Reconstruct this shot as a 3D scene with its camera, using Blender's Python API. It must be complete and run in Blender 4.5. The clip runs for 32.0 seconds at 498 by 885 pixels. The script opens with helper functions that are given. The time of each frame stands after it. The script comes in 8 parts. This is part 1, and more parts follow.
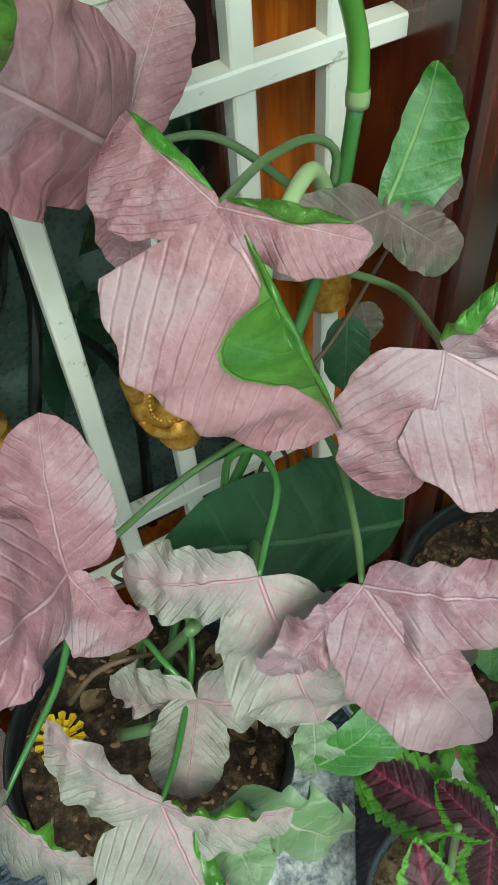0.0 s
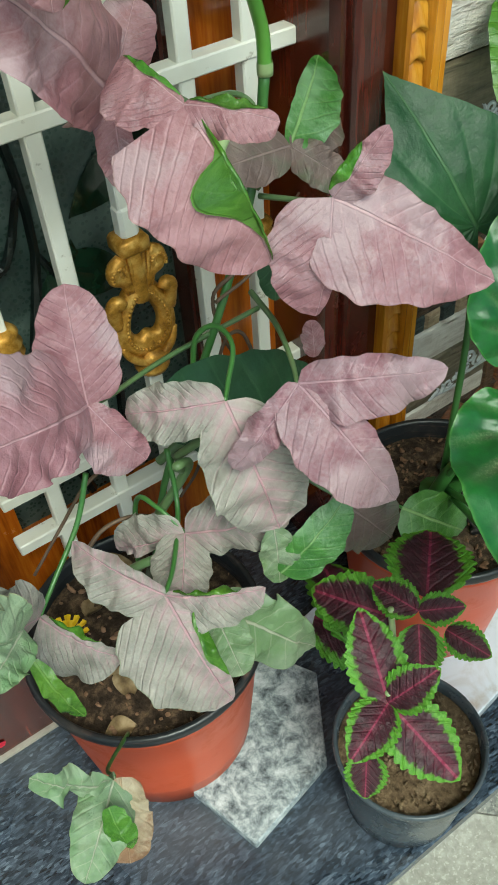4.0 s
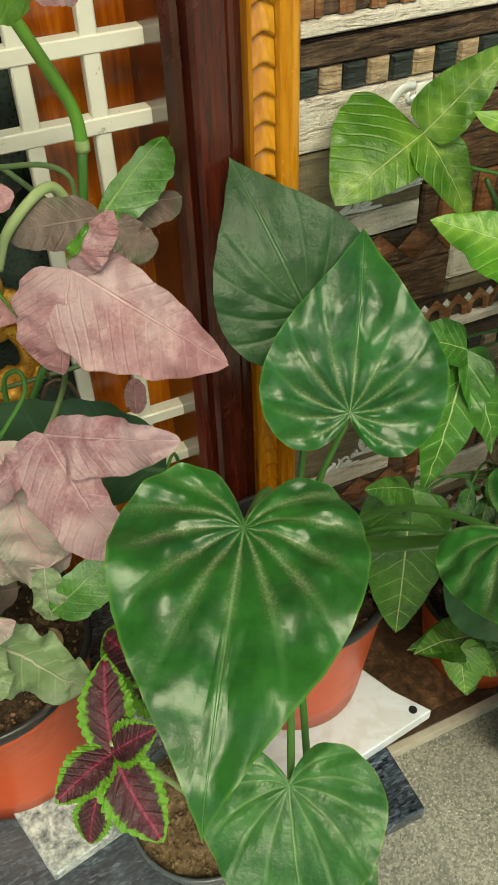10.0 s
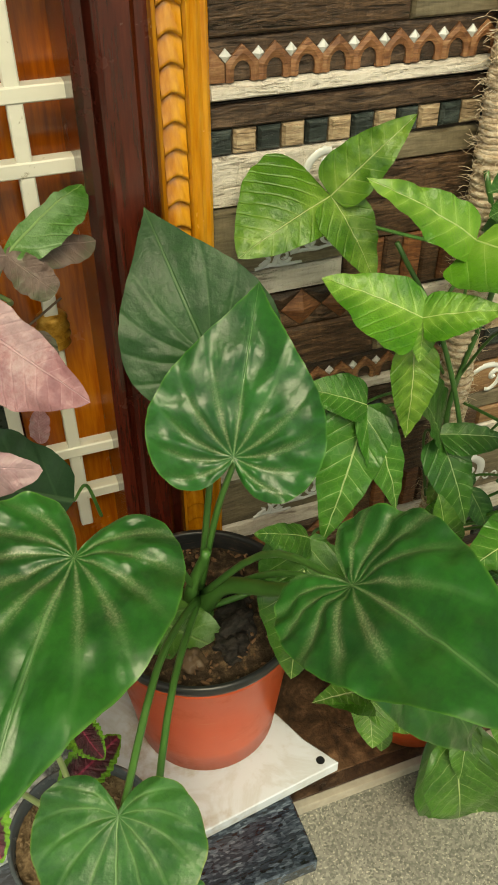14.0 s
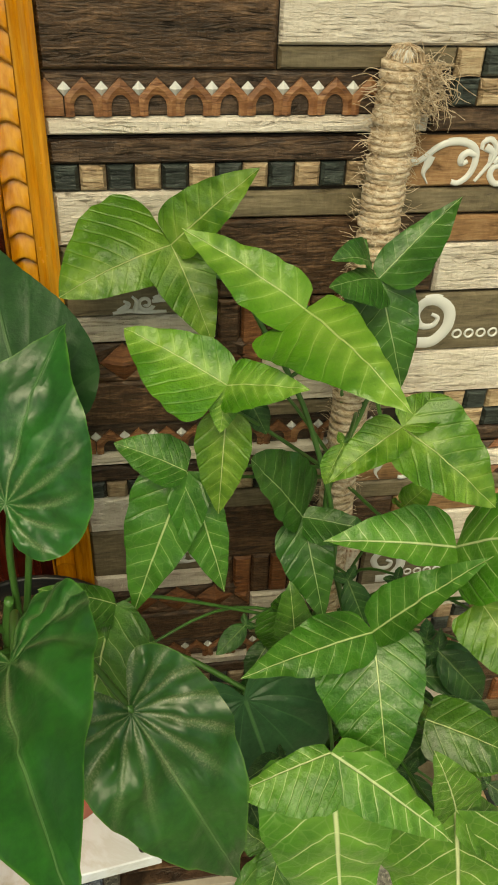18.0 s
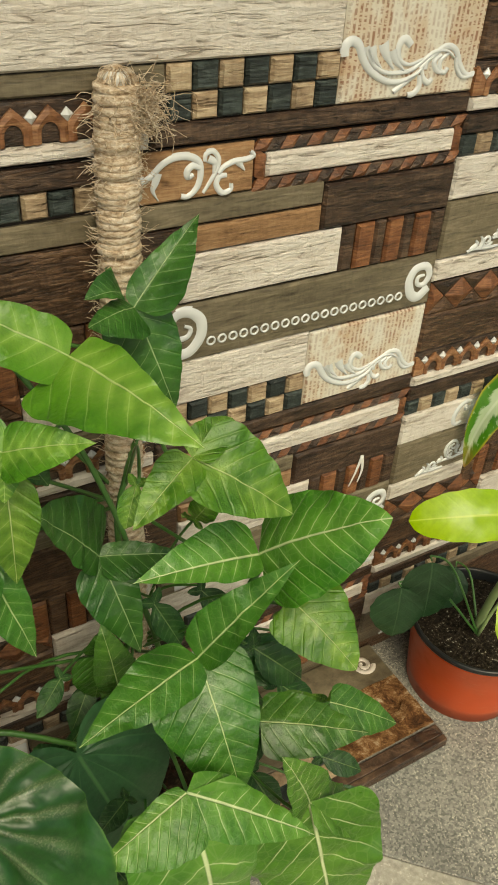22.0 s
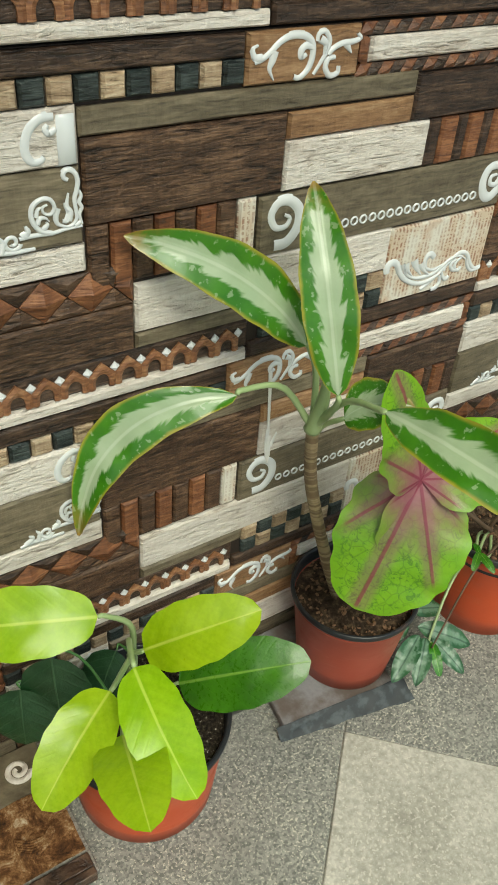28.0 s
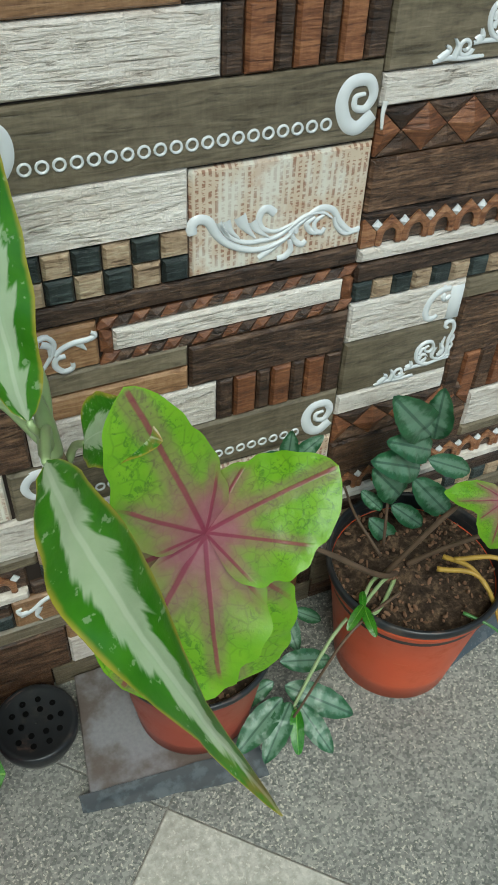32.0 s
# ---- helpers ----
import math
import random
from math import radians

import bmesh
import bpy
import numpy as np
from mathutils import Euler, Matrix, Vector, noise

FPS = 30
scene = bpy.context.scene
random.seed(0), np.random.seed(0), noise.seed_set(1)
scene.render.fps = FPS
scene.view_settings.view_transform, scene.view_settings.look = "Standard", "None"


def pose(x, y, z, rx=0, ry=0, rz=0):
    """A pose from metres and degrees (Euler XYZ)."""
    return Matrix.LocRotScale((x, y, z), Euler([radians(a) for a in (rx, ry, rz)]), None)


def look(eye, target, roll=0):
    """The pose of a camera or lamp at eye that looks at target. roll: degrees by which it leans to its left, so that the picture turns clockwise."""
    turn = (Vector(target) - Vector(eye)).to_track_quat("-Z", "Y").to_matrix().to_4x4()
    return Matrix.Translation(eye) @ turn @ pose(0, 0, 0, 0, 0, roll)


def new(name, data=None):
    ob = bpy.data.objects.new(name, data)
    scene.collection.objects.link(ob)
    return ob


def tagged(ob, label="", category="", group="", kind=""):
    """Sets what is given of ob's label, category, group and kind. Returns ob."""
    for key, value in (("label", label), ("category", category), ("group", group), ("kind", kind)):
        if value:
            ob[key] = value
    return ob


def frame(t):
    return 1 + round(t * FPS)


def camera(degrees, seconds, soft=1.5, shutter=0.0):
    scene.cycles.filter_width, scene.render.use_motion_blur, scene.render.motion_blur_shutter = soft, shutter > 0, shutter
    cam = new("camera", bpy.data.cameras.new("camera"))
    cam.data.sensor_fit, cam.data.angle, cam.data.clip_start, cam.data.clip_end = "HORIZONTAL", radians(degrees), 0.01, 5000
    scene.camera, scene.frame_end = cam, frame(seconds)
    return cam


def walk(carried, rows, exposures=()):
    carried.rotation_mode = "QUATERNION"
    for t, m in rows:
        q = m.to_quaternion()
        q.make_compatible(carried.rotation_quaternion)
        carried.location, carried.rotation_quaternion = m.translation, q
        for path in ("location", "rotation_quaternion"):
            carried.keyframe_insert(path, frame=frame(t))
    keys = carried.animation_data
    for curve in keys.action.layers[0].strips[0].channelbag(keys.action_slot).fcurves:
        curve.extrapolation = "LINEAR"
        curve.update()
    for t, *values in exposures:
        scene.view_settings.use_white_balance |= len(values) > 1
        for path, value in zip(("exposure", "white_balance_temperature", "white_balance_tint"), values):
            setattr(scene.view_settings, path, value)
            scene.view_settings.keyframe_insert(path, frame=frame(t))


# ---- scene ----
cam = camera(33.5, 32.0, soft=1.8)
PATH = [
    (0, (-0.022, 0.156, 0.916), (0.503, 1.261, -0.666), -5.1),
    (0.5, (-0.03, 0.14, 0.944), (0.513, 1.249, -0.63), -5.7),
    (1, (-0.066, 0.105, 0.971), (0.584, 1.227, -0.552), -4.2),
    (1.5, (-0.118, 0.066, 0.993), (0.585, 1.203, -0.495), -3.9),
    (2, (-0.155, 0.029, 0.987), (0.591, 1.203, -0.45), -3.6),
    (2.5, (-0.151, 0.027, 0.961), (0.608, 1.181, -0.486), -2.9),
    (3, (-0.144, 0.023, 0.936), (0.618, 1.181, -0.504), -3.1),
    (3.5, (-0.142, 0.014, 0.933), (0.612, 1.174, -0.512), -3.8),
    (4, (-0.133, -0.002, 0.94), (0.607, 1.168, -0.504), -4.6),
    (4.5, (-0.12, -0.027, 0.935), (0.615, 1.164, -0.493), -5.2),
    (6.5, (-0.104, -0.1, 0.954), (0.636, 1.139, -0.432), -1.6),
    (7, (-0.072, -0.113, 0.955), (0.607, 1.162, -0.428), -1.6),
    (7.5, (-0.046, -0.125, 0.954), (0.587, 1.177, -0.425), -1.8),
    (8, (-0.024, -0.125, 0.952), (0.585, 1.192, -0.425), -2.0),
    (8.5, (-0.012, -0.118, 0.95), (0.583, 1.211, -0.421), -2.1),
    (9, (0.003, -0.119, 0.947), (0.595, 1.219, -0.417), -2.1),
    (9.5, (0.024, -0.117, 0.953), (0.613, 1.225, -0.408), -2.1),
    (10, (0.042, -0.12, 0.957), (0.63, 1.228, -0.399), -2.2),
    (10.5, (0.055, -0.124, 0.957), (0.642, 1.224, -0.399), -2.2),
    (11, (0.064, -0.129, 0.957), (0.653, 1.22, -0.397), -2.1),
    (11.5, (0.082, -0.137, 0.959), (0.673, 1.212, -0.394), -2.1),
    (12, (0.101, -0.142, 0.962), (0.693, 1.207, -0.392), -2.1),
    (12.5, (0.111, -0.145, 0.955), (0.706, 1.205, -0.396), -2.1),
    (13, (0.117, -0.145, 0.952), (0.734, 1.23, -0.362), -1.4),
    (13.5, (0.125, -0.153, 0.954), (0.713, 1.252, -0.343), -1.0),
    (15.5, (0.195, -0.25, 1.021), (0.553, 1.298, -0.194), 3.6),
    (16, (0.231, -0.252, 1.016), (0.532, 1.311, -0.196), 3.6),
    (16.5, (0.272, -0.235, 0.998), (0.543, 1.333, -0.212), 3.7),
    (17, (0.307, -0.2168, 0.9769), (0.5754, 1.3672, -0.2151), 3.47),
    (17.5, (0.3416, -0.2055, 0.9674), (0.6128, 1.386, -0.2127), 3.11),
    (18, (0.3729, -0.1918, 0.9492), (0.658, 1.3913, -0.2388), 2.46),
    (18.5, (0.3957, -0.1859, 0.9409), (0.7096, 1.3689, -0.2772), 2.03),
    (19, (0.4026, -0.1816, 0.9366), (0.7863, 1.3458, -0.2948), 2.17),
    (19.5, (0.4079, -0.1689, 0.9462), (0.8799, 1.3213, -0.3014), 2.32),
    (20, (0.3953, -0.151, 0.943), (0.9707, 1.3039, -0.3028), 3.02),
    (20.5, (0.3837, -0.1473, 0.9428), (1.0455, 1.2708, -0.3034), 3.5),
    (21, (0.3764, -0.1433, 0.9572), (1.1135, 1.2419, -0.2828), 3.92),
    (21.5, (0.3689, -0.145, 0.9663), (1.1723, 1.2186, -0.2564), 4.03),
    (22, (0.3544, -0.1457, 0.9727), (1.2101, 1.2012, -0.233), 4.12),
    (22.5, (0.3456, -0.1434, 0.9758), (1.229, 1.1932, -0.222), 4.29),
    (23, (0.3524, -0.1399, 0.9786), (1.2367, 1.2035, -0.2111), 4.44),
    (23.5, (0.3915, -0.1306, 0.9769), (1.2502, 1.2232, -0.2193), 4.64),
    (23.9, (0.4389, -0.1179, 0.9697), (1.2987, 1.2127, -0.2508), 5.04),
    (24, (0.4645, -0.1203, 0.9647), (1.285, 1.2292, -0.262), 4.96),
    (24.5, (0.5439, -0.1136, 0.9474), (1.3342, 1.2218, -0.3141), 5.08),
    (25, (0.6068, -0.1156, 0.9379), (1.3836, 1.2104, -0.3413), 5.06),
    (25.5, (0.6631, -0.1155, 0.9342), (1.4395, 1.1952, -0.3607), 4.92),
    (27.5, (0.7651, -0.1523, 0.9246), (1.6757, 1.1367, -0.3049), 4.74),
    (28, (0.8162, -0.1425, 0.9105), (1.7322, 1.1341, -0.3268), 4.78),
    (28.5, (0.8781, -0.1313, 0.8949), (1.7946, 1.1119, -0.3775), 5.44),
    (29, (0.9329, -0.1206, 0.8893), (1.8458, 1.0779, -0.426), 6.59),
    (29.5, (0.9747, -0.1114, 0.8972), (1.8911, 1.0673, -0.4337), 7.24),
    (30, (0.9886, -0.1034, 0.9147), (1.8993, 1.0853, -0.4114), 6.83),
    (30.5, (1.0158, -0.0966, 0.9035), (1.8893, 1.1369, -0.4059), 5.68),
    (31, (1.0588, -0.088, 0.8699), (1.8718, 1.1785, -0.447), 4.57),
    (31.5, (1.1271, -0.0846, 0.8538), (1.8422, 1.2056, -0.4964), 3.62),
    (31.7, (1.1796, -0.0636, 0.8647), (1.7634, 1.1895, -0.5809), 2.41),
    (32, (1.19, -0.0805, 0.8347), (1.8219, 1.219, -0.5476), 2.96),
]
# stops, kelvin and tint: the clip drifts from neutral to warm and back
EXPOSURES = [(0, 0.72, 5850, -19), (2, 0.68, 5950, -13), (4, 0.64, 6100, -13), (6.5, 0.56, 7500, -14), (9, 0.54, 8100, -11), (13, 0.56, 8700, -8), (16, 0.58, 9400, -6), (19, 0.3, 9400, -7), (22, 0.28, 8300, -2), (25.5, 0.14, 8400, 1), (27.5, 0.28, 7100, -4), (29, 0.33, 6300, -9), (32, 0.11, 5900, -7)]
walk(cam, [(t, look(eye, target, roll)) for t, eye, target, roll in PATH], EXPOSURES)

# ---- light: bright overcast day on a porch, soft light from the open side and above ----
world = bpy.data.worlds.new("world")
scene.world = world
world.use_nodes = True
wn = world.node_tree
sky = wn.nodes.new("ShaderNodeTexSky")
sky.sky_type, sky.sun_disc = "NISHITA", False
sky.sun_elevation, sky.sun_rotation = radians(58), radians(200)
sky.air_density, sky.dust_density, sky.ozone_density = 1.0, 4.0, 1.0
wn.links.new(sky.outputs[0], wn.nodes["Background"].inputs[0])
wn.nodes["Background"].inputs[1].default_value = 0.13
sun_data = bpy.data.lights.new("sun", "SUN")
sun_data.energy, sun_data.angle, sun_data.color = 1.7, radians(28), (1.0, 0.96, 0.9)
sun = new("sun", sun_data)
sun.matrix_world = look((0.2, -2.0, 3.4), (0.6, 0.3, 0.3))

# ---- node helpers ----


def rgb(h):
    """Linear colour from an sRGB hex string."""
    c = [int(h[i:i + 2], 16) / 255 for i in (0, 2, 4)]
    return tuple(v / 12.92 if v <= 0.04045 else ((v + 0.055) / 1.055) ** 2.4 for v in c) + (1.0,)


class Mat:
    def __init__(self, name, rough=0.5, spec=0.5, coat=0.0, metal=0.0):
        self.begin(name, rough, spec, coat, metal)

    def begin(self, name, rough, spec, coat, metal):
        self.m = bpy.data.materials.new(name)
        self.m.use_nodes = True
        self.t = self.m.node_tree
        self.b = self.t.nodes["Principled BSDF"]
        self.b.inputs["Roughness"].default_value = rough
        self.b.inputs["Specular IOR Level"].default_value = spec
        self.b.inputs["Coat Weight"].default_value = coat
        self.b.inputs["Coat Roughness"].default_value = 0.15
        self.b.inputs["Metallic"].default_value = metal

    def n(self, kind, **props):
        node = self.t.nodes.new("ShaderNode" + kind)
        for k, v in props.items():
            if k == "op":
                node.operation = v
            elif k == "blend":
                node.blend_type = v
            elif k == "dtype":
                node.data_type = v
        return node

    def put(self, sock, v):
        if isinstance(v, bpy.types.NodeSocket):
            self.t.links.new(v, sock)
        else:
            sock.default_value = v

    def math(self, op, a, b=0.0, c=0.0, clamp=False):
        node = self.n("Math", op=op)
        node.use_clamp = clamp
        for s, v in zip(node.inputs, (a, b, c)):
            self.put(s, v)
        return node.outputs[0]

    def mix(self, f, a, b, blend="MIX"):
        node = self.n("Mix", dtype="RGBA", blend=blend)
        self.put(node.inputs[0], f)
        self.put(node.inputs[6], a)
        self.put(node.inputs[7], b)
        return node.outputs[2]

    def ramp(self, f, stops):
        node = self.n("ValToRGB")
        el = node.color_ramp.elements
        el[0].position, el[0].color = stops[0]
        el[1].position, el[1].color = stops[-1]
        for p, c in stops[1:-1]:
            e = el.new(p)
            e.color = c
        self.put(node.inputs[0], f)
        return node.outputs[0]

    def step(self, f, lo, hi):
        node = self.n("MapRange")
        node.interpolation_type = "SMOOTHSTEP"
        self.put(node.inputs[0], f)
        node.inputs[1].default_value, node.inputs[2].default_value = lo, hi
        return node.outputs[0]

    def coords(self, kind="Object", scale=(1, 1, 1), shift=None):
        tc = self.n("TexCoord")
        mp = self.n("Mapping")
        self.t.links.new(tc.outputs[kind], mp.inputs[0])
        mp.inputs["Scale"].default_value = scale
        if shift is not None:
            self.put(mp.inputs["Location"], shift)
        return mp.outputs[0]

    def world(self, scale=(1, 1, 1), shift=None):
        g = self.n("NewGeometry")
        mp = self.n("Mapping")
        self.t.links.new(g.outputs["Position"], mp.inputs[0])
        mp.inputs["Scale"].default_value = scale
        if shift is not None:
            self.put(mp.inputs["Location"], shift)
        return mp.outputs[0]

    def noise(self, vec, scale, detail=4.0, rough=0.55, dist=0.0):
        node = self.n("TexNoise")
        self.put(node.inputs["Vector"], vec)
        node.inputs["Scale"].default_value = scale
        node.inputs["Detail"].default_value = detail
        node.inputs["Roughness"].default_value = rough
        node.inputs["Distortion"].default_value = dist
        return node.outputs[0]

    def voronoi(self, vec, scale, out=0, feature="F1"):
        node = self.n("TexVoronoi")
        node.feature = feature
        self.put(node.inputs["Vector"], vec)
        node.inputs["Scale"].default_value = scale
        return node.outputs[out]

    def rand(self):
        return self.n("ObjectInfo").outputs["Random"]

    def bump(self, h, strength=0.3, dist=0.002):
        node = self.n("Bump")
        node.inputs["Strength"].default_value = strength
        node.inputs["Distance"].default_value = dist
        self.put(node.inputs["Height"], h)
        self.t.links.new(node.outputs[0], self.b.inputs["Normal"])

    def done(self, colour, rough=None):
        self.put(self.b.inputs["Base Color"], colour)
        if rough is not None:
            self.put(self.b.inputs["Roughness"], rough)
        return self.m


def plank_material(name, dark, mid, light, grain=1.0, contrast=1.0, rough=0.42, relief=0.35, tone=0.25, crack=0.55, deep=0.0028):
    """Printed wood on a satin ceramic tile: grain runs along x, every piece has its own tone."""
    m = Mat(name, rough, 0.45)
    r = m.rand()
    off = m.n("CombineXYZ")
    m.put(off.inputs[0], m.math("MULTIPLY", r, 37.0))
    m.put(off.inputs[2], m.math("MULTIPLY", r, 11.0))
    v = m.world((14 * grain, 14 * grain, 130 * grain), off.outputs[0])
    fibre = m.noise(v, 1.0, 6, 0.65, 0.6)
    strand = m.noise(m.world((45 * grain, 45 * grain, 420 * grain), off.outputs[0]), 1.0, 5, 0.6, 1.2)
    fine = m.noise(m.world((90, 90, 900), off.outputs[0]), 1.0, 3, 0.6)
    blot = m.noise(m.world((13, 13, 26), off.outputs[0]), 1.0, 4, 0.6)
    hewn = m.noise(m.world((70, 70, 190), off.outputs[0]), 1.0, 3, 0.5, 0.8)
    stroke = m.noise(m.world((260, 260, 60), off.outputs[0]), 1.0, 3, 0.6, 0.8)
    hewn = m.math("ADD", m.math("MULTIPLY", hewn, 0.6), m.math("MULTIPLY", stroke, 0.4))
    f = m.math("ADD", m.math("MULTIPLY", fibre, 0.22), m.math("ADD", m.math("MULTIPLY", strand, 0.38), m.math("ADD", m.math("MULTIPLY", hewn, 0.26), m.math("MULTIPLY", blot, 0.14))))
    c = m.ramp(f, [(0.5 - 0.13 / contrast, dark), (0.5, mid), (0.5 + 0.12 / contrast, light)])
    cracks = m.math("SUBTRACT", 1.0, m.step(strand, 0.30, 0.40))
    c = m.mix(m.math("MULTIPLY", cracks, crack), c, dark)
    hsv = m.n("HueSaturation")
    m.put(hsv.inputs["Color"], c)
    m.put(hsv.inputs["Value"], m.math("ADD", 1 - tone / 2, m.math("MULTIPLY", r, tone)))
    m.bump(m.math("ADD", m.math("MULTIPLY", strand, 0.55), m.math("ADD", m.math("MULTIPLY", hewn, 0.7), m.math("MULTIPLY", cracks, -0.25))), relief, deep)
    return m.done(hsv.outputs[0], m.math("ADD", rough - 0.1, m.math("MULTIPLY", fibre, 0.2)))


WOOD_DARK = plank_material("tile_dark_wood", rgb("160e09"), rgb("3f2e23"), rgb("6d5644"), 0.8, 1.15, relief=1.0)
WOOD_BROWN = plank_material("tile_brown_wood", rgb("1c120b"), rgb("4e3828"), rgb("82644c"), 0.8, 1.15, relief=1.1)
WOOD_OLIVE = plank_material("tile_olive_wood", rgb("463d2e"), rgb("6d6350"), rgb("8c806a"), 0.5, 1.0, relief=0.5)
WOOD_TAN = plank_material("tile_tan_wood", rgb("68492f"), rgb("94704f"), rgb("b18f6b"), 0.8, 1.15, relief=0.5)
WOOD_WHITE = plank_material("tile_white_wood", rgb("a5917f"), rgb("d8cfc4"), rgb("efeae2"), 0.6, 0.7, relief=1.0, tone=0.12, crack=0.12, deep=0.0045)
WOOD_RED = plank_material("tile_red_wood", rgb("3f2416"), rgb("74492f"), rgb("9a6a47"), 0.9, 1.2, relief=0.6)
WOOD_ARCH = plank_material("tile_arch_wood", rgb("4e2c1a"), rgb("84583b"), rgb("a9805c"), 0.9, 1.1, relief=0.5)
WOOD_TEAL = plank_material("tile_teal_square", rgb("12181a"), rgb("29312f"), rgb("56605c"), 0.8, 0.95, relief=1.0)
WOOD_STRAW = plank_material("tile_straw_square", rgb("5c4632"), rgb("a89074"), rgb("d0bfa2"), 0.8, 0.95, relief=1.0)

m = Mat("tile_print", 0.4, 0.45)
v = m.world((1, 1, 1))
col = m.n("TexWave")
m.put(col.inputs["Vector"], m.world((1, 1, 1)))
col.wave_type, col.bands_direction = "BANDS", "X"
col.inputs["Scale"].default_value = 62
col.inputs["Distortion"].default_value = 0.6
dash = m.step(m.noise(m.world((150, 1, 520)), 1.0, 2, 0.6), 0.45, 0.55)
ink = m.math("MULTIPLY", dash, m.step(col.outputs[1], 0.3, 0.65))
patch = m.step(m.noise(m.world((42, 1, 16)), 1.0, 4, 0.6), 0.42, 0.6)
blotch = m.step(m.noise(m.world((26, 1, 26)), 1.0, 5, 0.65), 0.56, 0.68)
base = m.mix(patch, rgb("d8d3c6"), rgb("cbb9a2"))
base = m.mix(m.math("MULTIPLY", blotch, 0.45), base, rgb("b3865e"))
m.bump(m.noise(m.world((200, 200, 200)), 1.0, 3), 0.2, 0.001)
PRINT = m.done(m.mix(m.math("MULTIPLY", ink, m.math("ADD", 0.28, m.math("MULTIPLY", patch, 0.6))), base, rgb("8d6049")))

m = Mat("tile_relief_white", 0.22, 0.5, 0.3)
n1 = m.noise(m.world((30, 30, 30)), 1.0)
WHITE_RELIEF = m.done(m.mix(n1, rgb("cccfcf"), rgb("e2e4e4")))

m = Mat("unseen_ceiling_plaster", 0.8, 0.3)
PLASTER = m.done(m.mix(m.noise(m.world(), 5.0, 4), rgb("d8d5cc"), rgb("e6e3dc")))

m = Mat("tile_grout", 0.7)
GROUT = m.done(m.mix(m.noise(m.world((60, 60, 60)), 1.0), rgb("1a120d"), rgb("2e221a")))
m = Mat("joint_grout", 0.85)
JOINT = m.done(m.mix(m.noise(m.world((80, 80, 80)), 1.0), rgb("8d857a"), rgb("b9b2a6")))


def stone_material(name, a, b, c, grain, rough, fleck=None, relief=0.2, chip=400.0, cells=True):
    """Speckled stone: coarse blotches, grains and bright flecks."""
    m = Mat(name, rough, 0.4)
    v = m.world()
    g = m.voronoi(v, grain, 1)
    sep = m.n("SeparateColor")
    m.put(sep.inputs[0], g)
    blotch = m.noise(v, 9.0, 5)
    f = m.math("ADD", m.math("MULTIPLY", sep.outputs[0] if cells else m.noise(v, grain, 5, 0.65), 0.55), m.math("MULTIPLY", blotch, 0.45))
    col = m.ramp(f, [(0.22, a), (0.5, b), (0.78, c)] if cells else [(0.36, a), (0.5, b), (0.62, c)])
    if fleck:
        worn = m.step(m.noise(m.world(shift=(9, 4, 2)), 4.5, 4), 0.35, 0.65)
        w = m.step(m.math("ADD", m.noise(v, chip, 2), m.math("MULTIPLY", worn, 0.07)), 0.63, 0.70)
        col = m.mix(m.math("MULTIPLY", w, 0.65), col, fleck)
    stain = m.step(m.noise(m.world(shift=(3, 1, 7)), 3.5, 5, 0.6), 0.42, 0.7)
    col = m.mix(m.math("MULTIPLY", stain, 0.35), col, m.mix(0.5, a, (0.08, 0.065, 0.045, 1)))
    m.bump(f, relief, 0.001 if cells else 0.003)
    return m.done(col)


FLOOR_GREY = stone_material("floor_grey_terrazzo", rgb("62635f"), rgb("82827c"), rgb("9e9d94"), 380, 0.62, rgb("dcd6c4"), 0.7, 330.0)
FLOOR_PALE = stone_material("floor_pale_stone", rgb("908d82"), rgb("aaa79c"), rgb("c3c0b6"), 130, 0.75, rgb("d2cec2"), 0.6, 240.0, False)
m = Mat("grey_stone_offcut", 0.6, 0.4)
f = m.math("ADD", m.math("MULTIPLY", m.noise(m.world(), 60.0, 7, 0.7, 0.5), 0.75), m.math("MULTIPLY", m.noise(m.world(), 260.0, 4, 0.6), 0.25))
c = m.ramp(f, [(0.36, rgb("3c4246")), (0.46, rgb("7c8589")), (0.54, rgb("aab2b4")), (0.64, rgb("d0d6d7"))])
mudf = m.step(m.noise(m.world(shift=(2, 8, 1)), 13.0, 6, 0.65), 0.55, 0.7)
m.bump(f, 0.3, 0.001)
STONE_GREY = m.done(m.mix(m.math("MULTIPLY", mudf, 0.6), c, rgb("4a4034")))
CEMENT = stone_material("cement_slab", rgb("66645e"), rgb("807d76"), rgb("96938b"), 520, 0.75, None, 0.4)

m = Mat("stained_slab", 0.4, 0.45)
wet = m.step(m.noise(m.world(shift=(1, 5, 2)), 16.0, 5, 0.6), 0.40, 0.58)
c = m.mix(m.noise(m.world(), 240.0, 3), rgb("76757a"), rgb("8f8e8e"))
m.bump(m.noise(m.world(), 300.0, 3), 0.2, 0.0008)
SLAB = m.done(m.mix(m.math("MULTIPLY", wet, 0.8), c, rgb("57493d")))

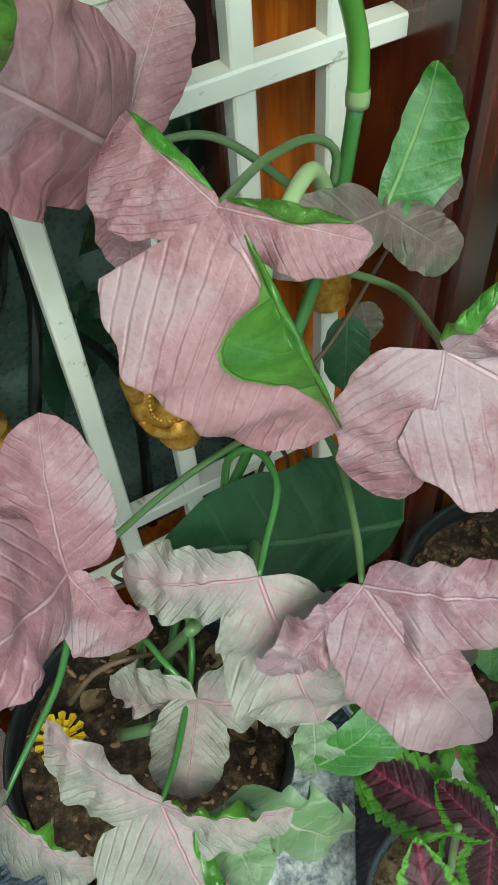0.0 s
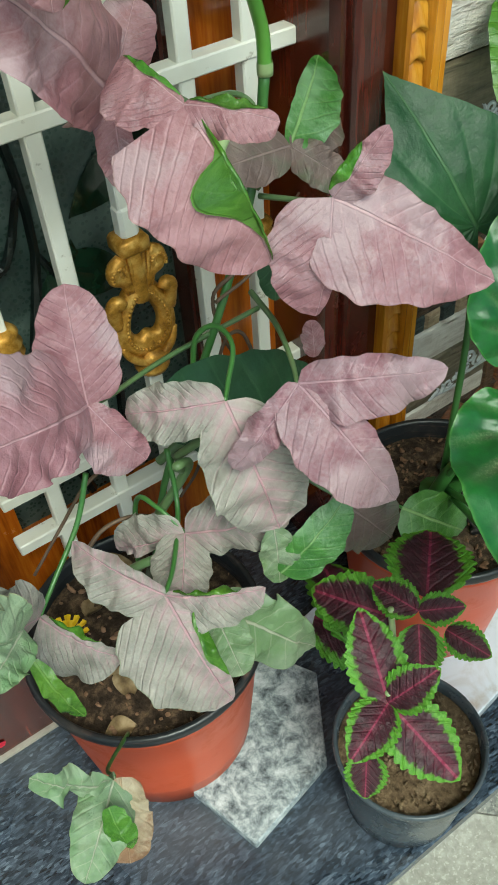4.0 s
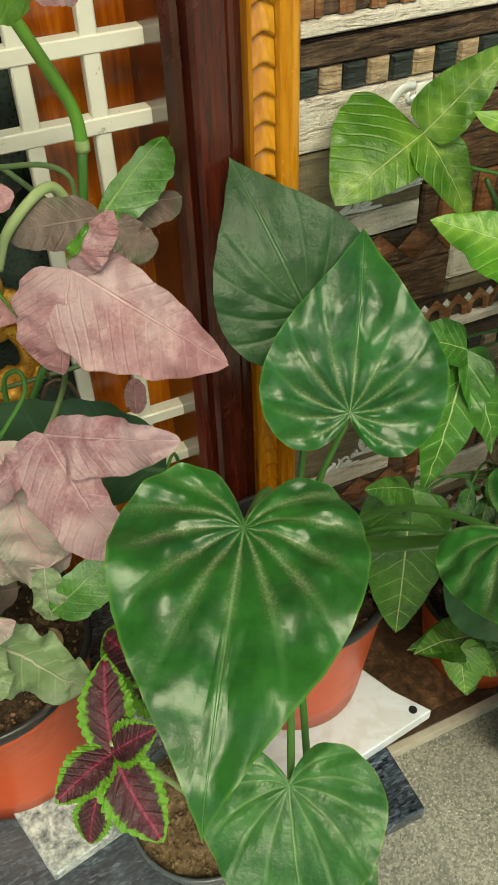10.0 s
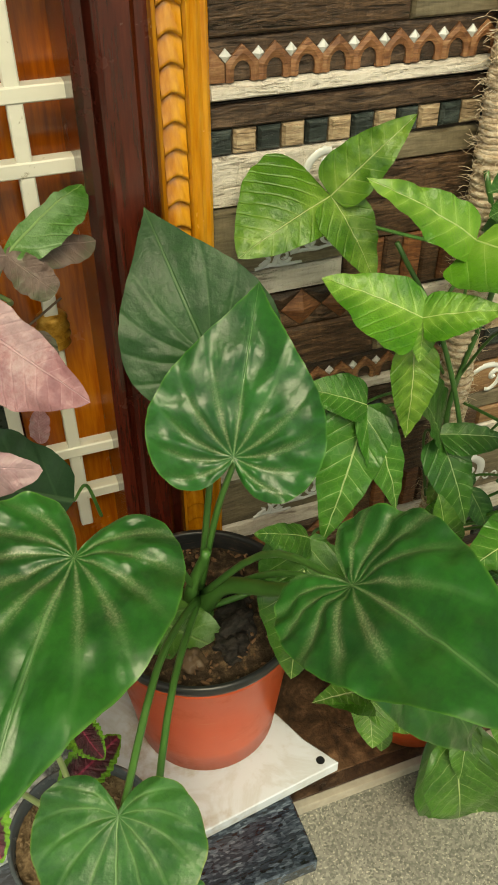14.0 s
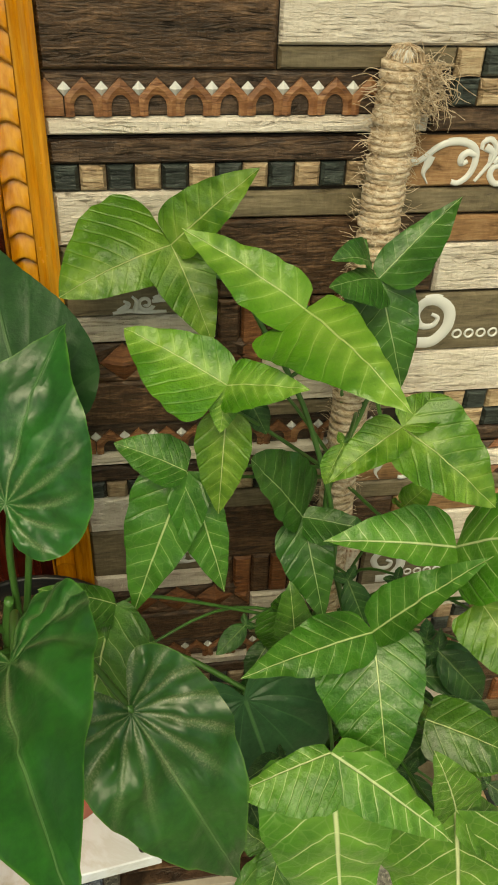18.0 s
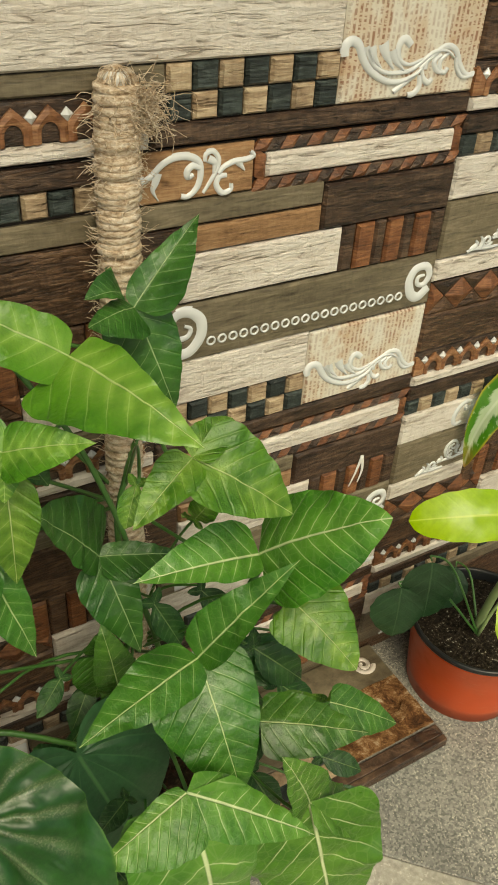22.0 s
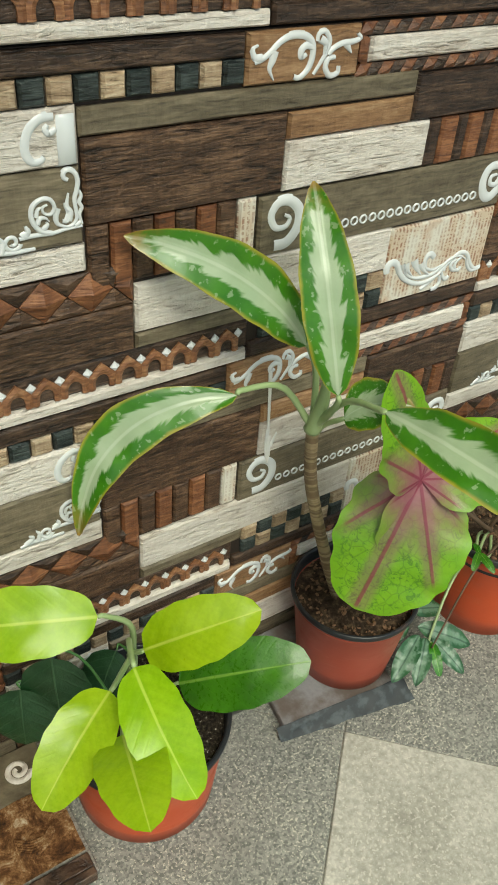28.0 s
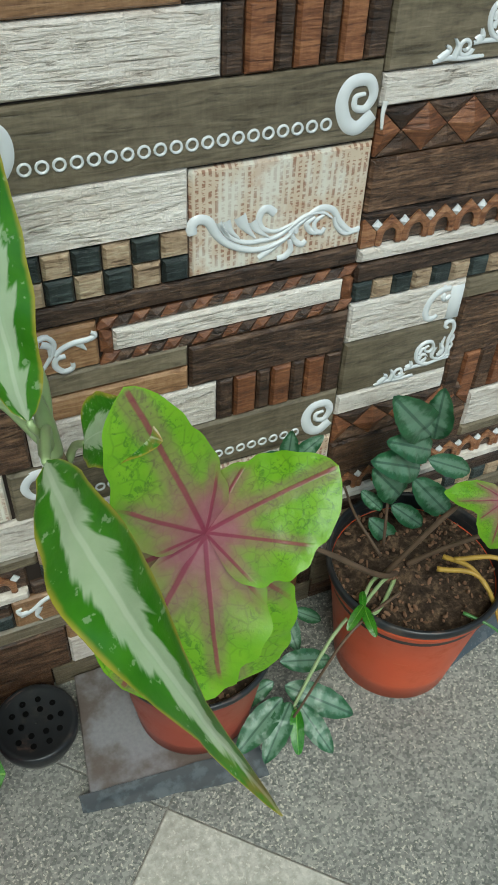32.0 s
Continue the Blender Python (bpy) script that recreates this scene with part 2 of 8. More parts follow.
m = Mat("black_granite", 0.3, 0.5, 0.15)
v = m.world((1, 1, 1))
streak = m.noise(m.world((70, 300, 140)), 1.0, 5, 0.72, 0.8)
fleck = m.voronoi(m.world((160, 420, 200)), 1.0, 1)
sepc = m.n("SeparateColor")
m.put(sepc.inputs[0], fleck)
f = m.math("ADD", m.math("MULTIPLY", streak, 0.7), m.math("MULTIPLY", sepc.outputs[0], 0.3))
col = m.ramp(f, [(0.3, rgb("10151d")), (0.48, rgb("28313d")), (0.62, rgb("434e5c")), (0.76, rgb("707c8a"))])
dust = m.step(m.noise(m.world(), 6.0, 5), 0.45, 0.75)
m.bump(f, 0.1, 0.0006)
GRANITE = m.done(m.mix(m.math("MULTIPLY", dust, 0.25), col, rgb("7b8087")), m.math("ADD", 0.22, m.math("MULTIPLY", dust, 0.3)))

m = Mat("white_marble_tile", 0.18, 0.5, 0.3)
v = m.world()
vein = m.noise(v, 9.0, 8, 0.62, 1.6)
vm = m.math("SUBTRACT", 1.0, m.math("MULTIPLY", m.math("ABSOLUTE", m.math("SUBTRACT", vein, 0.5)), 14.0), clamp=True)
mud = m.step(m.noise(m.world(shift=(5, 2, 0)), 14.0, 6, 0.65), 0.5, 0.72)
c = m.mix(m.math("MULTIPLY", vm, 0.35), rgb("d0d8e4"), rgb("aeaca9"))
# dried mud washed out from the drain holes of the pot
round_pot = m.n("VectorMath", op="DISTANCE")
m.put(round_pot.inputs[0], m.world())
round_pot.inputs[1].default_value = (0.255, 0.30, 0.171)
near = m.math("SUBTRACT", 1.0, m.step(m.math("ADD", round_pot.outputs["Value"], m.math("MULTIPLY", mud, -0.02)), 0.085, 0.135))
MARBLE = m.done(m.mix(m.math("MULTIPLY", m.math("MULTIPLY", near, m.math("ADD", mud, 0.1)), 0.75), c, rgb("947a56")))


def timber_material(name, dark, mid, light, rough=0.25, coat=0.5, axis=(26, 26, 2.2)):
    m = Mat(name, rough, 0.5, coat)
    v = m.world(axis)
    wob = m.noise(v, 1.0, 3, 0.5, 0.4)
    fine = m.noise(m.world(tuple(a * 9 for a in axis)), 1.0, 4, 0.6)
    f = m.math("ADD", m.math("MULTIPLY", wob, 0.6), m.math("MULTIPLY", fine, 0.4))
    scuff = m.step(m.noise(m.world(), 22.0, 5, 0.7), 0.6, 0.8)
    c = m.ramp(f, [(0.34, dark), (0.5, mid), (0.66, light)])
    m.bump(f, 0.12, 0.001)
    return m.done(m.mix(m.math("MULTIPLY", scuff, 0.12), c, light), m.math("ADD", rough, m.math("MULTIPLY", scuff, 0.25)))


TIMBER_RED = timber_material("varnished_mahogany", rgb("230c08"), rgb("471810"), rgb("64281b"))
TIMBER_ORANGE = timber_material("varnished_teak", rgb("8a4c0e"), rgb("bb781a"), rgb("d69c36"))
TIMBER_BROWN = timber_material("varnished_brown_door", rgb("632808"), rgb("a85412"), rgb("cb7820"))

m = Mat("cream_enamel", 0.4, 0.5)
chip = m.step(m.noise(m.world(), 75.0, 5, 0.7), 0.62, 0.68)
dirt = m.noise(m.world(), 12.0, 4)
c = m.mix(m.math("MULTIPLY", m.step(dirt, 0.45, 0.7), 0.35), rgb("e4e2d6"), rgb("bdb79c"))
m.bump(m.math("MULTIPLY", chip, -1.0), 0.3, 0.0008)
CREAM = m.done(m.mix(m.math("MULTIPLY", chip, 0.55), c, rgb("7d6a45")))

m = Mat("gold_paint", 0.42, 0.5, 0.0, 0.45)
wear = m.noise(m.world(), 90.0, 5, 0.7)
m.bump(wear, 0.5, 0.0015)
GOLD = m.done(m.ramp(wear, [(0.3, rgb("7d5316")), (0.48, rgb("c08c34")), (0.7, rgb("e6bd68"))]))

m = Mat("etched_glass", 0.12, 0.6)
pebble = m.voronoi(m.world((1, 1, 1)), 210.0, 0)
big = m.noise(m.world(), 14.0, 4)
m.bump(pebble, 0.35, 0.0012)
GLASS = m.done(m.ramp(big, [(0.35, rgb("1c2a26")), (0.52, rgb("33433d")), (0.68, rgb("54625b"))]), m.math("ADD", 0.1, m.math("MULTIPLY", pebble, 0.5)))
m = Mat("reflected_leaf_green", 0.15, 0.6)
GLASS_LEAF = m.done(m.ramp(m.noise(m.world(), 30.0, 4), [(0.3, rgb("0d1a12")), (0.7, rgb("1f3a28"))]))
m = Mat("reflected_stem_dark", 0.2, 0.5)
GLASS_STEM = m.done(m.ramp(m.noise(m.world(), 40.0, 3), [(0.3, rgb("0a0d0c")), (0.7, rgb("1a2220"))]))


def pot_material(name, a, b, rough=0.4):
    m = Mat(name, rough, 0.4)
    f = m.noise(m.world(), 16.0, 5, 0.6)
    scr = m.step(m.noise(m.world((30, 30, 400)), 1.0, 4), 0.6, 0.75)
    dust = m.step(m.noise(m.world(shift=(9, 4, 2)), 20.0, 6, 0.7), 0.5, 0.8)
    c = m.mix(m.math("MULTIPLY", scr, 0.18), m.mix(f, a, b), rgb("c99a83"))
    return m.done(m.mix(m.math("MULTIPLY", dust, 0.25), c, rgb("8f7c68")), m.math("ADD", rough - 0.05, m.math("MULTIPLY", dust, 0.35)))


POT_ORANGE = pot_material("terracotta_plastic", rgb("b4431f"), rgb("ca5730"))
POT_RED = pot_material("faded_red_plastic", rgb("8c3b2c"), rgb("a3513d"), 0.5)
POT_BLACK = pot_material("black_plastic", rgb("17181a"), rgb("2a2d30"), 0.35)
POT_GREY = pot_material("grey_plastic", rgb("3a4146"), rgb("555d63"), 0.3)

m = Mat("potting_soil", 0.95, 0.2)
f = m.noise(m.world(), 95.0, 8, 0.7)
m.bump(m.noise(m.world(), 240.0, 6, 0.7), 0.9, 0.004)
SOIL = m.done(m.ramp(f, [(0.3, rgb("1c1510")), (0.5, rgb("42352a")), (0.62, rgb("6a5643")), (0.75, rgb("8f7a61"))]))
m = Mat("perlite_soil", 0.95, 0.2)
m.bump(m.noise(m.world(), 240.0, 6, 0.7), 0.9, 0.004)
PERLITE_SOIL = m.done(m.ramp(m.noise(m.world(), 260.0, 3, 0.6), [(0.35, rgb("15110d")), (0.52, rgb("2f2820")), (0.64, rgb("4c4336")), (0.69, rgb("b4b0a4"))]))
m = Mat("coir_chips", 0.9, 0.2)
CHIP = m.done(m.mix(m.rand(), rgb("40291a"), rgb("94735a")))

# ---- mesh helpers ----


def part(name, bm, mat, parent=None, label="", smooth=False):
    me = bpy.data.meshes.new(name)
    bm.to_mesh(me)
    bm.free()
    me.materials.append(mat)
    if smooth:
        me.shade_smooth()
    ob = new(name, me)
    ob.parent = parent
    return tagged(ob, label)


def thing(name, label, category, at=(0, 0, 0), group="", kind=""):
    ob = new(name)
    ob.empty_display_size = 0.02
    ob.matrix_world = pose(*at)
    return tagged(ob, label, category, group, kind)


def box(bm, x0, x1, y0, y1, z0, z1, bevel=0.0):
    vs = [bm.verts.new((x, y, z)) for x in (x0, x1) for y in (y0, y1) for z in (z0, z1)]
    fs = [(0, 1, 3, 2), (4, 6, 7, 5), (0, 4, 5, 1), (2, 3, 7, 6), (0, 2, 6, 4), (1, 5, 7, 3)]
    faces = [bm.faces.new([vs[i] for i in f]) for f in fs]
    if bevel:
        edges = {e for f in faces for e in f.edges}
        bmesh.ops.bevel(bm, geom=list(edges), offset=bevel, segments=1, affect="EDGES", profile=0.7)
    return bm


def block(name, x0, x1, y0, y1, z0, z1, mat, parent=None, label="", bevel=0.0):
    return part(name, box(bmesh.new(), x0, x1, y0, y1, z0, z1, bevel), mat, parent, label)


def lathe(bm, profile, segs=40, centre=(0, 0, 0), cap=True):
    rings = []
    for r, z in profile:
        rings.append([bm.verts.new((centre[0] + r * math.cos(2 * math.pi * i / segs), centre[1] + r * math.sin(2 * math.pi * i / segs), centre[2] + z)) for i in range(segs)])
    for a, b in zip(rings, rings[1:]):
        for i in range(segs):
            bm.faces.new((a[i], a[(i + 1) % segs], b[(i + 1) % segs], b[i]))
    if cap:
        bm.faces.new(list(reversed(rings[0])))
    return bm


def curve_points(pts, n):
    """n points on a smooth line through pts."""
    pts = [Vector(p) for p in pts]
    if len(pts) == 2:
        return [pts[0].lerp(pts[1], i / (n - 1)) for i in range(n)]
    ext = [pts[0] * 2 - pts[1]] + pts + [pts[-1] * 2 - pts[-2]]
    out = []
    for i in range(n):
        s = i / (n - 1) * (len(pts) - 1)
        k = min(int(s), len(pts) - 2)
        u = s - k
        a, b, c, d = ext[k:k + 4]
        out.append(0.5 * (2 * b + (c - a) * u + (2 * a - 5 * b + 4 * c - d) * u * u + (3 * b - a - 3 * c + d) * u ** 3))
    return out


def tube(bm, pts, r0, r1=None, n=14, sides=8, flat=1.0, side=None):
    """A round stalk along pts, tapering from r0 to r1; flat squeezes it along the direction side."""
    r1 = r0 if r1 is None else r1
    line = curve_points(pts, n)
    rings = []
    for i, p in enumerate(line):
        d = (line[min(i + 1, n - 1)] - line[max(i - 1, 0)]).normalized()
        u = d.cross(Vector(side) if side else Vector((0.31, 0.17, 0.93)))
        if u.length < 1e-4:
            u = d.cross(Vector((1, 0, 0)))
        u.normalize()
        w = d.cross(u)
        r = r0 + (r1 - r0) * i / (n - 1)
        rings.append([bm.verts.new(p + u * r * math.cos(2 * math.pi * k / sides) + w * r * flat * math.sin(2 * math.pi * k / sides)) for k in range(sides)])
    for a, b in zip(rings, rings[1:]):
        for k in range(sides):
            bm.faces.new((a[k], a[(k + 1) % sides], b[(k + 1) % sides], b[k]))
    bm.faces.new(list(reversed(rings[0])))
    bm.faces.new(rings[-1])
    return bm


# ---- setting: ground, step, walls ----
WALL_Y = 0.432
SEAM = 0.328


def paving():
    """Square stone tiles laid on the diagonal, pale and grey in turn."""
    ground = block("ground", -30, 30, -30, 30, -0.3, -0.0022, CEMENT, None, "weathered cement ground under the paving")
    tagged(ground, "", "ground", "", "structure")
    floor = tagged(new("floor"), "grey and pale speckled stone paving tiles", "floor", "", "structure")
    side, gap, r2 = 0.412, 0.0016, math.sqrt(0.5)
    a0, b0 = (1.283 + 0.254) * r2, (1.283 - 0.254) * r2
    kinds = {}
    for i in range(-6, 5):
        for j in range(-5, 6):
            a, b = a0 - side / 2 + i * side, b0 + side / 2 + j * side
            x, y = (a + b) * r2, (a - b) * r2
            if y > WALL_Y + 0.35 or y < -1.8 or x < -1.8 or x > 3.2:
                continue
            pale = (i + j) % 2 == 0 and y < 0.2
            if pale not in kinds:
                h = side / 2 - gap / 2
                bm = box(bmesh.new(), -h, h, -h, h, -0.012, 0.0, 0.0012)
                bmesh.ops.rotate(bm, verts=bm.verts, cent=(0, 0, 0), matrix=Matrix.Rotation(radians(45), 3, "Z"))
                me = bpy.data.meshes.new("paving_tile")
                bm.to_mesh(me)
                bm.free()
                me.materials.append(FLOOR_PALE if pale else FLOOR_GREY)
                kinds[pale] = me
            ob = new("paving_tile", kinds[pale])
            ob.parent = floor
            ob.location = (x, y, random.uniform(-0.0008, 0.0004))
    return floor


paving()


def door_step():
    """Granite doorstep: riser of slabs and an overhanging tread."""
    step = tagged(new("door_step"), "black granite doorstep with a projecting polished tread", "step", "", "structure")
    block("riser", -1.4, 0.305, 0.168, 0.60, 0.0, 0.134, GRANITE, step)
    block("tread", -1.4, 0.322, 0.131, 0.62, 0.134, 0.155, GRANITE, step, "", 0.002)


door_step()
# unseen slab, added to limit the sky in leaf reflections and bounce fill light
ceiling = block("ceiling", -4.0, 6.0, -0.75, 0.75, 2.75, 2.9, PLASTER, None, "unseen white slab added overhead to limit the sky and fill from above")
tagged(ceiling, "", "ceiling", "", "structure")

# ---- the tiled wall: each tile is 600 x 300 mm with its planks, squares and mouldings in relief ----
TILE_W, TILE_H = 0.6, 0.3
FACE = 0.006
shared = {}


def relief(key, build, mat, smooth=False):
    if key not in shared:
        bm = bmesh.new()
        build(bm)
        me = bpy.data.meshes.new(key)
        bm.to_mesh(me)
        bm.free()
        me.materials.append(mat)
        if smooth:
            me.shade_smooth()
        shared[key] = me
    return shared[key]


def slab_piece(bm, u0, u1, v0, v1, d=FACE, b=0.0022):
    """A plank of the tile: chamfered front, u and v in millimetres, front towards -y."""
    x0, x1, z0, z1 = u0 / 1000 + 0.0006, u1 / 1000 - 0.0006, v0 / 1000 + 0.0006, v1 / 1000 - 0.0006
    b = min(b, (x1 - x0) * 0.3, (z1 - z0) * 0.3)
    back = [bm.verts.new(p) for p in ((x0, 0, z0), (x1, 0, z0), (x1, 0, z1), (x0, 0, z1))]
    rim = [bm.verts.new(p) for p in ((x0, -d * 0.45, z0), (x1, -d * 0.45, z0), (x1, -d * 0.45, z1), (x0, -d * 0.45, z1))]
    top = [bm.verts.new(p) for p in ((x0 + b, -d, z0 + b), (x1 - b, -d, z0 + b), (x1 - b, -d, z1 - b), (x0 + b, -d, z1 - b))]
    bm.faces.new(top)
    for lo, hi in ((back, rim), (rim, top)):
        for i in range(4):
            j = (i + 1) % 4
            bm.faces.new((lo[i], lo[j], hi[j], hi[i]))


def pyramid(bm, pts, apex, base=-0.0035):
    """A raised faceted piece over a polygon; pts in mm (u, v)."""
    lo = [bm.verts.new((u / 1000, 0, v / 1000)) for u, v in pts]
    mid = [bm.verts.new((u / 1000, base, v / 1000)) for u, v in pts]
    tip = bm.verts.new((apex[0] / 1000, apex[2], apex[1] / 1000))
    n = len(pts)
    for i in range(n):
        j = (i + 1) % n
        bm.faces.new((lo[i], lo[j], mid[j], mid[i]))
        bm.faces.new((mid[i], mid[j], tip))


def arch_piece(bm, u, v, w, h):
    """A pointed arch moulding, open in the middle."""
    outer, inner = [], []
    n = 10
    for i in range(n + 1):
        s = i / n
        x = (s - 0.5) * w
        z = h * (0.52 + 0.48 * (1 - abs(2 * s - 1)))
        a = math.pi * (1 - s)
        outer.append((u + x, v + z))
        inner.append((u + 0.26 * w * math.cos(a), v + 0.22 * h + 0.34 * h * math.sin(a)))
    outer = [(u - w / 2, v)] + outer + [(u + w / 2, v)]
    inner = [(u - 0.26 * w, v)] + inner + [(u + 0.26 * w, v)]
    rings = []
    for line, d in ((outer, 0.0), (outer, -0.0050), ([((a[0] + b[0]) / 2, (a[1] + b[1]) / 2) for a, b in zip(outer, inner)], -0.0064), (inner, -0.0050), (inner, 0.0)):
        rings.append([bm.verts.new((p[0] / 1000, d, p[1] / 1000)) for p in line])
    for a, b in zip(rings, rings[1:]):
        for i in range(len(a) - 1):
            bm.faces.new((a[i], a[i + 1], b[i + 1], b[i]))


def scroll(bm, cu, cv, r0, r1, a0, turns, w0, w1, d=-FACE, n=34):
    """A raised spiral band, radius r0 to r1 mm, width w0 to w1 mm, on the face of a plank."""
    rows = []
    for i in range(n + 1):
        s = i / n
        a = radians(a0) + 2 * math.pi * turns * s
        r = r0 + (r1 - r0) * s
        w = (w0 + (w1 - w0) * s) / 2
        c, k = math.cos(a), math.sin(a)
        row = []
        for rr, dd in ((r - w, d + 0.001), (r - w * 0.55, d - 0.0013), (r + w * 0.55, d - 0.0013), (r + w, d + 0.001)):
            row.append(bm.verts.new(((cu + rr * c) / 1000, dd, (cv + rr * k) / 1000)))
        rows.append(row)
    for a, b in zip(rows, rows[1:]):
        for i in range(3):
            bm.faces.new((a[i], a[i + 1], b[i + 1], b[i]))


def ribbon(bm, pts, w0, w1, d=-FACE, n=18):
    """A raised tapering band along pts (mm)."""
    line = curve_points([(p[0], p[1], 0) for p in pts], n)
    d -= 0.00012 * (int(pts[0][0] * 7 + pts[0][1] * 3 + len(pts)) % 6)
    rows = []
    for i, p in enumerate(line):
        s = i / (n - 1)
        t = (line[min(i + 1, n - 1)] - line[max(i - 1, 0)]).normalized()
        nn = Vector((-t.y, t.x, 0))
        w = (w0 + (w1 - w0) * s) / 2 * (math.sin(math.pi * min(1, 0.25 + s * 0.75)) * 0.5 + 0.5)
        rows.append([bm.verts.new(((p.x + nn.x * k * w) / 1000, d + dd, (p.y + nn.y * k * w) / 1000)) for k, dd in ((-1, 0.001), (-0.6, -0.0014), (0.6, -0.0014), (1, 0.001))])
    for a, b in zip(rows, rows[1:]):
        for i in range(3):
            bm.faces.new((a[i], a[i + 1], b[i + 1], b[i]))


def rope(bm, u0, v0, u1, v1, w, odd=0):
    """A twisted cord moulding made of slanting beads."""
    a, b = Vector((u0, v0)), Vector((u1, v1))
    length = (b - a).length
    t = (b - a) / length
    nrm = Vector((-t.y, t.x))
    k = max(1, int(length / 13))
    for i in range(odd, k, 2):
        c = a + t * (i + 0.5) * length / k
        h = length / k / 2
        pts = [c - t * h - nrm * w / 2 - t * 3, c + t * h - nrm * w / 2 - t * 3, c + t * h + nrm * w / 2 + t * 3, c - t * h + nrm * w / 2 + t * 3]
        pyramid(bm, [(p.x, p.y) for p in pts], (c.x, c.y, -0.007), -0.003)


def ring_row(bm, u0, u1, v0, v1, count):
    for i in range(count):
        s = i / (count - 1)
        scroll(bm, u0 + (u1 - u0) * s, v0 + (v1 - v0) * s, 3.9, 3.9, 0, 1.0, 2.2, 2.2, n=14)


def corner_ornament(bm):
    """Scrolled leaf corner: a curled stem, an acanthus leaf and a large spiral on a base band."""
    ribbon(bm, [(111.7, 207.9), (108.8, 210.1), (109.3, 214.0), (113.4, 215.2), (118.0, 212.0), (119.7, 205.7), (118.2, 198.6), (116.3, 192.8), (116.9, 184.2), (117.1, 177.5), (113.8, 173.0), (107.6, 171.4)], 4.5, 4.5, n=56)
    ribbon(bm, [(110.1, 176.5), (111.7, 182.4), (109.7, 188.7), (111.5, 198.2)], 9, 2.5, n=28)
    ribbon(bm, [(111.5, 184.2), (108.9, 187.0), (107.4, 191.4)], 4, 2, n=14)
    ribbon(bm, [(119.8, 199.6), (121.5, 194.5), (119.7, 189.9), (121.6, 185.4), (119.5, 180.2), (121.1, 172.7)], 3, 4, n=32)
    ribbon(bm, [(96.6, 168.7), (87.1, 172.7), (81.8, 181.9), (82.8, 191.5), (89.8, 196.3), (97.2, 194.9), (100.0, 188.7), (96.5, 184.0), (91.3, 185.6), (90.6, 190.1), (94.3, 191.8)], 5, 2.5, n=64)
    ribbon(bm, [(85.9, 177.7), (87.6, 181.8), (91.9, 181.8), (94.8, 179.0)], 5, 2, n=24)
    ribbon(bm, [(85.3, 183.3), (86.6, 188.6), (89.4, 190.6)], 4, 2, n=16)
    ribbon(bm, [(90.1, 172.9), (93.4, 176.2), (92.3, 178.7)], 6, 2, n=16)
    ribbon(bm, [(102.8, 187.8), (100.5, 180.8), (102.0, 174.9), (110.1, 171.4)], 6, 3, n=28)
    ribbon(bm, [(105.0, 177.2), (108.9, 176.1), (111.2, 179.4)], 4, 2, n=16)
    ribbon(bm, [(70.4, 168.7), (77.2, 169.3), (85.7, 169.3), (96.6, 168.7), (107.6, 170.2), (120.9, 170.6)], 4, 4, n=44)
    ribbon(bm, [(72.9, 169.6), (77.6, 173.1), (75.9, 178.6)], 9, 4, n=20)
    ribbon(bm, [(114.9, 171.7), (119.3, 173.6), (120.4, 177.1)], 5, 2, n=16)


def corner_tail(bm):
    scroll(bm, 65, 167, 1.5, 7.0, 200, 1.4, 3.5, 4.5)
    ribbon(bm, [(38, 158.5), (50, 160.5), (64, 159), (82, 159)], 4, 6, n=20)
    ribbon(bm, [(43, 160), (51, 166), (47, 170)], 7, 3, n=14)
    ribbon(bm, [(56, 160), (58, 168), (54, 174)], 6, 3, n=14)


def c_block(bm):
    """Bracket with a large curl."""
    slab_piece(bm, 104, 122, 217, 257, 0.0085, 0.003)
    ribbon(bm, [(104.3, 254.0), (95.1, 253.7), (86.9, 248.0), (82.4, 238.9), (82.4, 229.8), (86.4, 224.2), (92.5, 224.3), (95.3, 226.9)], 8, 9, n=56)
    ribbon(bm, [(105.6, 245.7), (100.5, 242.7), (97.7, 246.1), (99.7, 249.2)], 5, 6, n=24)


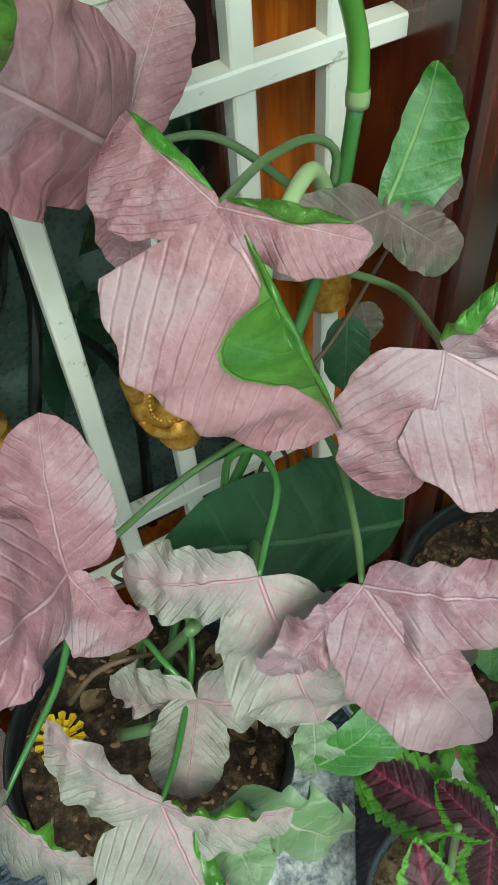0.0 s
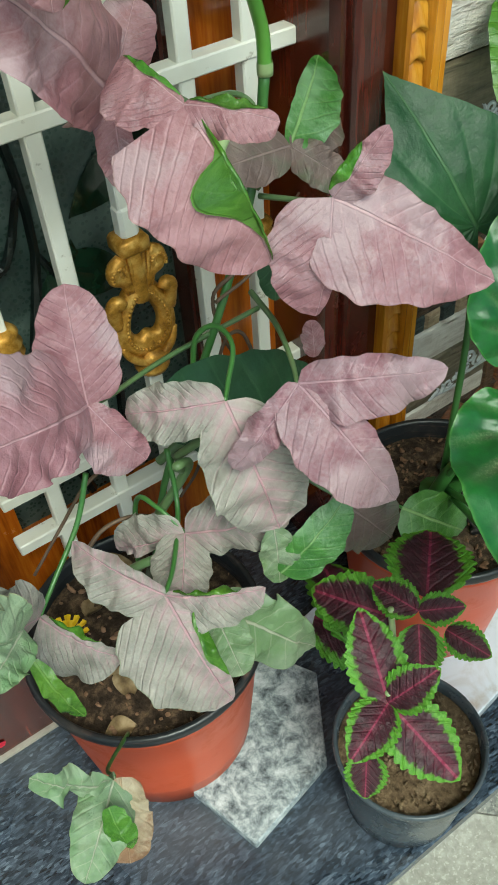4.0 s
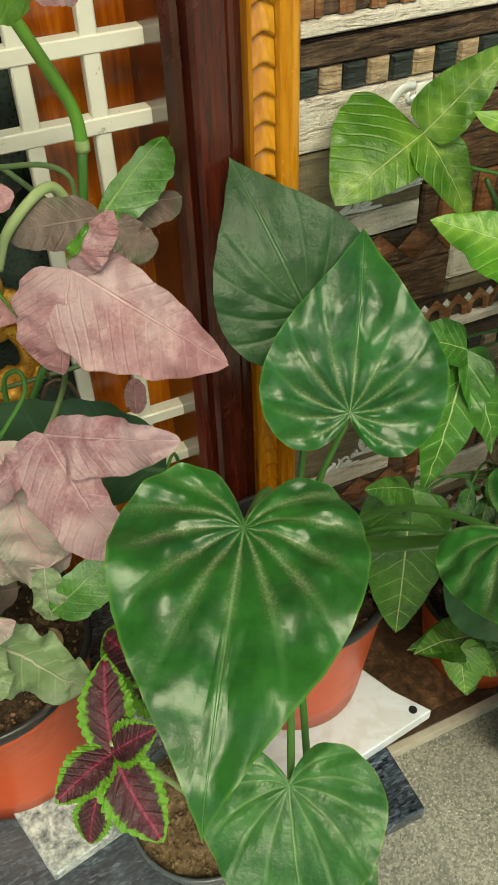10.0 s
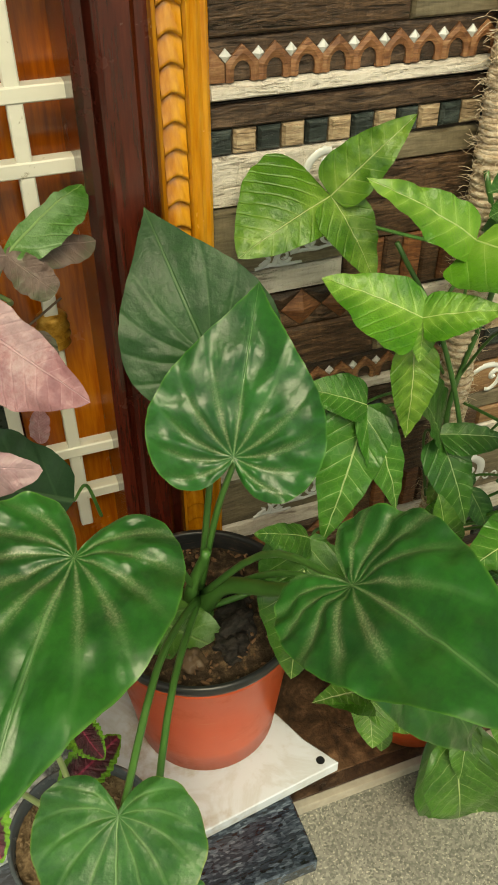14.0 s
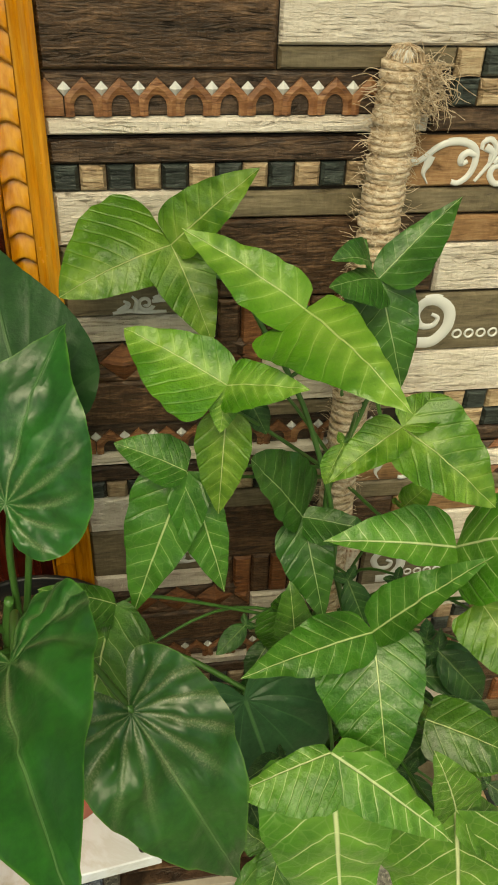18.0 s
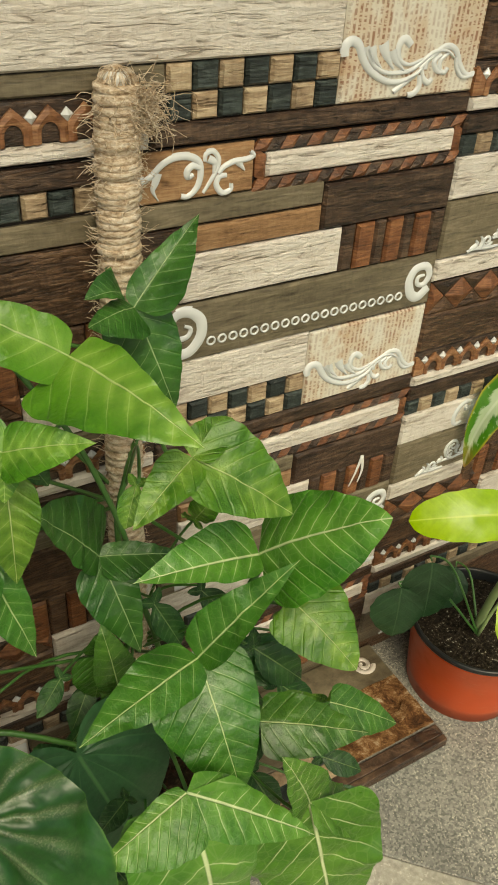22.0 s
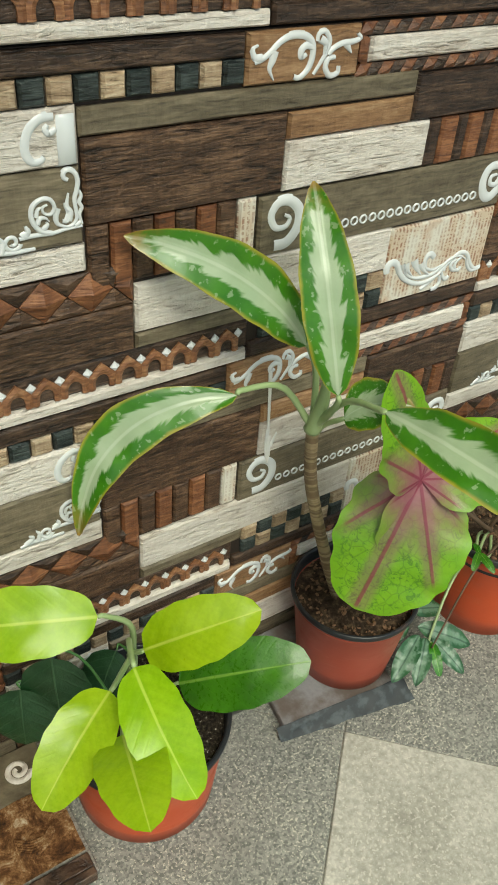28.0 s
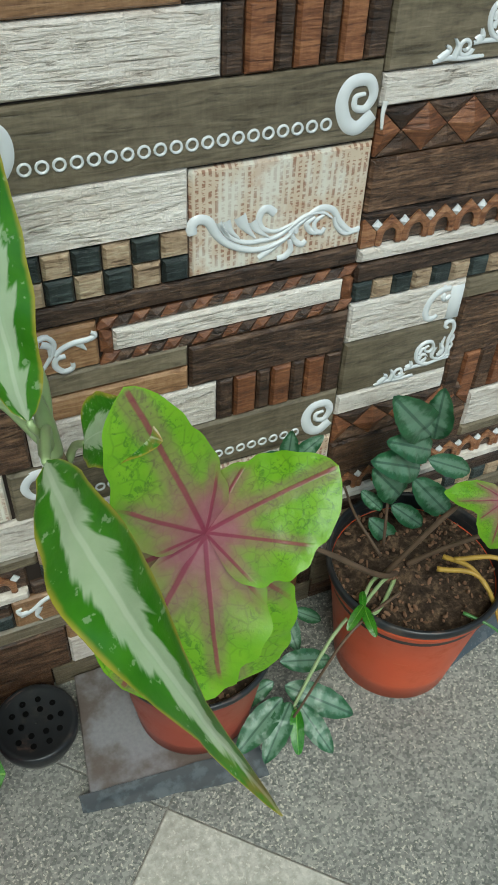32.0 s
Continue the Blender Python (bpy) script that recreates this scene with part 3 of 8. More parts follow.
def panel_scrolls(bm):
    """Leafy scroll on the small panel."""
    ribbon(bm, [(270.4, 276.4), (276.9, 278.1), (285.1, 282.8), (294.3, 290.3), (305.3, 294.0), (318.2, 292.9), (325.6, 287.0), (326.5, 276.3), (322.8, 267.5), (315.4, 262.0), (309.0, 263.3)], 5, 9, n=61)
    ribbon(bm, [(277.8, 279.6), (271.3, 280.1), (268.6, 286.4), (273.2, 289.1)], 8, 3, n=26)
    ribbon(bm, [(289.7, 283.9), (287.9, 277.2), (285.5, 270.6), (289.7, 262.3)], 10, 2, n=26)
    ribbon(bm, [(325.9, 283.9), (320.0, 285.9), (315.1, 282.6), (315.4, 277.5), (320.0, 279.1)], 6, 7, n=31)
    ribbon(bm, [(328.9, 263.2), (334.7, 271.1), (340.3, 279.7), (342.5, 288.6), (337.5, 295.1), (331.1, 293.8), (330.1, 288.4)], 3, 7, n=41)
    ribbon(bm, [(332.5, 290.2), (338.8, 286.2), (338.0, 278.4)], 8, 4, n=21)
    ribbon(bm, [(342.1, 277.3), (347.6, 282.1), (356.8, 285.2), (367.8, 285.8), (374.2, 288.3), (370.6, 292.4)], 5, 6, n=36)
    ribbon(bm, [(349.8, 275.1), (343.0, 274.2), (341.2, 267.5), (346.7, 261.0), (354.0, 262.6), (354.6, 268.2)], 5, 7, n=36)
    ribbon(bm, [(359.5, 285.4), (362.7, 281.7), (366.0, 277.3)], 8, 3, n=21)


def swirl(bm):
    """Leafy acanthus scroll across the printed panel."""
    ribbon(bm, [(453.9, 57.1), (453.6, 63.7), (458.8, 67.7), (466.6, 64.6), (472.4, 54.3), (481.2, 44.4), (496.8, 35.9), (512.4, 33.5), (527.9, 37.4), (535.7, 42.9)], 10, 5, -0.0052, 36)
    ribbon(bm, [(533.8, 42.4), (547.4, 52.9), (559.1, 58.9), (570.8, 55.4), (578.6, 43.5), (588.3, 34.4), (597.1, 35.3)], 5, 8, -0.0052, 30)
    ribbon(bm, [(475.4, 61.2), (483.2, 49.3), (496.8, 42.0), (512.4, 40.9), (524.1, 42.1), (535.7, 49.0), (547.4, 55.5), (561.1, 55.3), (569.8, 49.5)], 4, 4, -0.0052, 30)
    ribbon(bm, [(474.4, 63.6), (477.3, 57.4), (483.2, 50.0)], 6, 3, -0.0052, 12)
    ribbon(bm, [(480.8, 63.6), (484.1, 54.5), (491.9, 45.9)], 8, 3, -0.0052, 12)
    ribbon(bm, [(491.3, 65.2), (495.8, 55.7), (504.6, 44.7)], 13, 4, -0.0052, 14)
    ribbon(bm, [(501.7, 59.6), (506.5, 50.7), (516.3, 42.7)], 9, 3, -0.0052, 12)
    ribbon(bm, [(520.2, 61.9), (514.3, 66.5), (509.4, 65.1), (507.5, 58.1), (511.4, 50.5), (522.1, 46.6), (535.7, 50.5)], 9, 4, -0.0052, 26)
    ribbon(bm, [(529.9, 38.0), (520.2, 32.9), (508.1, 25.9)], 3, 8, -0.0052, 14)
    ribbon(bm, [(533.8, 38.0), (536.1, 28.7), (531.5, 22.8), (524.1, 22.1)], 4, 9, -0.0052, 16)
    ribbon(bm, [(535.7, 41.8), (539.6, 34.3), (545.1, 30.7), (549.0, 33.3)], 4, 8, -0.0052, 14)
    ribbon(bm, [(539.2, 42.0), (540.0, 47.9), (546.4, 52.0)], 6, 3, -0.0052, 12)
    ribbon(bm, [(555.2, 52.5), (548.4, 47.8), (552.3, 40.7), (557.5, 38.2)], 3, 8, -0.0052, 14)
    ribbon(bm, [(563.0, 53.1), (555.6, 48.1), (556.4, 40.7), (562.0, 37.7), (564.9, 41.7)], 3, 7, -0.0052, 18)
    ribbon(bm, [(571.8, 49.7), (575.1, 41.2), (583.4, 32.9), (596.5, 33.7)], 3, 6, -0.0052, 16)


def tile_parts():
    """Yields name, mesh key, builder and material of each piece of one tile."""
    P = []

    def plank(u0, u1, v0, v1, mat, d=FACE):
        P.append(("plank", "plank_%d_%d" % (u0 * 10, v0), lambda bm: slab_piece(bm, u0, u1, v0, v1, d), mat))

    plank(0, 284, 1, 14, WOOD_WHITE, 0.008)
    plank(0, 286, 14, 45, WOOD_DARK, 0.003)
    for i in range(11):
        u = 28 + (i - 1) * 25.9
        if i:
            P.append(("arch", "arch_%d" % i, lambda bm, u=u: arch_piece(bm, u, 14.5, 25.9, 26), WOOD_ARCH))
        P.append(("stud", "stud_%d" % i, lambda bm, u=u: pyramid(bm, [(u + 13 - 4.6, 33), (u + 13, 28), (u + 13 + 4.6, 33), (u + 13, 38)], (u + 13, 33, -0.0078), -0.0045), WHITE_RELIEF))
    P.append(("arch", "arch_half", lambda bm: pyramid(bm, [(0.5, 15), (14, 15), (14, 28), (3, 40), (0.5, 38)], (6, 24, -0.007), -0.0055), WOOD_ARCH))
    plank(0, 165, 45, 91, WOOD_BROWN)
    # row of diamonds
    for k in range(3):
        c = 44 + 41 * k
        P.append(("diamond", "dia_%d" % k, lambda bm, c=c: pyramid(bm, [(c - 20, 110.5), (c, 92), (c + 20, 110.5), (c, 129)], (c, 110.5, -0.010)), WOOD_RED))
    for k in range(4):
        c = 23.5 + 41 * k
        lo, hi = max(0.5, c - 20), min(164.5, c + 20)
        P.append(("triangle", "trl_%d" % k, lambda bm, c=c, lo=lo, hi=hi: pyramid(bm, [(lo, 92), (hi, 92), (c, 110)], (c, 98, -0.007)), WOOD_BROWN))
        P.append(("triangle", "tru_%d" % k, lambda bm, c=c, lo=lo, hi=hi: pyramid(bm, [(c, 111), (hi, 129), (lo, 129)], (c, 123, -0.007)), WOOD_DARK))
    P.append(("triangle", "trs", lambda bm: pyramid(bm, [(0.5, 93), (3, 92.5), (22.5, 110.5), (3, 128.5), (0.5, 128)], (5, 110, -0.009)), WOOD_RED))
    P.append(("triangle", "tre", lambda bm: pyramid(bm, [(164.5, 93), (164.5, 128), (147.5, 110.5)], (159, 110, -0.008)), WOOD_RED))
    plank(0, 124, 130, 155, WOOD_WHITE)
    plank(0, 123, 155, 217, WOOD_OLIVE)
    plank(0, 123, 217, 260, WOOD_WHITE)
    for i in range(13):
        plank(i * 20.35, i * 20.35 + 20.35, 260, 280, WOOD_TEAL if i % 2 == 0 else WOOD_STRAW)
    plank(0, 264, 280, 299, WOOD_DARK)
    # middle and right
    plank(123, 450, 236, 258, WOOD_OLIVE)
    plank(124, 310, 167, 236, WOOD_BROWN)
    for i in range(8):
        u = 125 + i * 20
        plank(u, u + 20, 112, 167, PRINT if i == 7 else (WOOD_RED if i % 2 else WOOD_BROWN), 0.0052 + 0.0009 * (i % 2))
    plank(165, 452, 61, 109, WOOD_WHITE)
    plank(165, 298, 45, 61, WOOD_OLIVE)
    for i in range(7):
        for j in range(2):
            u = 298 + i * 22
            plank(u, u + 22, 19 + j * 21, 40 + j * 21, WOOD_TEAL if (i + j) % 2 == 0 else WOOD_STRAW)
    plank(286, 600, 1, 19, WOOD_DARK)
    P.append(("print_panel", "print", lambda bm: slab_piece(bm, 452, 600, 19, 106, 0.005), PRINT))
    plank(287, 600, 107, 165, WOOD_OLIVE)
    plank(310, 476, 166, 211, WOOD_WHITE)
    plank(310, 450, 211, 235, WOOD_TAN)
    plank(450, 600, 211, 254, WOOD_DARK)
    us = [476, 492, 514, 528, 548, 562, 582, 600]
    for i in range(7):
        plank(us[i], us[i + 1], 165, 211, WOOD_RED if i % 2 else WOOD_DARK, 0.0052 + 0.0009 * (i % 2))
    plank(264, 377, 258, 299, WOOD_TAN)
    plank(388, 590, 267, 288, WOOD_WHITE)
    for odd, mat in ((0, WOOD_RED), (1, WOOD_DARK)):
        P.append(("rope_moulding", "rope_%d" % odd, lambda bm, odd=odd: [rope(bm, 378, 261, 600, 261, 11, odd), rope(bm, 378, 294, 600, 294, 10, odd), rope(bm, 383, 266, 383, 289, 10, odd), rope(bm, 595, 289, 595, 266, 10, odd)], mat))
    P.append(("spiral_relief", "spl", lambda bm: ribbon(bm, [(304.8, 117.4), (319.3, 118.5), (330.2, 131.6), (330.2, 147.6), (319.3, 157.8), (306.0, 157.3), (299.8, 146.4), (305.4, 134.8), (316.2, 134.2), (320.3, 141.6), (313.4, 146.0)], 15, 7, n=70), WHITE_RELIEF))
    P.append(("spiral_relief", "spr", lambda bm: ribbon(bm, [(593.9, 127.6), (582.5, 118.9), (572.3, 123.9), (567.3, 139.3), (573.2, 151.5), (587.1, 152.2), (592.7, 142.1), (587.1, 132.5), (578.5, 134.2), (577.8, 141.6), (585.3, 143.2)], 14, 6, n=70), WHITE_RELIEF))
    P.append(("ring_relief", "rings", lambda bm: ring_row(bm, 341, 556, 125, 125, 20), WHITE_RELIEF))
    P.append(("corner_relief", "corner", lambda bm: [corner_ornament(bm), corner_tail(bm)], WHITE_RELIEF))
    P.append(("bracket_relief", "cblock", c_block, WHITE_RELIEF))
    P.append(("scroll_relief", "pscroll", panel_scrolls, WHITE_RELIEF))
    P.append(("swirl_relief", "swirl", swirl, WHITE_RELIEF))
    return P


PIECES = tile_parts()


def clay_body(w, z0, z1):
    return lambda bm: box(bm, 0.0008, w - 0.0008, 0.0, 0.008, z0 + 0.0008, z1 - 0.0008)


wall = tagged(new("wall_north"), "wall of wood-print relief tiles in mixed planks", "wall", "", "structure")
block("backing", SEAM - 0.001, 3.4, WALL_Y + 0.008, WALL_Y + 0.2, -0.012, 2.6, JOINT, wall)
for row, z in ((0, -0.132), (1, 0.168), (2, 0.468), (3, 0.768), (4, 1.068)):
    for col in range(4):
        low = 0.132 if row == 0 else 0.0
        ob = new("wall_tile", relief("clay_%d" % (row == 0), clay_body(TILE_W, low, TILE_H), GROUT))
        ob.parent = wall
        ob.location = (SEAM + col * TILE_W, WALL_Y, z)
        for name, key, build, mat in PIECES:
            me = relief(key, build, mat, "relief" in name)
            if row == 0:
                zs = [v.co.z for v in me.vertices]
                if min(zs) < 0.131:
                    continue
            pc = new(name, me)
            pc.parent = ob

# dark planks cut off where the lowest tiles meet the floor
for col in range(4):
    x = SEAM + col * TILE_W
    block("cut_plank", x + 0.001, x + 0.286, WALL_Y - 0.005, WALL_Y + 0.001, 0.0, 0.036, WOOD_BROWN, wall)
    block("cut_plank", x + 0.288, x + 0.599, WALL_Y - 0.005, WALL_Y + 0.001, 0.0, 0.033, WOOD_OLIVE, wall)

# ---- door: carved teak trim, mahogany jamb, brown stiles and etched glass ----


def door_frame():
    jamb = tagged(new("door_frame"), "dark red varnished wooden door frame", "door frame", "", "structure")
    bm = bmesh.new()
    prof = [(0.232, 0.452), (0.232, 0.437), (0.238, 0.432), (0.244, 0.434), (0.247, 0.439), (0.250, 0.433), (0.254, 0.430), (0.276, 0.430), (0.280, 0.434), (0.289, 0.434), (0.289, 0.60), (0.232, 0.60)]
    lo = [bm.verts.new((x, y, 0.155)) for x, y in prof]
    hi = [bm.verts.new((x, y, 2.2)) for x, y in prof]
    for i in range(len(prof)):
        j = (i + 1) % len(prof)
        bm.faces.new((lo[i], lo[j], hi[j], hi[i]))
    bm.faces.new(hi)
    part("jamb", bm, TIMBER_RED, jamb)
    trim = tagged(new("door_trim"), "orange varnished teak trim with carved leaf beading", "door trim", "", "structure")
    bm = bmesh.new()
    prof = [(0.289, 0.423), (0.291, 0.420), (0.292, 0.428), (0.311, 0.428), (0.312, 0.419), (0.316, 0.422), (0.319, 0.418), (0.323, 0.421), (0.326, 0.419), (0.3285, 0.421), (0.3285, 0.46), (0.289, 0.46)]
    lo = [bm.verts.new((x, y, 0.155)) for x, y in prof]
    hi = [bm.verts.new((x, y, 2.2)) for x, y in prof]
    for i in range(len(prof)):
        j = (i + 1) % len(prof)
        bm.faces.new((lo[i], lo[j], hi[j], hi[i]))
    bm.faces.new(hi)
    part("batten", bm, TIMBER_ORANGE, trim)
    bm = bmesh.new()
    n = 9
    rows = []
    for i in range(n + 1):
        s = i / n
        row = []
        for k in range(7):
            q = k / 6
            x = 0.2925 + 0.018 * q
            z = 0.0195 * s
            # scooped leaf: proud along its lower edge, hollowed under the rounded foot of the next
            h = 0.0058 * (1 - s) ** 0.8 * (0.7 + 0.3 * math.sin(math.pi * q)) * min(1.0, s * 9) + 0.0005 * math.sin(9 * q + 5 * s) + 0.0010
            row.append(bm.verts.new((x, 0.428 - h, z + 0.005 * math.sin(math.pi * q))))
        rows.append(row)
    for a, b in zip(rows, rows[1:]):
        for k in range(6):
            bm.faces.new((a[k], a[k + 1], b[k + 1], b[k]))
    me = bpy.data.meshes.new("carved_leaf")
    bm.to_mesh(me)
    bm.free()
    me.materials.append(TIMBER_ORANGE)
    me.shade_smooth()
    for i in range(46):
        ob = new("carved_leaf", me)
        ob.parent = trim
        ob.location = (0, 0, 0.16 + i * 0.0205)


door_frame()


def door_leaf():
    door = tagged(new("door_1"), "brown varnished door with dark etched glass", "door", "", "structure")
    block("stile", 0.150, 0.234, 0.512, 0.552, 0.155, 2.2, TIMBER_BROWN, door)
    block("stile_bead", 0.143, 0.152, 0.506, 0.54, 0.36, 2.2, TIMBER_RED, door, "", 0.002)
    block("stile", -0.46, -0.058, 0.512, 0.552, 0.155, 2.2, TIMBER_BROWN, door)
    block("bottom_rail", -0.058, 0.150, 0.514, 0.55, 0.155, 0.335, TIMBER_BROWN, door)
    block("glass", -0.058, 0.143, 0.53, 0.538, 0.335, 2.2, GLASS, door, "dark green etched glass")
    # dark red side panel with a moulded kick field, set forward of the door
    block("side_stile", -0.172, -0.105, 0.437, 0.478, 0.159, 2.2, TIMBER_RED, door, "dusty dark red side stile", 0.003)
    block("side_rail", -0.95, -0.1725, 0.438, 0.478, 0.159, 0.200, TIMBER_RED, door, "", 0.002)
    block("side_rail", -0.95, -0.1725, 0.438, 0.478, 0.325, 0.42, TIMBER_RED, door, "", 0.002)
    block("side_field", -0.95, -0.1725, 0.450, 0.472, 0.2005, 0.3245, TIMBER_RED, door, "", 0.0)
    block("side_field", -0.95, -0.1725, 0.450, 0.472, 0.4205, 2.2, TIMBER_RED, door, "", 0.0)
    for x0, x1, z0, z1 in ((-0.95, -0.1735, 0.2015, 0.212), (-0.95, -0.1735, 0.313, 0.3235), (-0.184, -0.1735, 0.2125, 0.3125), (-0.95, -0.197, 0.224, 0.229), (-0.202, -0.197, 0.2295, 0.300)):
        block("moulding", x0, x1, 0.4345, 0.4505, z0, z1, TIMBER_RED, door, "", 0.003)
    block("sill_strip", -0.95, -0.105, 0.4335, 0.470, 0.1552, 0.1588, JOINT, door, "pale cement joint under the side panel")
    # dark leaf and stem shapes on the glass, modelled in place of a reflection
    for k, (x, z, ang, ln) in enumerate(((0.02, 0.50, 70, 0.11), (-0.03, 0.57, 130, 0.10), (0.06, 0.62, 30, 0.12), (0.0, 0.68, 100, 0.10), (0.11, 0.74, 60, 0.09), (0.05, 0.82, 120, 0.10), (-0.04, 0.78, 60, 0.09), (0.10, 0.55, 150, 0.08))):
        bm = bmesh.new()
        rows = []
        for i in range(9):
            s = i / 8
            w = 0.021 * math.sin(math.pi * s) ** 0.8
            c = Vector((x, 0, z)) + Vector((math.cos(radians(ang)), 0, math.sin(radians(ang)))) * ln * s
            nn = Vector((-math.sin(radians(ang)), 0, math.cos(radians(ang))))
            rows.append([bm.verts.new(c + nn * w * q + Vector((0, 0.5275 - 0.0015 * (1 - abs(q)), 0))) for q in (-1, 0, 1)])
        for a, b in zip(rows, rows[1:]):
            for q in range(2):
                bm.faces.new((a[q], a[q + 1], b[q + 1], b[q]))
        part("etched_leaf", bm, GLASS_LEAF, door)
    for pts in (((0.02, 0.34), (0.0, 0.48), (0.03, 0.62), (0.02, 0.80), (0.05, 0.95)), ((0.06, 0.34), (0.07, 0.5), (0.03, 0.6)), ((-0.05, 0.62), (0.0, 0.60), (0.03, 0.66))):
        part("etched_stem", tube(bmesh.new(), [(x, 0.528, z) for x, z in pts], 0.005, 0.003, 20, 6), GLASS_STEM, door)


door_leaf()


def grille():
    """Cream metal window grille with gold castings, in front of the door."""
    g = thing("door_grille", "cream painted metal door grille with gold cast ornaments", "grille", (0.083, 0.48, 0.155))
    inv = Matrix.Translation((-0.083, -0.48, -0.155))

    def bar(x0, x1, z0, z1, d=0.006, name="bar"):
        bm = box(bmesh.new(), x0, x1, 0.48 - d, 0.48 + d, z0, z1, 0.0012)
        bmesh.ops.transform(bm, matrix=inv, verts=bm.verts)
        return part(name, bm, CREAM, g)

    w = 0.0062
    for x in (-0.028, 0.194):
        bar(x - w, x + w, 0.588, 1.05)
        bar(x - w, x + w, 0.33, 0.556)
    for x in (0.031, 0.143):
        bar(x - w, x + w, 0.33, 1.05)
    bar(0.083 - w, 0.083 + w, 0.62, 1.05)
    bar(0.083 - w, 0.083 + w, 0.33, 0.50)
    for z in (0.940, 0.858, 0.776, 0.720, 0.433, 0.374):
        bar(-0.072, 0.238, z - w, z + w, 0.0075, "cross_bar")
    # turned gold collars
    for x in (-0.028, 0.194):
        prof = [(0.004, 0), (0.012, 0.001), (0.0145, 0.004), (0.0115, 0.009), (0.0155, 0.013), (0.012, 0.017), (0.0155, 0.021), (0.012, 0.026), (0.0145, 0.030), (0.011, 0.034), (0.004, 0.035)]
        bm = lathe(bmesh.new(), prof, 20, (x, 0.48, 0.555))
        bmesh.ops.transform(bm, matrix=inv, verts=bm.verts)
        part("collar", bm, GOLD, g, "gold painted turned collar", True)
    # heart-shaped gold casting with scrolls
    bm = bmesh.new()
    X, Z = 0.083, 0.547
    rings = []
    for i in range(56):
        a = 2 * math.pi * i / 56
        ci, si = math.cos(a), math.sin(a)
        notch = 0.006 * math.exp(-((a - math.pi) / 0.35) ** 2)
        inner = (0.0150 * si * (0.74 - 0.26 * ci), 0.0185 * ci + notch)
        outer = (0.0335 * si * (0.82 - 0.18 * ci), 0.038 * ci - 0.002)
        ring = []
        for k in range(11):
            q = k / 10
            bulge = math.sin(math.pi * q) ** 0.6
            rib = 0.0009 * math.cos(q * math.pi * 6) * bulge + 0.0006 * math.sin(a * 22) * math.sin(math.pi * q)
            ring.append(bm.verts.new((X + inner[0] + (outer[0] - inner[0]) * q, 0.481 - 0.0095 * bulge + rib, Z + inner[1] + (outer[1] - inner[1]) * q)))
        ring.append(bm.verts.new((X + (inner[0] + outer[0]) / 2, 0.486, Z + (inner[1] + outer[1]) / 2)))
        rings.append(ring)
    for a, b in zip(rings, rings[1:] + rings[:1]):
        for k in range(12):
            bm.faces.new((a[k], a[(k + 1) % 12], b[(k + 1) % 12], b[k]))
    for i in range(42):
        a = 2 * math.pi * i / 42 + 0.1
        c = (X + 0.0215 * math.sin(a) * (0.82 - 0.18 * math.cos(a)), 0.4712, Z + 0.0265 * math.cos(a))
        bmesh.ops.create_icosphere(bm, subdivisions=1, radius=0.0015, matrix=Matrix.Translation(c))
    for sgn in (-1, 1):
        # volutes at the shoulders and at the neck
        tube(bm, [(X + sgn * 0.023, 0.478, Z + 0.002), (X + sgn * 0.0245, 0.476, Z + 0.014), (X + sgn * 0.0255, 0.4745, Z + 0.022), (X + sgn * 0.021, 0.473, Z + 0.026), (X + sgn * 0.018, 0.472, Z + 0.022)], 0.0062, 0.0052, 18, 10)
        tube(bm, [(X + sgn * 0.006, 0.478, Z + 0.030), (X + sgn * 0.011, 0.476, Z + 0.040), (X + sgn * 0.0185, 0.475, Z + 0.045), (X + sgn * 0.0185, 0.474, Z + 0.054), (X + sgn * 0.011, 0.475, Z + 0.058)], 0.0058, 0.0055, 18, 10)
        for q in range(9):
            w = radians(200 - 22 * q)
            bmesh.ops.create_icosphere(bm, subdivisions=1, radius=0.0019, matrix=Matrix.Translation((X + sgn * (0.0165 - 0.006 * math.cos(w)), 0.4695, Z + 0.048 + 0.007 * math.sin(w))))
        for q in range(4):
            tube(bm, [(X + sgn * (0.001 + 0.003 * q), 0.4745, Z + 0.028), (X + sgn * (0.001 + 0.004 * q), 0.4725, Z + 0.046), (X + sgn * (0.0015 + 0.0045 * q), 0.4735, Z + 0.062)], 0.0017, 0.0022, 10, 6)
        tube(bm, [(X + sgn * 0.024, 0.476, Z - 0.018), (X + sgn * 0.018, 0.473, Z - 0.030), (X + sgn * 0.006, 0.472, Z - 0.040)], 0.003, 0.004, 12, 8)
    tube(bm, [(X, 0.476, Z + 0.018), (X, 0.477, Z + 0.040), (X, 0.479, Z + 0.064)], 0.0065, 0.0095, 14, 10)
    lathe(bm, [(0.004, 0), (0.013, 0.002), (0.015, 0.007), (0.011, 0.012), (0.013, 0.018), (0.006, 0.022)], 16, (X, 0.478, 0.494))
    box(bm, X - 0.0125, X + 0.0125, 0.468, 0.492, Z + 0.060, Z + 0.074, 0.003)
    bmesh.ops.recalc_face_normals(bm, faces=bm.faces)
    bmesh.ops.transform(bm, matrix=inv, verts=bm.verts)
    part("casting", bm, GOLD, g, "gold painted cast heart with scrolls", True)
    lower = box(bmesh.new(), X - 0.0075, X + 0.0075, 0.472, 0.487, Z + 0.072, Z + 0.098, 0.003)
    bmesh.ops.transform(lower, matrix=inv, verts=lower.verts)
    part("paint_patch", lower, CREAM, g, "white paint daubed over the bar end")


grille()

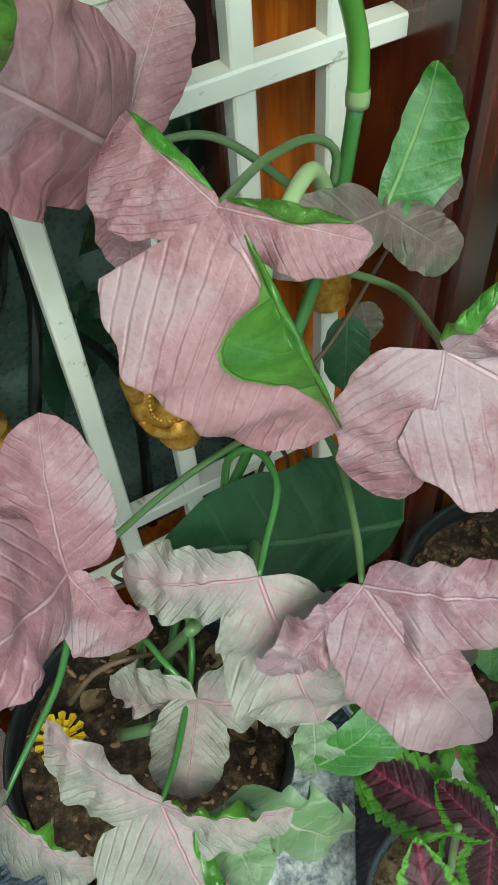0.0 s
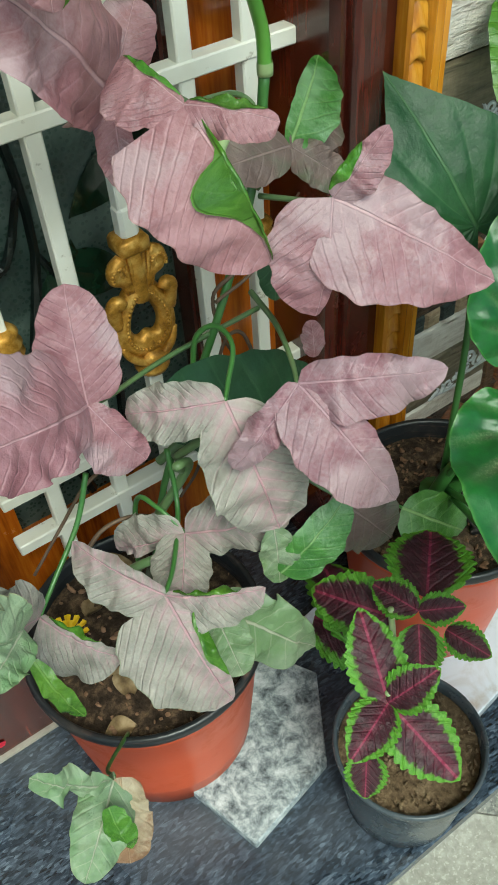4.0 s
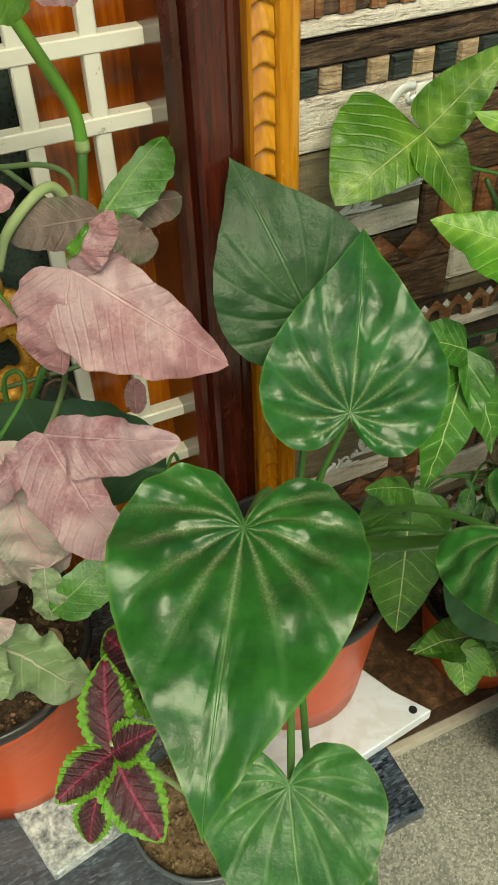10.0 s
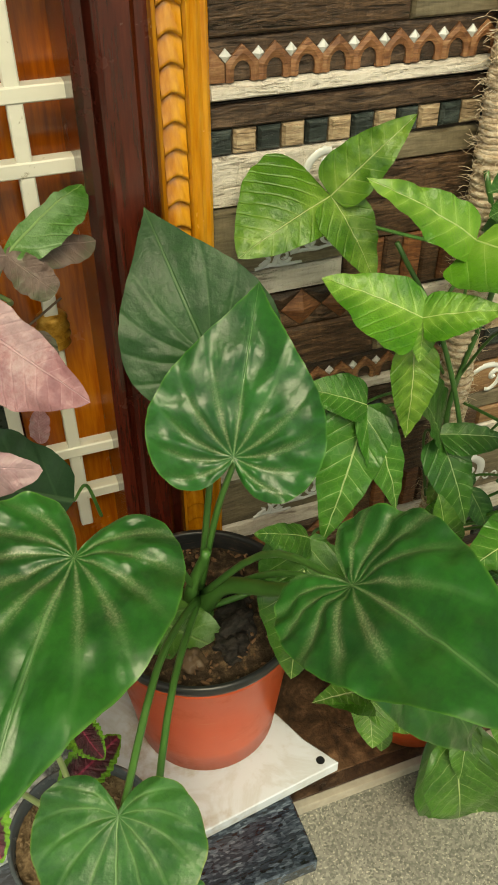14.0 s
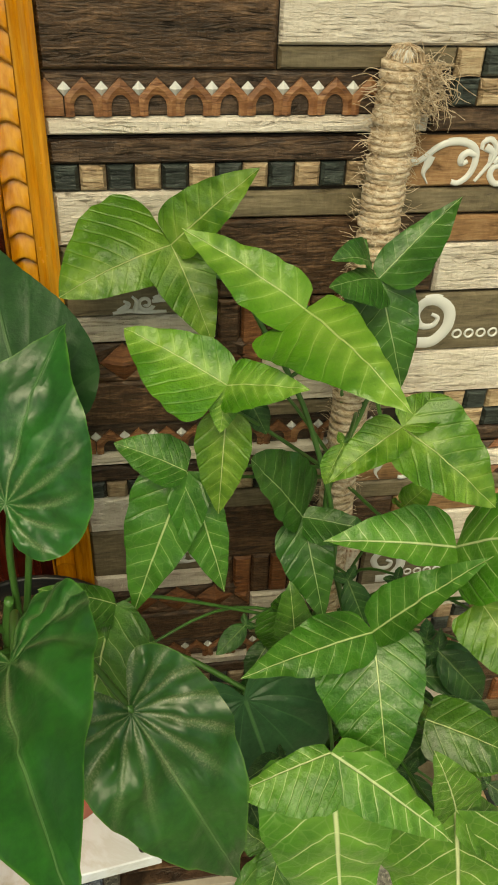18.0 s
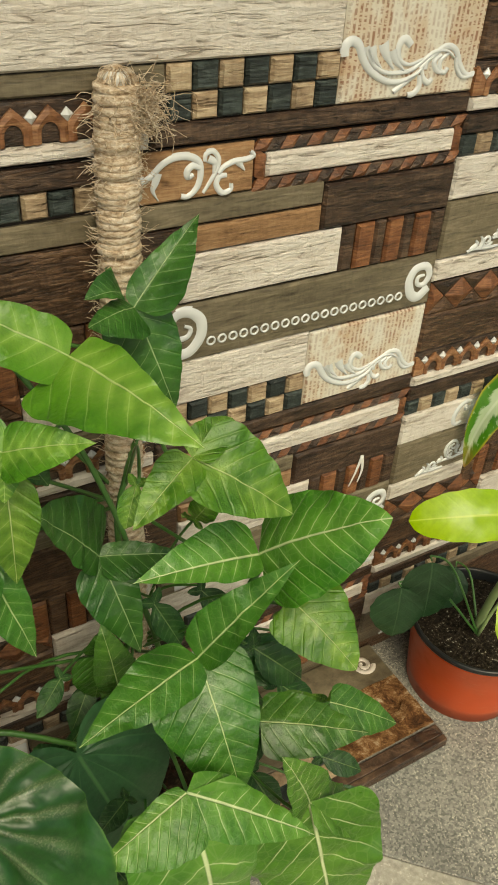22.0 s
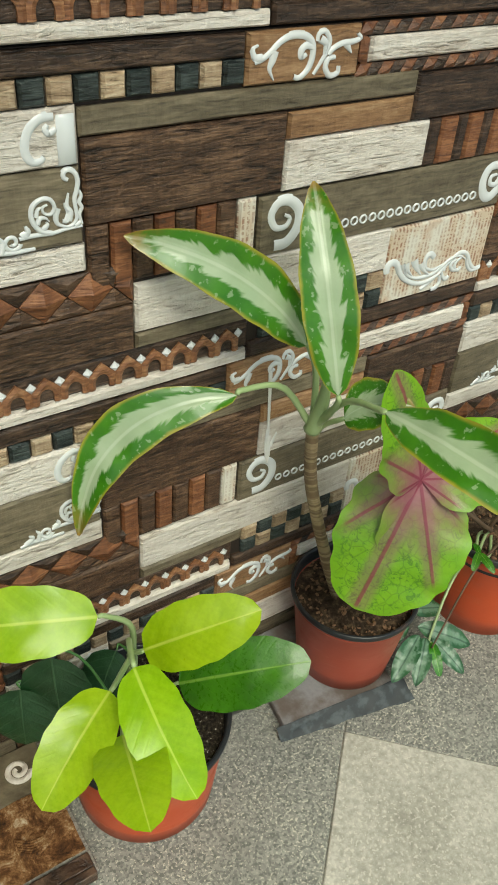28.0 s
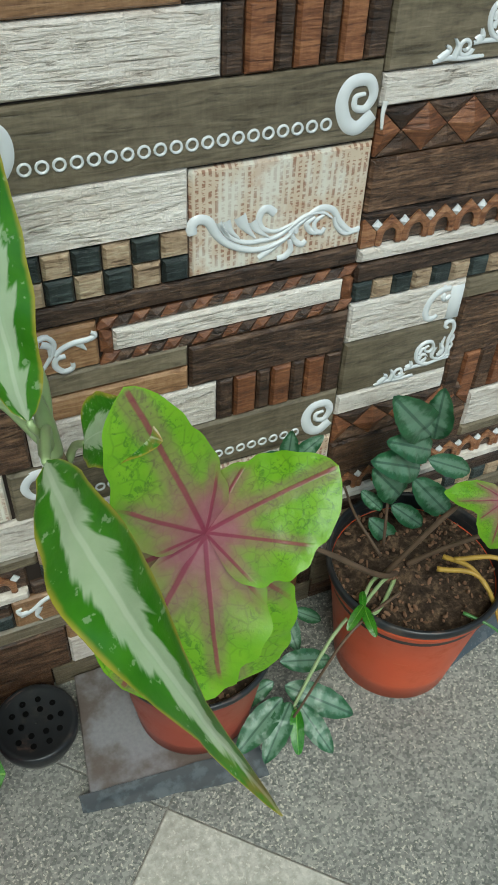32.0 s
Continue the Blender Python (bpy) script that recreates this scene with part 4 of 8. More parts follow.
# plain walls that close the porch, out of sight of the path
tagged(block("wall_door", -3.0, 0.289, 0.60, 0.8, -0.012, 2.6, JOINT, None, "plain rendered wall behind the door"), "", "wall", "", "structure")

# ---- pots ----
m = Mat("dry_soil", 0.95, 0.15)
f = m.noise(m.world(), 160.0, 5, 0.7)
g2 = m.noise(m.world(), 30.0, 3)
m.bump(f, 0.8, 0.002)
DRY_SOIL = m.done(m.ramp(m.math("ADD", m.math("MULTIPLY", f, 0.7), m.math("MULTIPLY", g2, 0.3)), [(0.32, rgb("3a2d20")), (0.5, rgb("6e5c47")), (0.68, rgb("988469"))]))


def pot(parent, at, rt, rb, h, mat, rim_mat, soil_mat=None, soil_drop=0.02, litter=90, size=1.0, litter_mat=None):
    """A moulded nursery pot with a rolled rim, open at the top, and its soil."""
    soil_mat = soil_mat or SOIL
    wall_t = 0.0022
    k = lambda s: rb + (rt * 0.97 - rb) * s
    prof = [(rb * 0.9, 0.004), (rb * 0.93, 0.0), (rb, 0.0), (k(0.2), h * 0.2), (k(0.5), h * 0.5), (k(0.86), h * 0.86), (rt * 0.985, h * 0.9), (rt * 0.985, h * 0.965), (rt * 0.96, h * 0.965), (k(0.5) - wall_t, h * 0.5), (k(0.3) - wall_t, h * 0.3)]
    body = part("pot", lathe(bmesh.new(), prof, 56), mat, parent, "", True)
    rim = [(rt * 0.94, h * 0.93), (rt * 1.0, h * 0.935), (rt * 1.012, h * 0.955), (rt * 1.012, h * 0.985), (rt * 1.0, h), (rt * 0.965, h * 1.0), (rt * 0.95, h * 0.985), (rt * 0.925, h * 0.80)]
    part("rim", lathe(bmesh.new(), rim, 56, cap=False), rim_mat, body, "", True)
    # crumbly soil surface
    bm = bmesh.new()
    rs, zs = rt * 0.93, h - soil_drop
    n, seg = 9, 36
    rings = []
    for i in range(n + 1):
        r = rs * i / n
        ring = []
        for j in range(seg):
            a = 2 * math.pi * j / seg
            p = Vector((r * math.cos(a), r * math.sin(a), 0))
            d = noise.noise((p + Vector(at)) * 60) * 0.005 + noise.noise((p + Vector(at)) * 170) * 0.003
            ring.append(bm.verts.new(p + Vector((0, 0, zs + d * (1 if i < n else 0.3) + 0.006 * (1 - i / n)))))
        rings.append(ring)
    for a, b in zip(rings, rings[1:]):
        for j in range(seg):
            bm.faces.new((a[j], a[(j + 1) % seg], b[(j + 1) % seg], b[j]))
    bmesh.ops.remove_doubles(bm, verts=bm.verts, dist=1e-5)
    part("soil", bm, soil_mat, parent, "", True)
    # chips and crumbs lying on the soil
    bm = bmesh.new()
    rng = random.Random(int(at[0] * 1000))
    for _ in range(litter):
        a, r = rng.uniform(0, 6.283), rs * math.sqrt(rng.random()) * 0.96
        s = rng.uniform(0.0012, 0.0042) * size
        mm = pose(r * math.cos(a), r * math.sin(a), zs + 0.004 + rng.uniform(-0.001, 0.003), rng.uniform(0, 360), rng.uniform(0, 360), rng.uniform(0, 360)) @ Matrix.Diagonal((s * rng.uniform(1, 2.4), s, s * rng.uniform(0.4, 1), 1))
        bmesh.ops.create_icosphere(bm, subdivisions=1, radius=1.0, matrix=mm)
    tagged(part("soil_litter", bm, litter_mat or CHIP, parent), "", "", "", "stuff")
    return body


POTS = {
    "A": ((-0.017, 0.371, 0.155), 0.102, 0.080, 0.182),
    "B": ((0.120, 0.184, 0.155), 0.064, 0.052, 0.106),
    "C": ((0.271, 0.316, 0.172), 0.096, 0.073, 0.177),
    "D": ((0.545, 0.325, 0.022), 0.085, 0.065, 0.13),
    "E": ((1.044, 0.325, 0.000), 0.093, 0.078, 0.127),
    "F": ((1.347, 0.345, 0.014), 0.080, 0.061, 0.128),
    "G": ((1.587, 0.328, 0.000), 0.092, 0.067, 0.166),
}
pink = thing("pink_syngonium", "pink-leaved arrowhead plant in an orange pot with black rim", "potted plant", POTS["A"][0])
coleus = thing("coleus", "maroon coleus with lime scalloped edges in a grey pot", "potted plant", POTS["B"][0])
alocasia = thing("alocasia", "glossy dark green heart-leaved plant in an orange pot", "potted plant", POTS["C"][0])
syngonium = thing("green_syngonium", "tall green arrowhead vine with pale veins on a coir pole", "potted plant", POTS["D"][0])
philo = thing("lime_philodendron", "lime green philodendron in an orange plastic pot", "potted plant", POTS["E"][0])
aglaonema = thing("aglaonema", "silver and green variegated aglaonema in a faded red pot", "potted plant", POTS["F"][0])
caladium = thing("caladium_pot", "orange pot with small silvery vine and caladium leaves", "potted plant", POTS["G"][0])
for key, ob, body, rim in (("A", pink, POT_ORANGE, POT_BLACK), ("B", coleus, POT_GREY, POT_GREY), ("C", alocasia, POT_ORANGE, POT_BLACK), ("D", syngonium, POT_ORANGE, POT_BLACK), ("E", philo, POT_ORANGE, POT_BLACK), ("F", aglaonema, POT_RED, POT_BLACK), ("G", caladium, POT_ORANGE, POT_BLACK)):
    at, rt, rb, h = POTS[key]
    if key == "B":
        pot(ob, at, rt, rb, h, body, rim, DRY_SOIL, 0.014, 420, 0.5, DRY_SOIL)
    elif key == "E":
        pot(ob, at, rt, rb, h, body, rim, PERLITE_SOIL, 0.016, 160, 0.7, PERLITE_SOIL)
    else:
        pot(ob, at, rt, rb, h, body, rim, litter=260 if key in "CG" else 190, size=0.62)

# ---- leaves ----


class LeafMat(Mat):
    """Leaf surface: uv carries the leaf's own plane (x across, y along, in leaf lengths)."""

    def __init__(self, name, rough=0.35, coat=0.3, spec=0.5, glow=0.22):
        self.begin(name, rough, spec, coat, 0.0)
        self.glow = glow
        uv = self.n("UVMap")
        uv.uv_map = "plane"
        sep = self.n("SeparateXYZ")
        self.t.links.new(uv.outputs[0], sep.inputs[0])
        self.x = self.math("MULTIPLY", self.math("SUBTRACT", sep.outputs[0], 0.5), 2.0)
        self.y = self.math("MULTIPLY", self.math("SUBTRACT", sep.outputs[1], 0.5), 2.0)
        self.ax = self.math("ABSOLUTE", self.x)
        uv2 = self.n("UVMap")
        uv2.uv_map = "rim"
        sep2 = self.n("SeparateXYZ")
        self.t.links.new(uv2.outputs[0], sep2.inputs[0])
        self.rim = sep2.outputs[0]
        pos = self.n("CombineXYZ")
        self.put(pos.inputs[0], self.x)
        self.put(pos.inputs[1], self.y)
        self.put(pos.inputs[2], self.math("MULTIPLY", self.rand(), 20.0))
        self.pos = pos.outputs[0]
        self.ang = self.math("ABSOLUTE", self.math("ARCTAN2", self.x, self.y))
        self.r = self.math("SQRT", self.math("ADD", self.math("MULTIPLY", self.x, self.x), self.math("MULTIPLY", self.y, self.y)))

    def midrib(self, w):
        m1 = self.math("MULTIPLY", self.math("SUBTRACT", 1.0, self.step(self.ax, w * 0.4, w)), self.step(self.y, -0.02, 0.02))
        return m1

    def lobe_ribs(self, angles, w):
        out = None
        for a in angles:
            d = self.math("MULTIPLY", self.math("ABSOLUTE", self.math("SUBTRACT", self.ang, radians(a))), self.r)
            v = self.math("SUBTRACT", 1.0, self.step(d, w * 0.4, w))
            out = v if out is None else self.math("MAXIMUM", out, v)
        return out

    def laterals(self, freq, slope, w, wob=0.05, fan=False):
        n = self.math("MULTIPLY", self.math("SUBTRACT", self.noise(self.pos, 3.0, 2), 0.5), wob)
        if fan:
            c = self.math("DIVIDE", self.ang, self.math("SUBTRACT", 1.0, self.math("MULTIPLY", self.math("MINIMUM", self.r, 1.0), 0.5)))
            c = self.math("ADD", c, 0.5 / freq)
        else:
            c = self.math("SUBTRACT", self.y, self.math("MULTIPLY", self.ax, slope))
            c = self.math("SUBTRACT", c, self.math("MULTIPLY", self.math("MULTIPLY", self.ax, self.ax), 0.5))
        c = self.math("ADD", c, n)
        f = self.math("ABSOLUTE", self.math("SUBTRACT", self.math("FRACT", self.math("MULTIPLY", c, freq)), 0.5))
        return self.math("SUBTRACT", 1.0, self.step(f, w * 0.3, w)), f

    def finish(self, colour, height=None, strength=0.35, dist=0.0015, rough=None):
        if height is not None:
            self.bump(height, strength, dist)
        self.done(colour, rough)
        tr = self.n("BsdfTranslucent")
        self.put(tr.inputs[0], colour)
        mixs = self.n("MixShader")
        mixs.inputs[0].default_value = self.glow
        out = self.t.nodes["Material Output"]
        self.t.links.new(self.b.outputs[0], mixs.inputs[1])
        self.t.links.new(tr.outputs[0], mixs.inputs[2])
        self.t.links.new(mixs.outputs[0], out.inputs[0])
        return self.m


def vein_leaf(name, base, light, vein, freq=7, slope=0.75, rough=0.35, coat=0.1, pale=0.0, pale_col=None, strength=0.35, edge=None, glow=0.14, width=0.016, sharp=0.06, lateral=0.3, rib=0.75, fan=False, patch=None, vary=0.3, spec=0.45, netted=0.0, dust=0.0, fine_relief=1.0, bullate=0.0):
    m = LeafMat(name, rough, coat, spec, glow)
    lat, f = m.laterals(freq, slope, sharp, 0.05, fan)
    taper = m.math("SUBTRACT", 1.0, m.math("MULTIPLY", m.step(m.y, 0.2, 1.0), 0.6))
    mid = m.math("MULTIPLY", m.math("SUBTRACT", 1.0, m.step(m.math("DIVIDE", m.ax, taper), width * 0.35, width)), m.step(m.y, -0.02, 0.02))
    blot = m.noise(m.pos, 3.2, 4, 0.6)
    fine = m.noise(m.pos, 34.0, 4, 0.65)
    c = m.mix(m.step(m.math("ADD", m.math("MULTIPLY", blot, 0.7), m.math("MULTIPLY", fine, 0.3)), 0.3, 0.7), base, light)
    if patch:
        big = m.noise(m.pos, 1.7, 3, 0.55)
        c = m.mix(m.math("MULTIPLY", m.step(m.math("ADD", big, m.math("MULTIPLY", m.math("SUBTRACT", fine, 0.5), 0.25)), 0.42, 0.62), 0.85), c, patch)
    if pale:
        zone = m.math("SUBTRACT", 1.0, m.step(m.math("ADD", m.ax, m.math("MULTIPLY", m.math("SUBTRACT", fine, 0.5), 0.22)), 0.02, 0.24))
        near = m.math("SUBTRACT", 1.0, m.step(f, 0.04, 0.34))
        zone = m.math("MULTIPLY", zone, m.math("ADD", 0.55, m.math("MULTIPLY", near, 0.45)))
        c = m.mix(m.math("MULTIPLY", m.math("MULTIPLY", zone, m.step(m.math("ADD", blot, m.math("MULTIPLY", m.rand(), 0.25)), 0.38, 0.72)), pale), c, pale_col)
    # darker blade between the side veins, paler along them
    c = m.mix(m.math("MULTIPLY", m.step(f, 0.2, 0.5), 0.10), c, m.mix(0.5, c, (0.0, 0.0, 0.0, 1.0)))
    if netted:
        net = m.math("SUBTRACT", 1.0, m.step(m.voronoi(m.pos, 16.0, 0, "DISTANCE_TO_EDGE"), 0.01, 0.07))
        c = m.mix(m.math("MULTIPLY", net, netted), c, vein)
    out = m.math("SUBTRACT", 1.0, m.math("MULTIPLY", m.step(m.rim, 0.45, 0.98), 0.8))
    c = m.mix(m.math("MULTIPLY", m.math("MULTIPLY", lat, out), lateral), c, vein)
    c = m.mix(m.math("MULTIPLY", mid, rib), c, vein)
    if dust:
        # pale scurf along the veins near the stalk
        speck = m.step(m.noise(m.pos, 120.0, 2), 0.46, 0.62)
        close = m.math("MULTIPLY", m.math("SUBTRACT", 1.0, m.step(f, 0.05, 0.3)), m.math("SUBTRACT", 1.0, m.step(m.math("ADD", m.r, m.math("MULTIPLY", m.math("SUBTRACT", blot, 0.5), 0.6)), 0.1, 0.5)))
        c = m.mix(m.math("MULTIPLY", m.math("MULTIPLY", m.math("ADD", 0.35, m.math("MULTIPLY", speck, 0.65)), close), dust), c, rgb("b3b394"))
    if edge:
        c = m.mix(m.math("MULTIPLY", m.step(m.math("ADD", m.rim, m.math("MULTIPLY", m.math("SUBTRACT", blot, 0.5), 0.06)), 0.975, 1.0), 0.4), c, edge)
    hv = m.n("HueSaturation")
    m.put(hv.inputs["Color"], c)
    m.put(hv.inputs["Hue"], m.math("ADD", 0.49, m.math("MULTIPLY", m.rand(), 0.02)))
    m.put(hv.inputs["Value"], m.math("ADD", 1.0 - vary * 0.6, m.math("MULTIPLY", m.rand(), vary)))
    h = m.math("ADD", m.math("MULTIPLY", m.math("MULTIPLY", m.step(f, 0.0, 0.16), m.step(m.ax, 0.0, 0.2)), 0.35), m.math("MULTIPLY", fine, 0.45 * fine_relief))
    h = m.math("ADD", h, m.math("MULTIPLY", m.noise(m.pos, 11.0, 3), 0.8 * fine_relief))
    if bullate:
        # blistered blade: swellings between a net of sunken veins
        cell = m.math("SUBTRACT", 1.0, m.voronoi(m.pos, 10.0, 0, "SMOOTH_F1"))
        h = m.math("ADD", h, m.math("MULTIPLY", m.math("MULTIPLY", cell, m.step(m.noise(m.pos, 3.2, 2), 0.38, 0.68)), bullate))
    h = m.math("SUBTRACT", h, m.math("MULTIPLY", mid, 0.7))
    return m.finish(hv.outputs[0], h, strength, 0.002, m.math("ADD", rough - 0.08, m.math("MULTIPLY", fine, 0.18)))


M_PINK = vein_leaf("leaf_pink", rgb("8f5e67"), rgb("ae848c"), rgb("d2abb3"), 12, 0.65, 0.40, 0.06, strength=0.7, edge=rgb("7d5a4c"), lateral=0.2, vary=0.25, sharp=0.07, width=0.012, rib=0.6, patch=rgb("b2979d"))
M_PALEPINK = vein_leaf("leaf_pale_pink", rgb("84837a"), rgb("a9a39a"), rgb("c596a1"), 12, 0.65, 0.42, 0.06, 0.75, rgb("ab8891"), strength=0.8, edge=rgb("7f9066"), lateral=0.3, vary=0.2, netted=0.06, sharp=0.07, width=0.014)
M_GREYPINK = vein_leaf("leaf_grey_pink", rgb("62504a"), rgb("7d6a63"), rgb("94807c"), 7, 0.7, 0.45, 0.05, strength=0.6, patch=rgb("5f6450"))
M_PALEGREEN = vein_leaf("leaf_pale_green", rgb("748a6c"), rgb("9cab8c"), rgb("b9b8a4"), 7, 0.7, 0.45, 0.08, strength=0.7, edge=rgb("9a8a5e"), patch=rgb("6b8a5a"))
M_WITHER = vein_leaf("leaf_withered", rgb("a8987c"), rgb("c9bc9f"), rgb("b59a78"), 7, 0.7, 0.5, 0.05, strength=0.8, edge=rgb("8a5a38"), patch=rgb("86603e"))
M_FLIP = vein_leaf("leaf_green_underside", rgb("3a6c17"), rgb("639430"), rgb("86b052"), 7, 0.9, 0.2, 0.3, strength=0.6, glow=0.2, lateral=0.12, rib=0.4)
M_GREENLF = vein_leaf("leaf_plain_green", rgb("33601f"), rgb("527f35"), rgb("8aa86a"), 7, 0.8, 0.32, 0.15, strength=0.7, patch=rgb("75956a"))
M_DARKLF = vein_leaf("leaf_dark_green", rgb("1c3e22"), rgb("305434"), rgb("4a6a48"), 6, 0.7, 0.36, 0.12, strength=0.5)
M_SYN = vein_leaf("leaf_syngonium", rgb("37691a"), rgb("598b26"), rgb("bccd8c"), 7, 0.7, 0.30, 0.08, 0.75, rgb("8cae4e"), 0.7, width=0.009, sharp=0.04, lateral=0.25, rib=0.8, vary=0.3)
M_SYNWHITE = vein_leaf("leaf_syngonium_pale_veins", rgb("316419"), rgb("4e8427"), rgb("c6d3a2"), 8, 0.75, 0.30, 0.08, 0.5, rgb("7ca64c"), 0.7, width=0.012, sharp=0.04, lateral=0.6, rib=0.9, vary=0.15, netted=0.06)
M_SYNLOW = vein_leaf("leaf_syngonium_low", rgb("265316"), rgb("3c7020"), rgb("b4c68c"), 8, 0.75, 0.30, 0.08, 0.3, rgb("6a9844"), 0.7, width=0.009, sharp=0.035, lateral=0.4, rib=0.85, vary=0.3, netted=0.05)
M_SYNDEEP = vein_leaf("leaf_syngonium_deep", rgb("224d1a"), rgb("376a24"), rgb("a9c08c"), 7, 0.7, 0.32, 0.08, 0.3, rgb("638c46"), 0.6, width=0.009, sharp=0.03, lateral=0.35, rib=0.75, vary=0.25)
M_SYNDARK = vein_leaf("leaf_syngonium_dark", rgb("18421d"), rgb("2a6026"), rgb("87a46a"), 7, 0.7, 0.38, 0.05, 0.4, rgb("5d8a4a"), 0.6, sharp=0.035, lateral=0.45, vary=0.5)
M_ALO = vein_leaf("leaf_alocasia", rgb("154219"), rgb("2b6226"), rgb("6a8e5c"), 2.0, 0.5, 0.31, 0.0, strength=0.5, width=0.008, edge=rgb("5f8a38"), sharp=0.10, glow=0.08, lateral=0.2, rib=0.35, fan=True, spec=0.42, dust=0.3, fine_relief=0.5, bullate=1.6)
M_ALOPALE = vein_leaf("leaf_alocasia_pale", rgb("24562a"), rgb("3d7436"), rgb("7ba56c"), 2.0, 0.5, 0.36, 0.0, strength=0.5, edge=rgb("7a8a30"), width=0.010, sharp=0.10, lateral=0.3, rib=0.45, fan=True, dust=0.15, bullate=0.6)
M_ALODARK = vein_leaf("leaf_alocasia_back", rgb("22482a"), rgb("345f38"), rgb("56804f"), 2.0, 0.5, 0.40, 0.0, strength=0.5, lateral=0.25, rib=0.5, fan=True, spec=0.35)
M_LIME = vein_leaf("leaf_lime", rgb("8db60c"), rgb("abce26"), rgb("c9dc5c"), 9, 0.9, 0.3, 0.15, strength=0.12, width=0.016, sharp=0.05, glow=0.3, lateral=0.05, vary=0.12)
M_LIMEDARK = vein_leaf("leaf_old_lime", rgb("2a6009"), rgb("447f14"), rgb("7ba640"), 9, 0.9, 0.28, 0.10, strength=0.25, width=0.016, sharp=0.06, lateral=0.10)

# variegated aglaonema: silver centre with a torn border on green
m = LeafMat("leaf_aglaonema", 0.3, 0.2)
feather = m.n("TexNoise")
jag = m.n("CombineXYZ")
m.put(jag.inputs[0], m.math("MULTIPLY", m.math("SUBTRACT", m.y, m.math("MULTIPLY", m.ax, 1.6)), 17.0))
m.put(jag.inputs[1], m.math("MULTIPLY", m.ax, 10.0))
m.put(jag.inputs[2], m.math("ADD", m.math("MULTIPLY", m.step(m.x, -0.001, 0.001), 7.0), m.math("MULTIPLY", m.rand(), 30.0)))
m.put(feather.inputs["Vector"], jag.outputs[0])
feather.inputs["Scale"].default_value = 1.0
feather.inputs["Detail"].default_value = 3.0
edge_at = m.math("ADD", m.rim, m.math("MULTIPLY", m.math("SUBTRACT", feather.outputs[0], 0.5), 0.85))
silver = m.math("SUBTRACT", 1.0, m.step(edge_at, 0.34, 0.50))
spots = m.step(m.noise(m.pos, 30.0, 3), 0.60, 0.66)
green = m.mix(m.noise(m.pos, 9.0, 3), rgb("22600a"), rgb("55941a"))
c = m.mix(m.math("MAXIMUM", silver, m.math("MULTIPLY", spots, 0.5)), green, m.mix(m.noise(m.pos, 7.0, 4), rgb("96b184"), rgb("bccbaa")))
c = m.mix(m.math("MULTIPLY", m.midrib(0.010), 0.4), c, rgb("d2dcc4"))
c = m.mix(m.math("MULTIPLY", m.step(m.math("ADD", m.rim, m.math("MULTIPLY", m.math("SUBTRACT", m.noise(m.pos, 8.0, 3), 0.5), 0.25)), 0.84, 1.0), 0.75), c, rgb("b3a23a"))
tip_dry = m.math("MULTIPLY", m.step(m.y, 0.82, 1.0), m.step(m.noise(m.pos, 12.0), 0.35, 0.6))
M_AGL = m.finish(m.mix(m.math("MULTIPLY", tip_dry, 0.7), c, rgb("a5763a")), m.math("ADD", m.noise(m.pos, 30.0, 3), m.math("MULTIPLY", m.midrib(0.02), -0.7)), 0.3, 0.0012)

# caladium: pink heart and ribs fading into lime, dark net of small veins
m = LeafMat("leaf_caladium", 0.38, 0.15, 0.5, 0.3)
fade = m.math("SUBTRACT", 1.0, m.step(m.math("ADD", m.r, m.math("MULTIPLY", m.math("SUBTRACT", m.noise(m.pos, 5.0, 3), 0.5), 0.4)), 0.04, 0.62))
angles = (33, 70, 104, 146)
inner = m.math("SUBTRACT", 1.0, m.step(m.math("ADD", m.rim, m.math("MULTIPLY", m.math("SUBTRACT", m.noise(m.pos, 9.0, 3), 0.5), 0.3)), 0.7, 1.0))
ribs = m.math("MULTIPLY", m.math("MAXIMUM", m.midrib(0.020), m.lobe_ribs(angles, 0.016)), inner)
halo = m.math("MULTIPLY", m.math("MAXIMUM", m.midrib(0.11), m.lobe_ribs(angles, 0.085)), inner)
feather = m.math("MULTIPLY", m.step(m.noise(m.pos, 16.0, 5, 0.7, 1.5), 0.52, 0.62), m.math("MULTIPLY", m.step(m.r, 0.2, 0.5), inner))
c = m.mix(m.noise(m.pos, 6.0, 4), rgb("5c9c0e"), rgb("93c424"))
c = m.mix(m.math("MULTIPLY", feather, 0.55), c, rgb("35641a"))
net = m.math("MULTIPLY", m.math("SUBTRACT", 1.0, m.step(m.voronoi(m.pos, 13.0, 0, "DISTANCE_TO_EDGE"), 0.01, 0.09)), m.math("MULTIPLY", inner, 0.28))
c = m.mix(net, c, rgb("3a5c1c"))
c = m.mix(m.math("MULTIPLY", halo, 0.4), c, rgb("94566a"))
c = m.mix(m.math("MULTIPLY", fade, 0.85), c, m.mix(m.noise(m.pos, 14.0, 4), rgb("94485e"), rgb("b87488")))
M_CAL = m.finish(m.mix(m.math("MULTIPLY", ribs, 0.75), c, rgb("8a2a4a")), m.math("ADD", m.noise(m.pos, 22.0, 3), ribs), 0.35, 0.0015)

# coleus: maroon heart, lime scalloped margin, magenta rib
m = LeafMat("leaf_coleus", 0.5, 0.05)
jit = m.math("MULTIPLY", m.math("SUBTRACT", m.noise(m.pos, 14.0, 3), 0.5), 0.55)
marg = m.step(m.math("ADD", m.rim, jit), 0.62, 0.78)
lat, f = m.laterals(7, 0.8, 0.09)
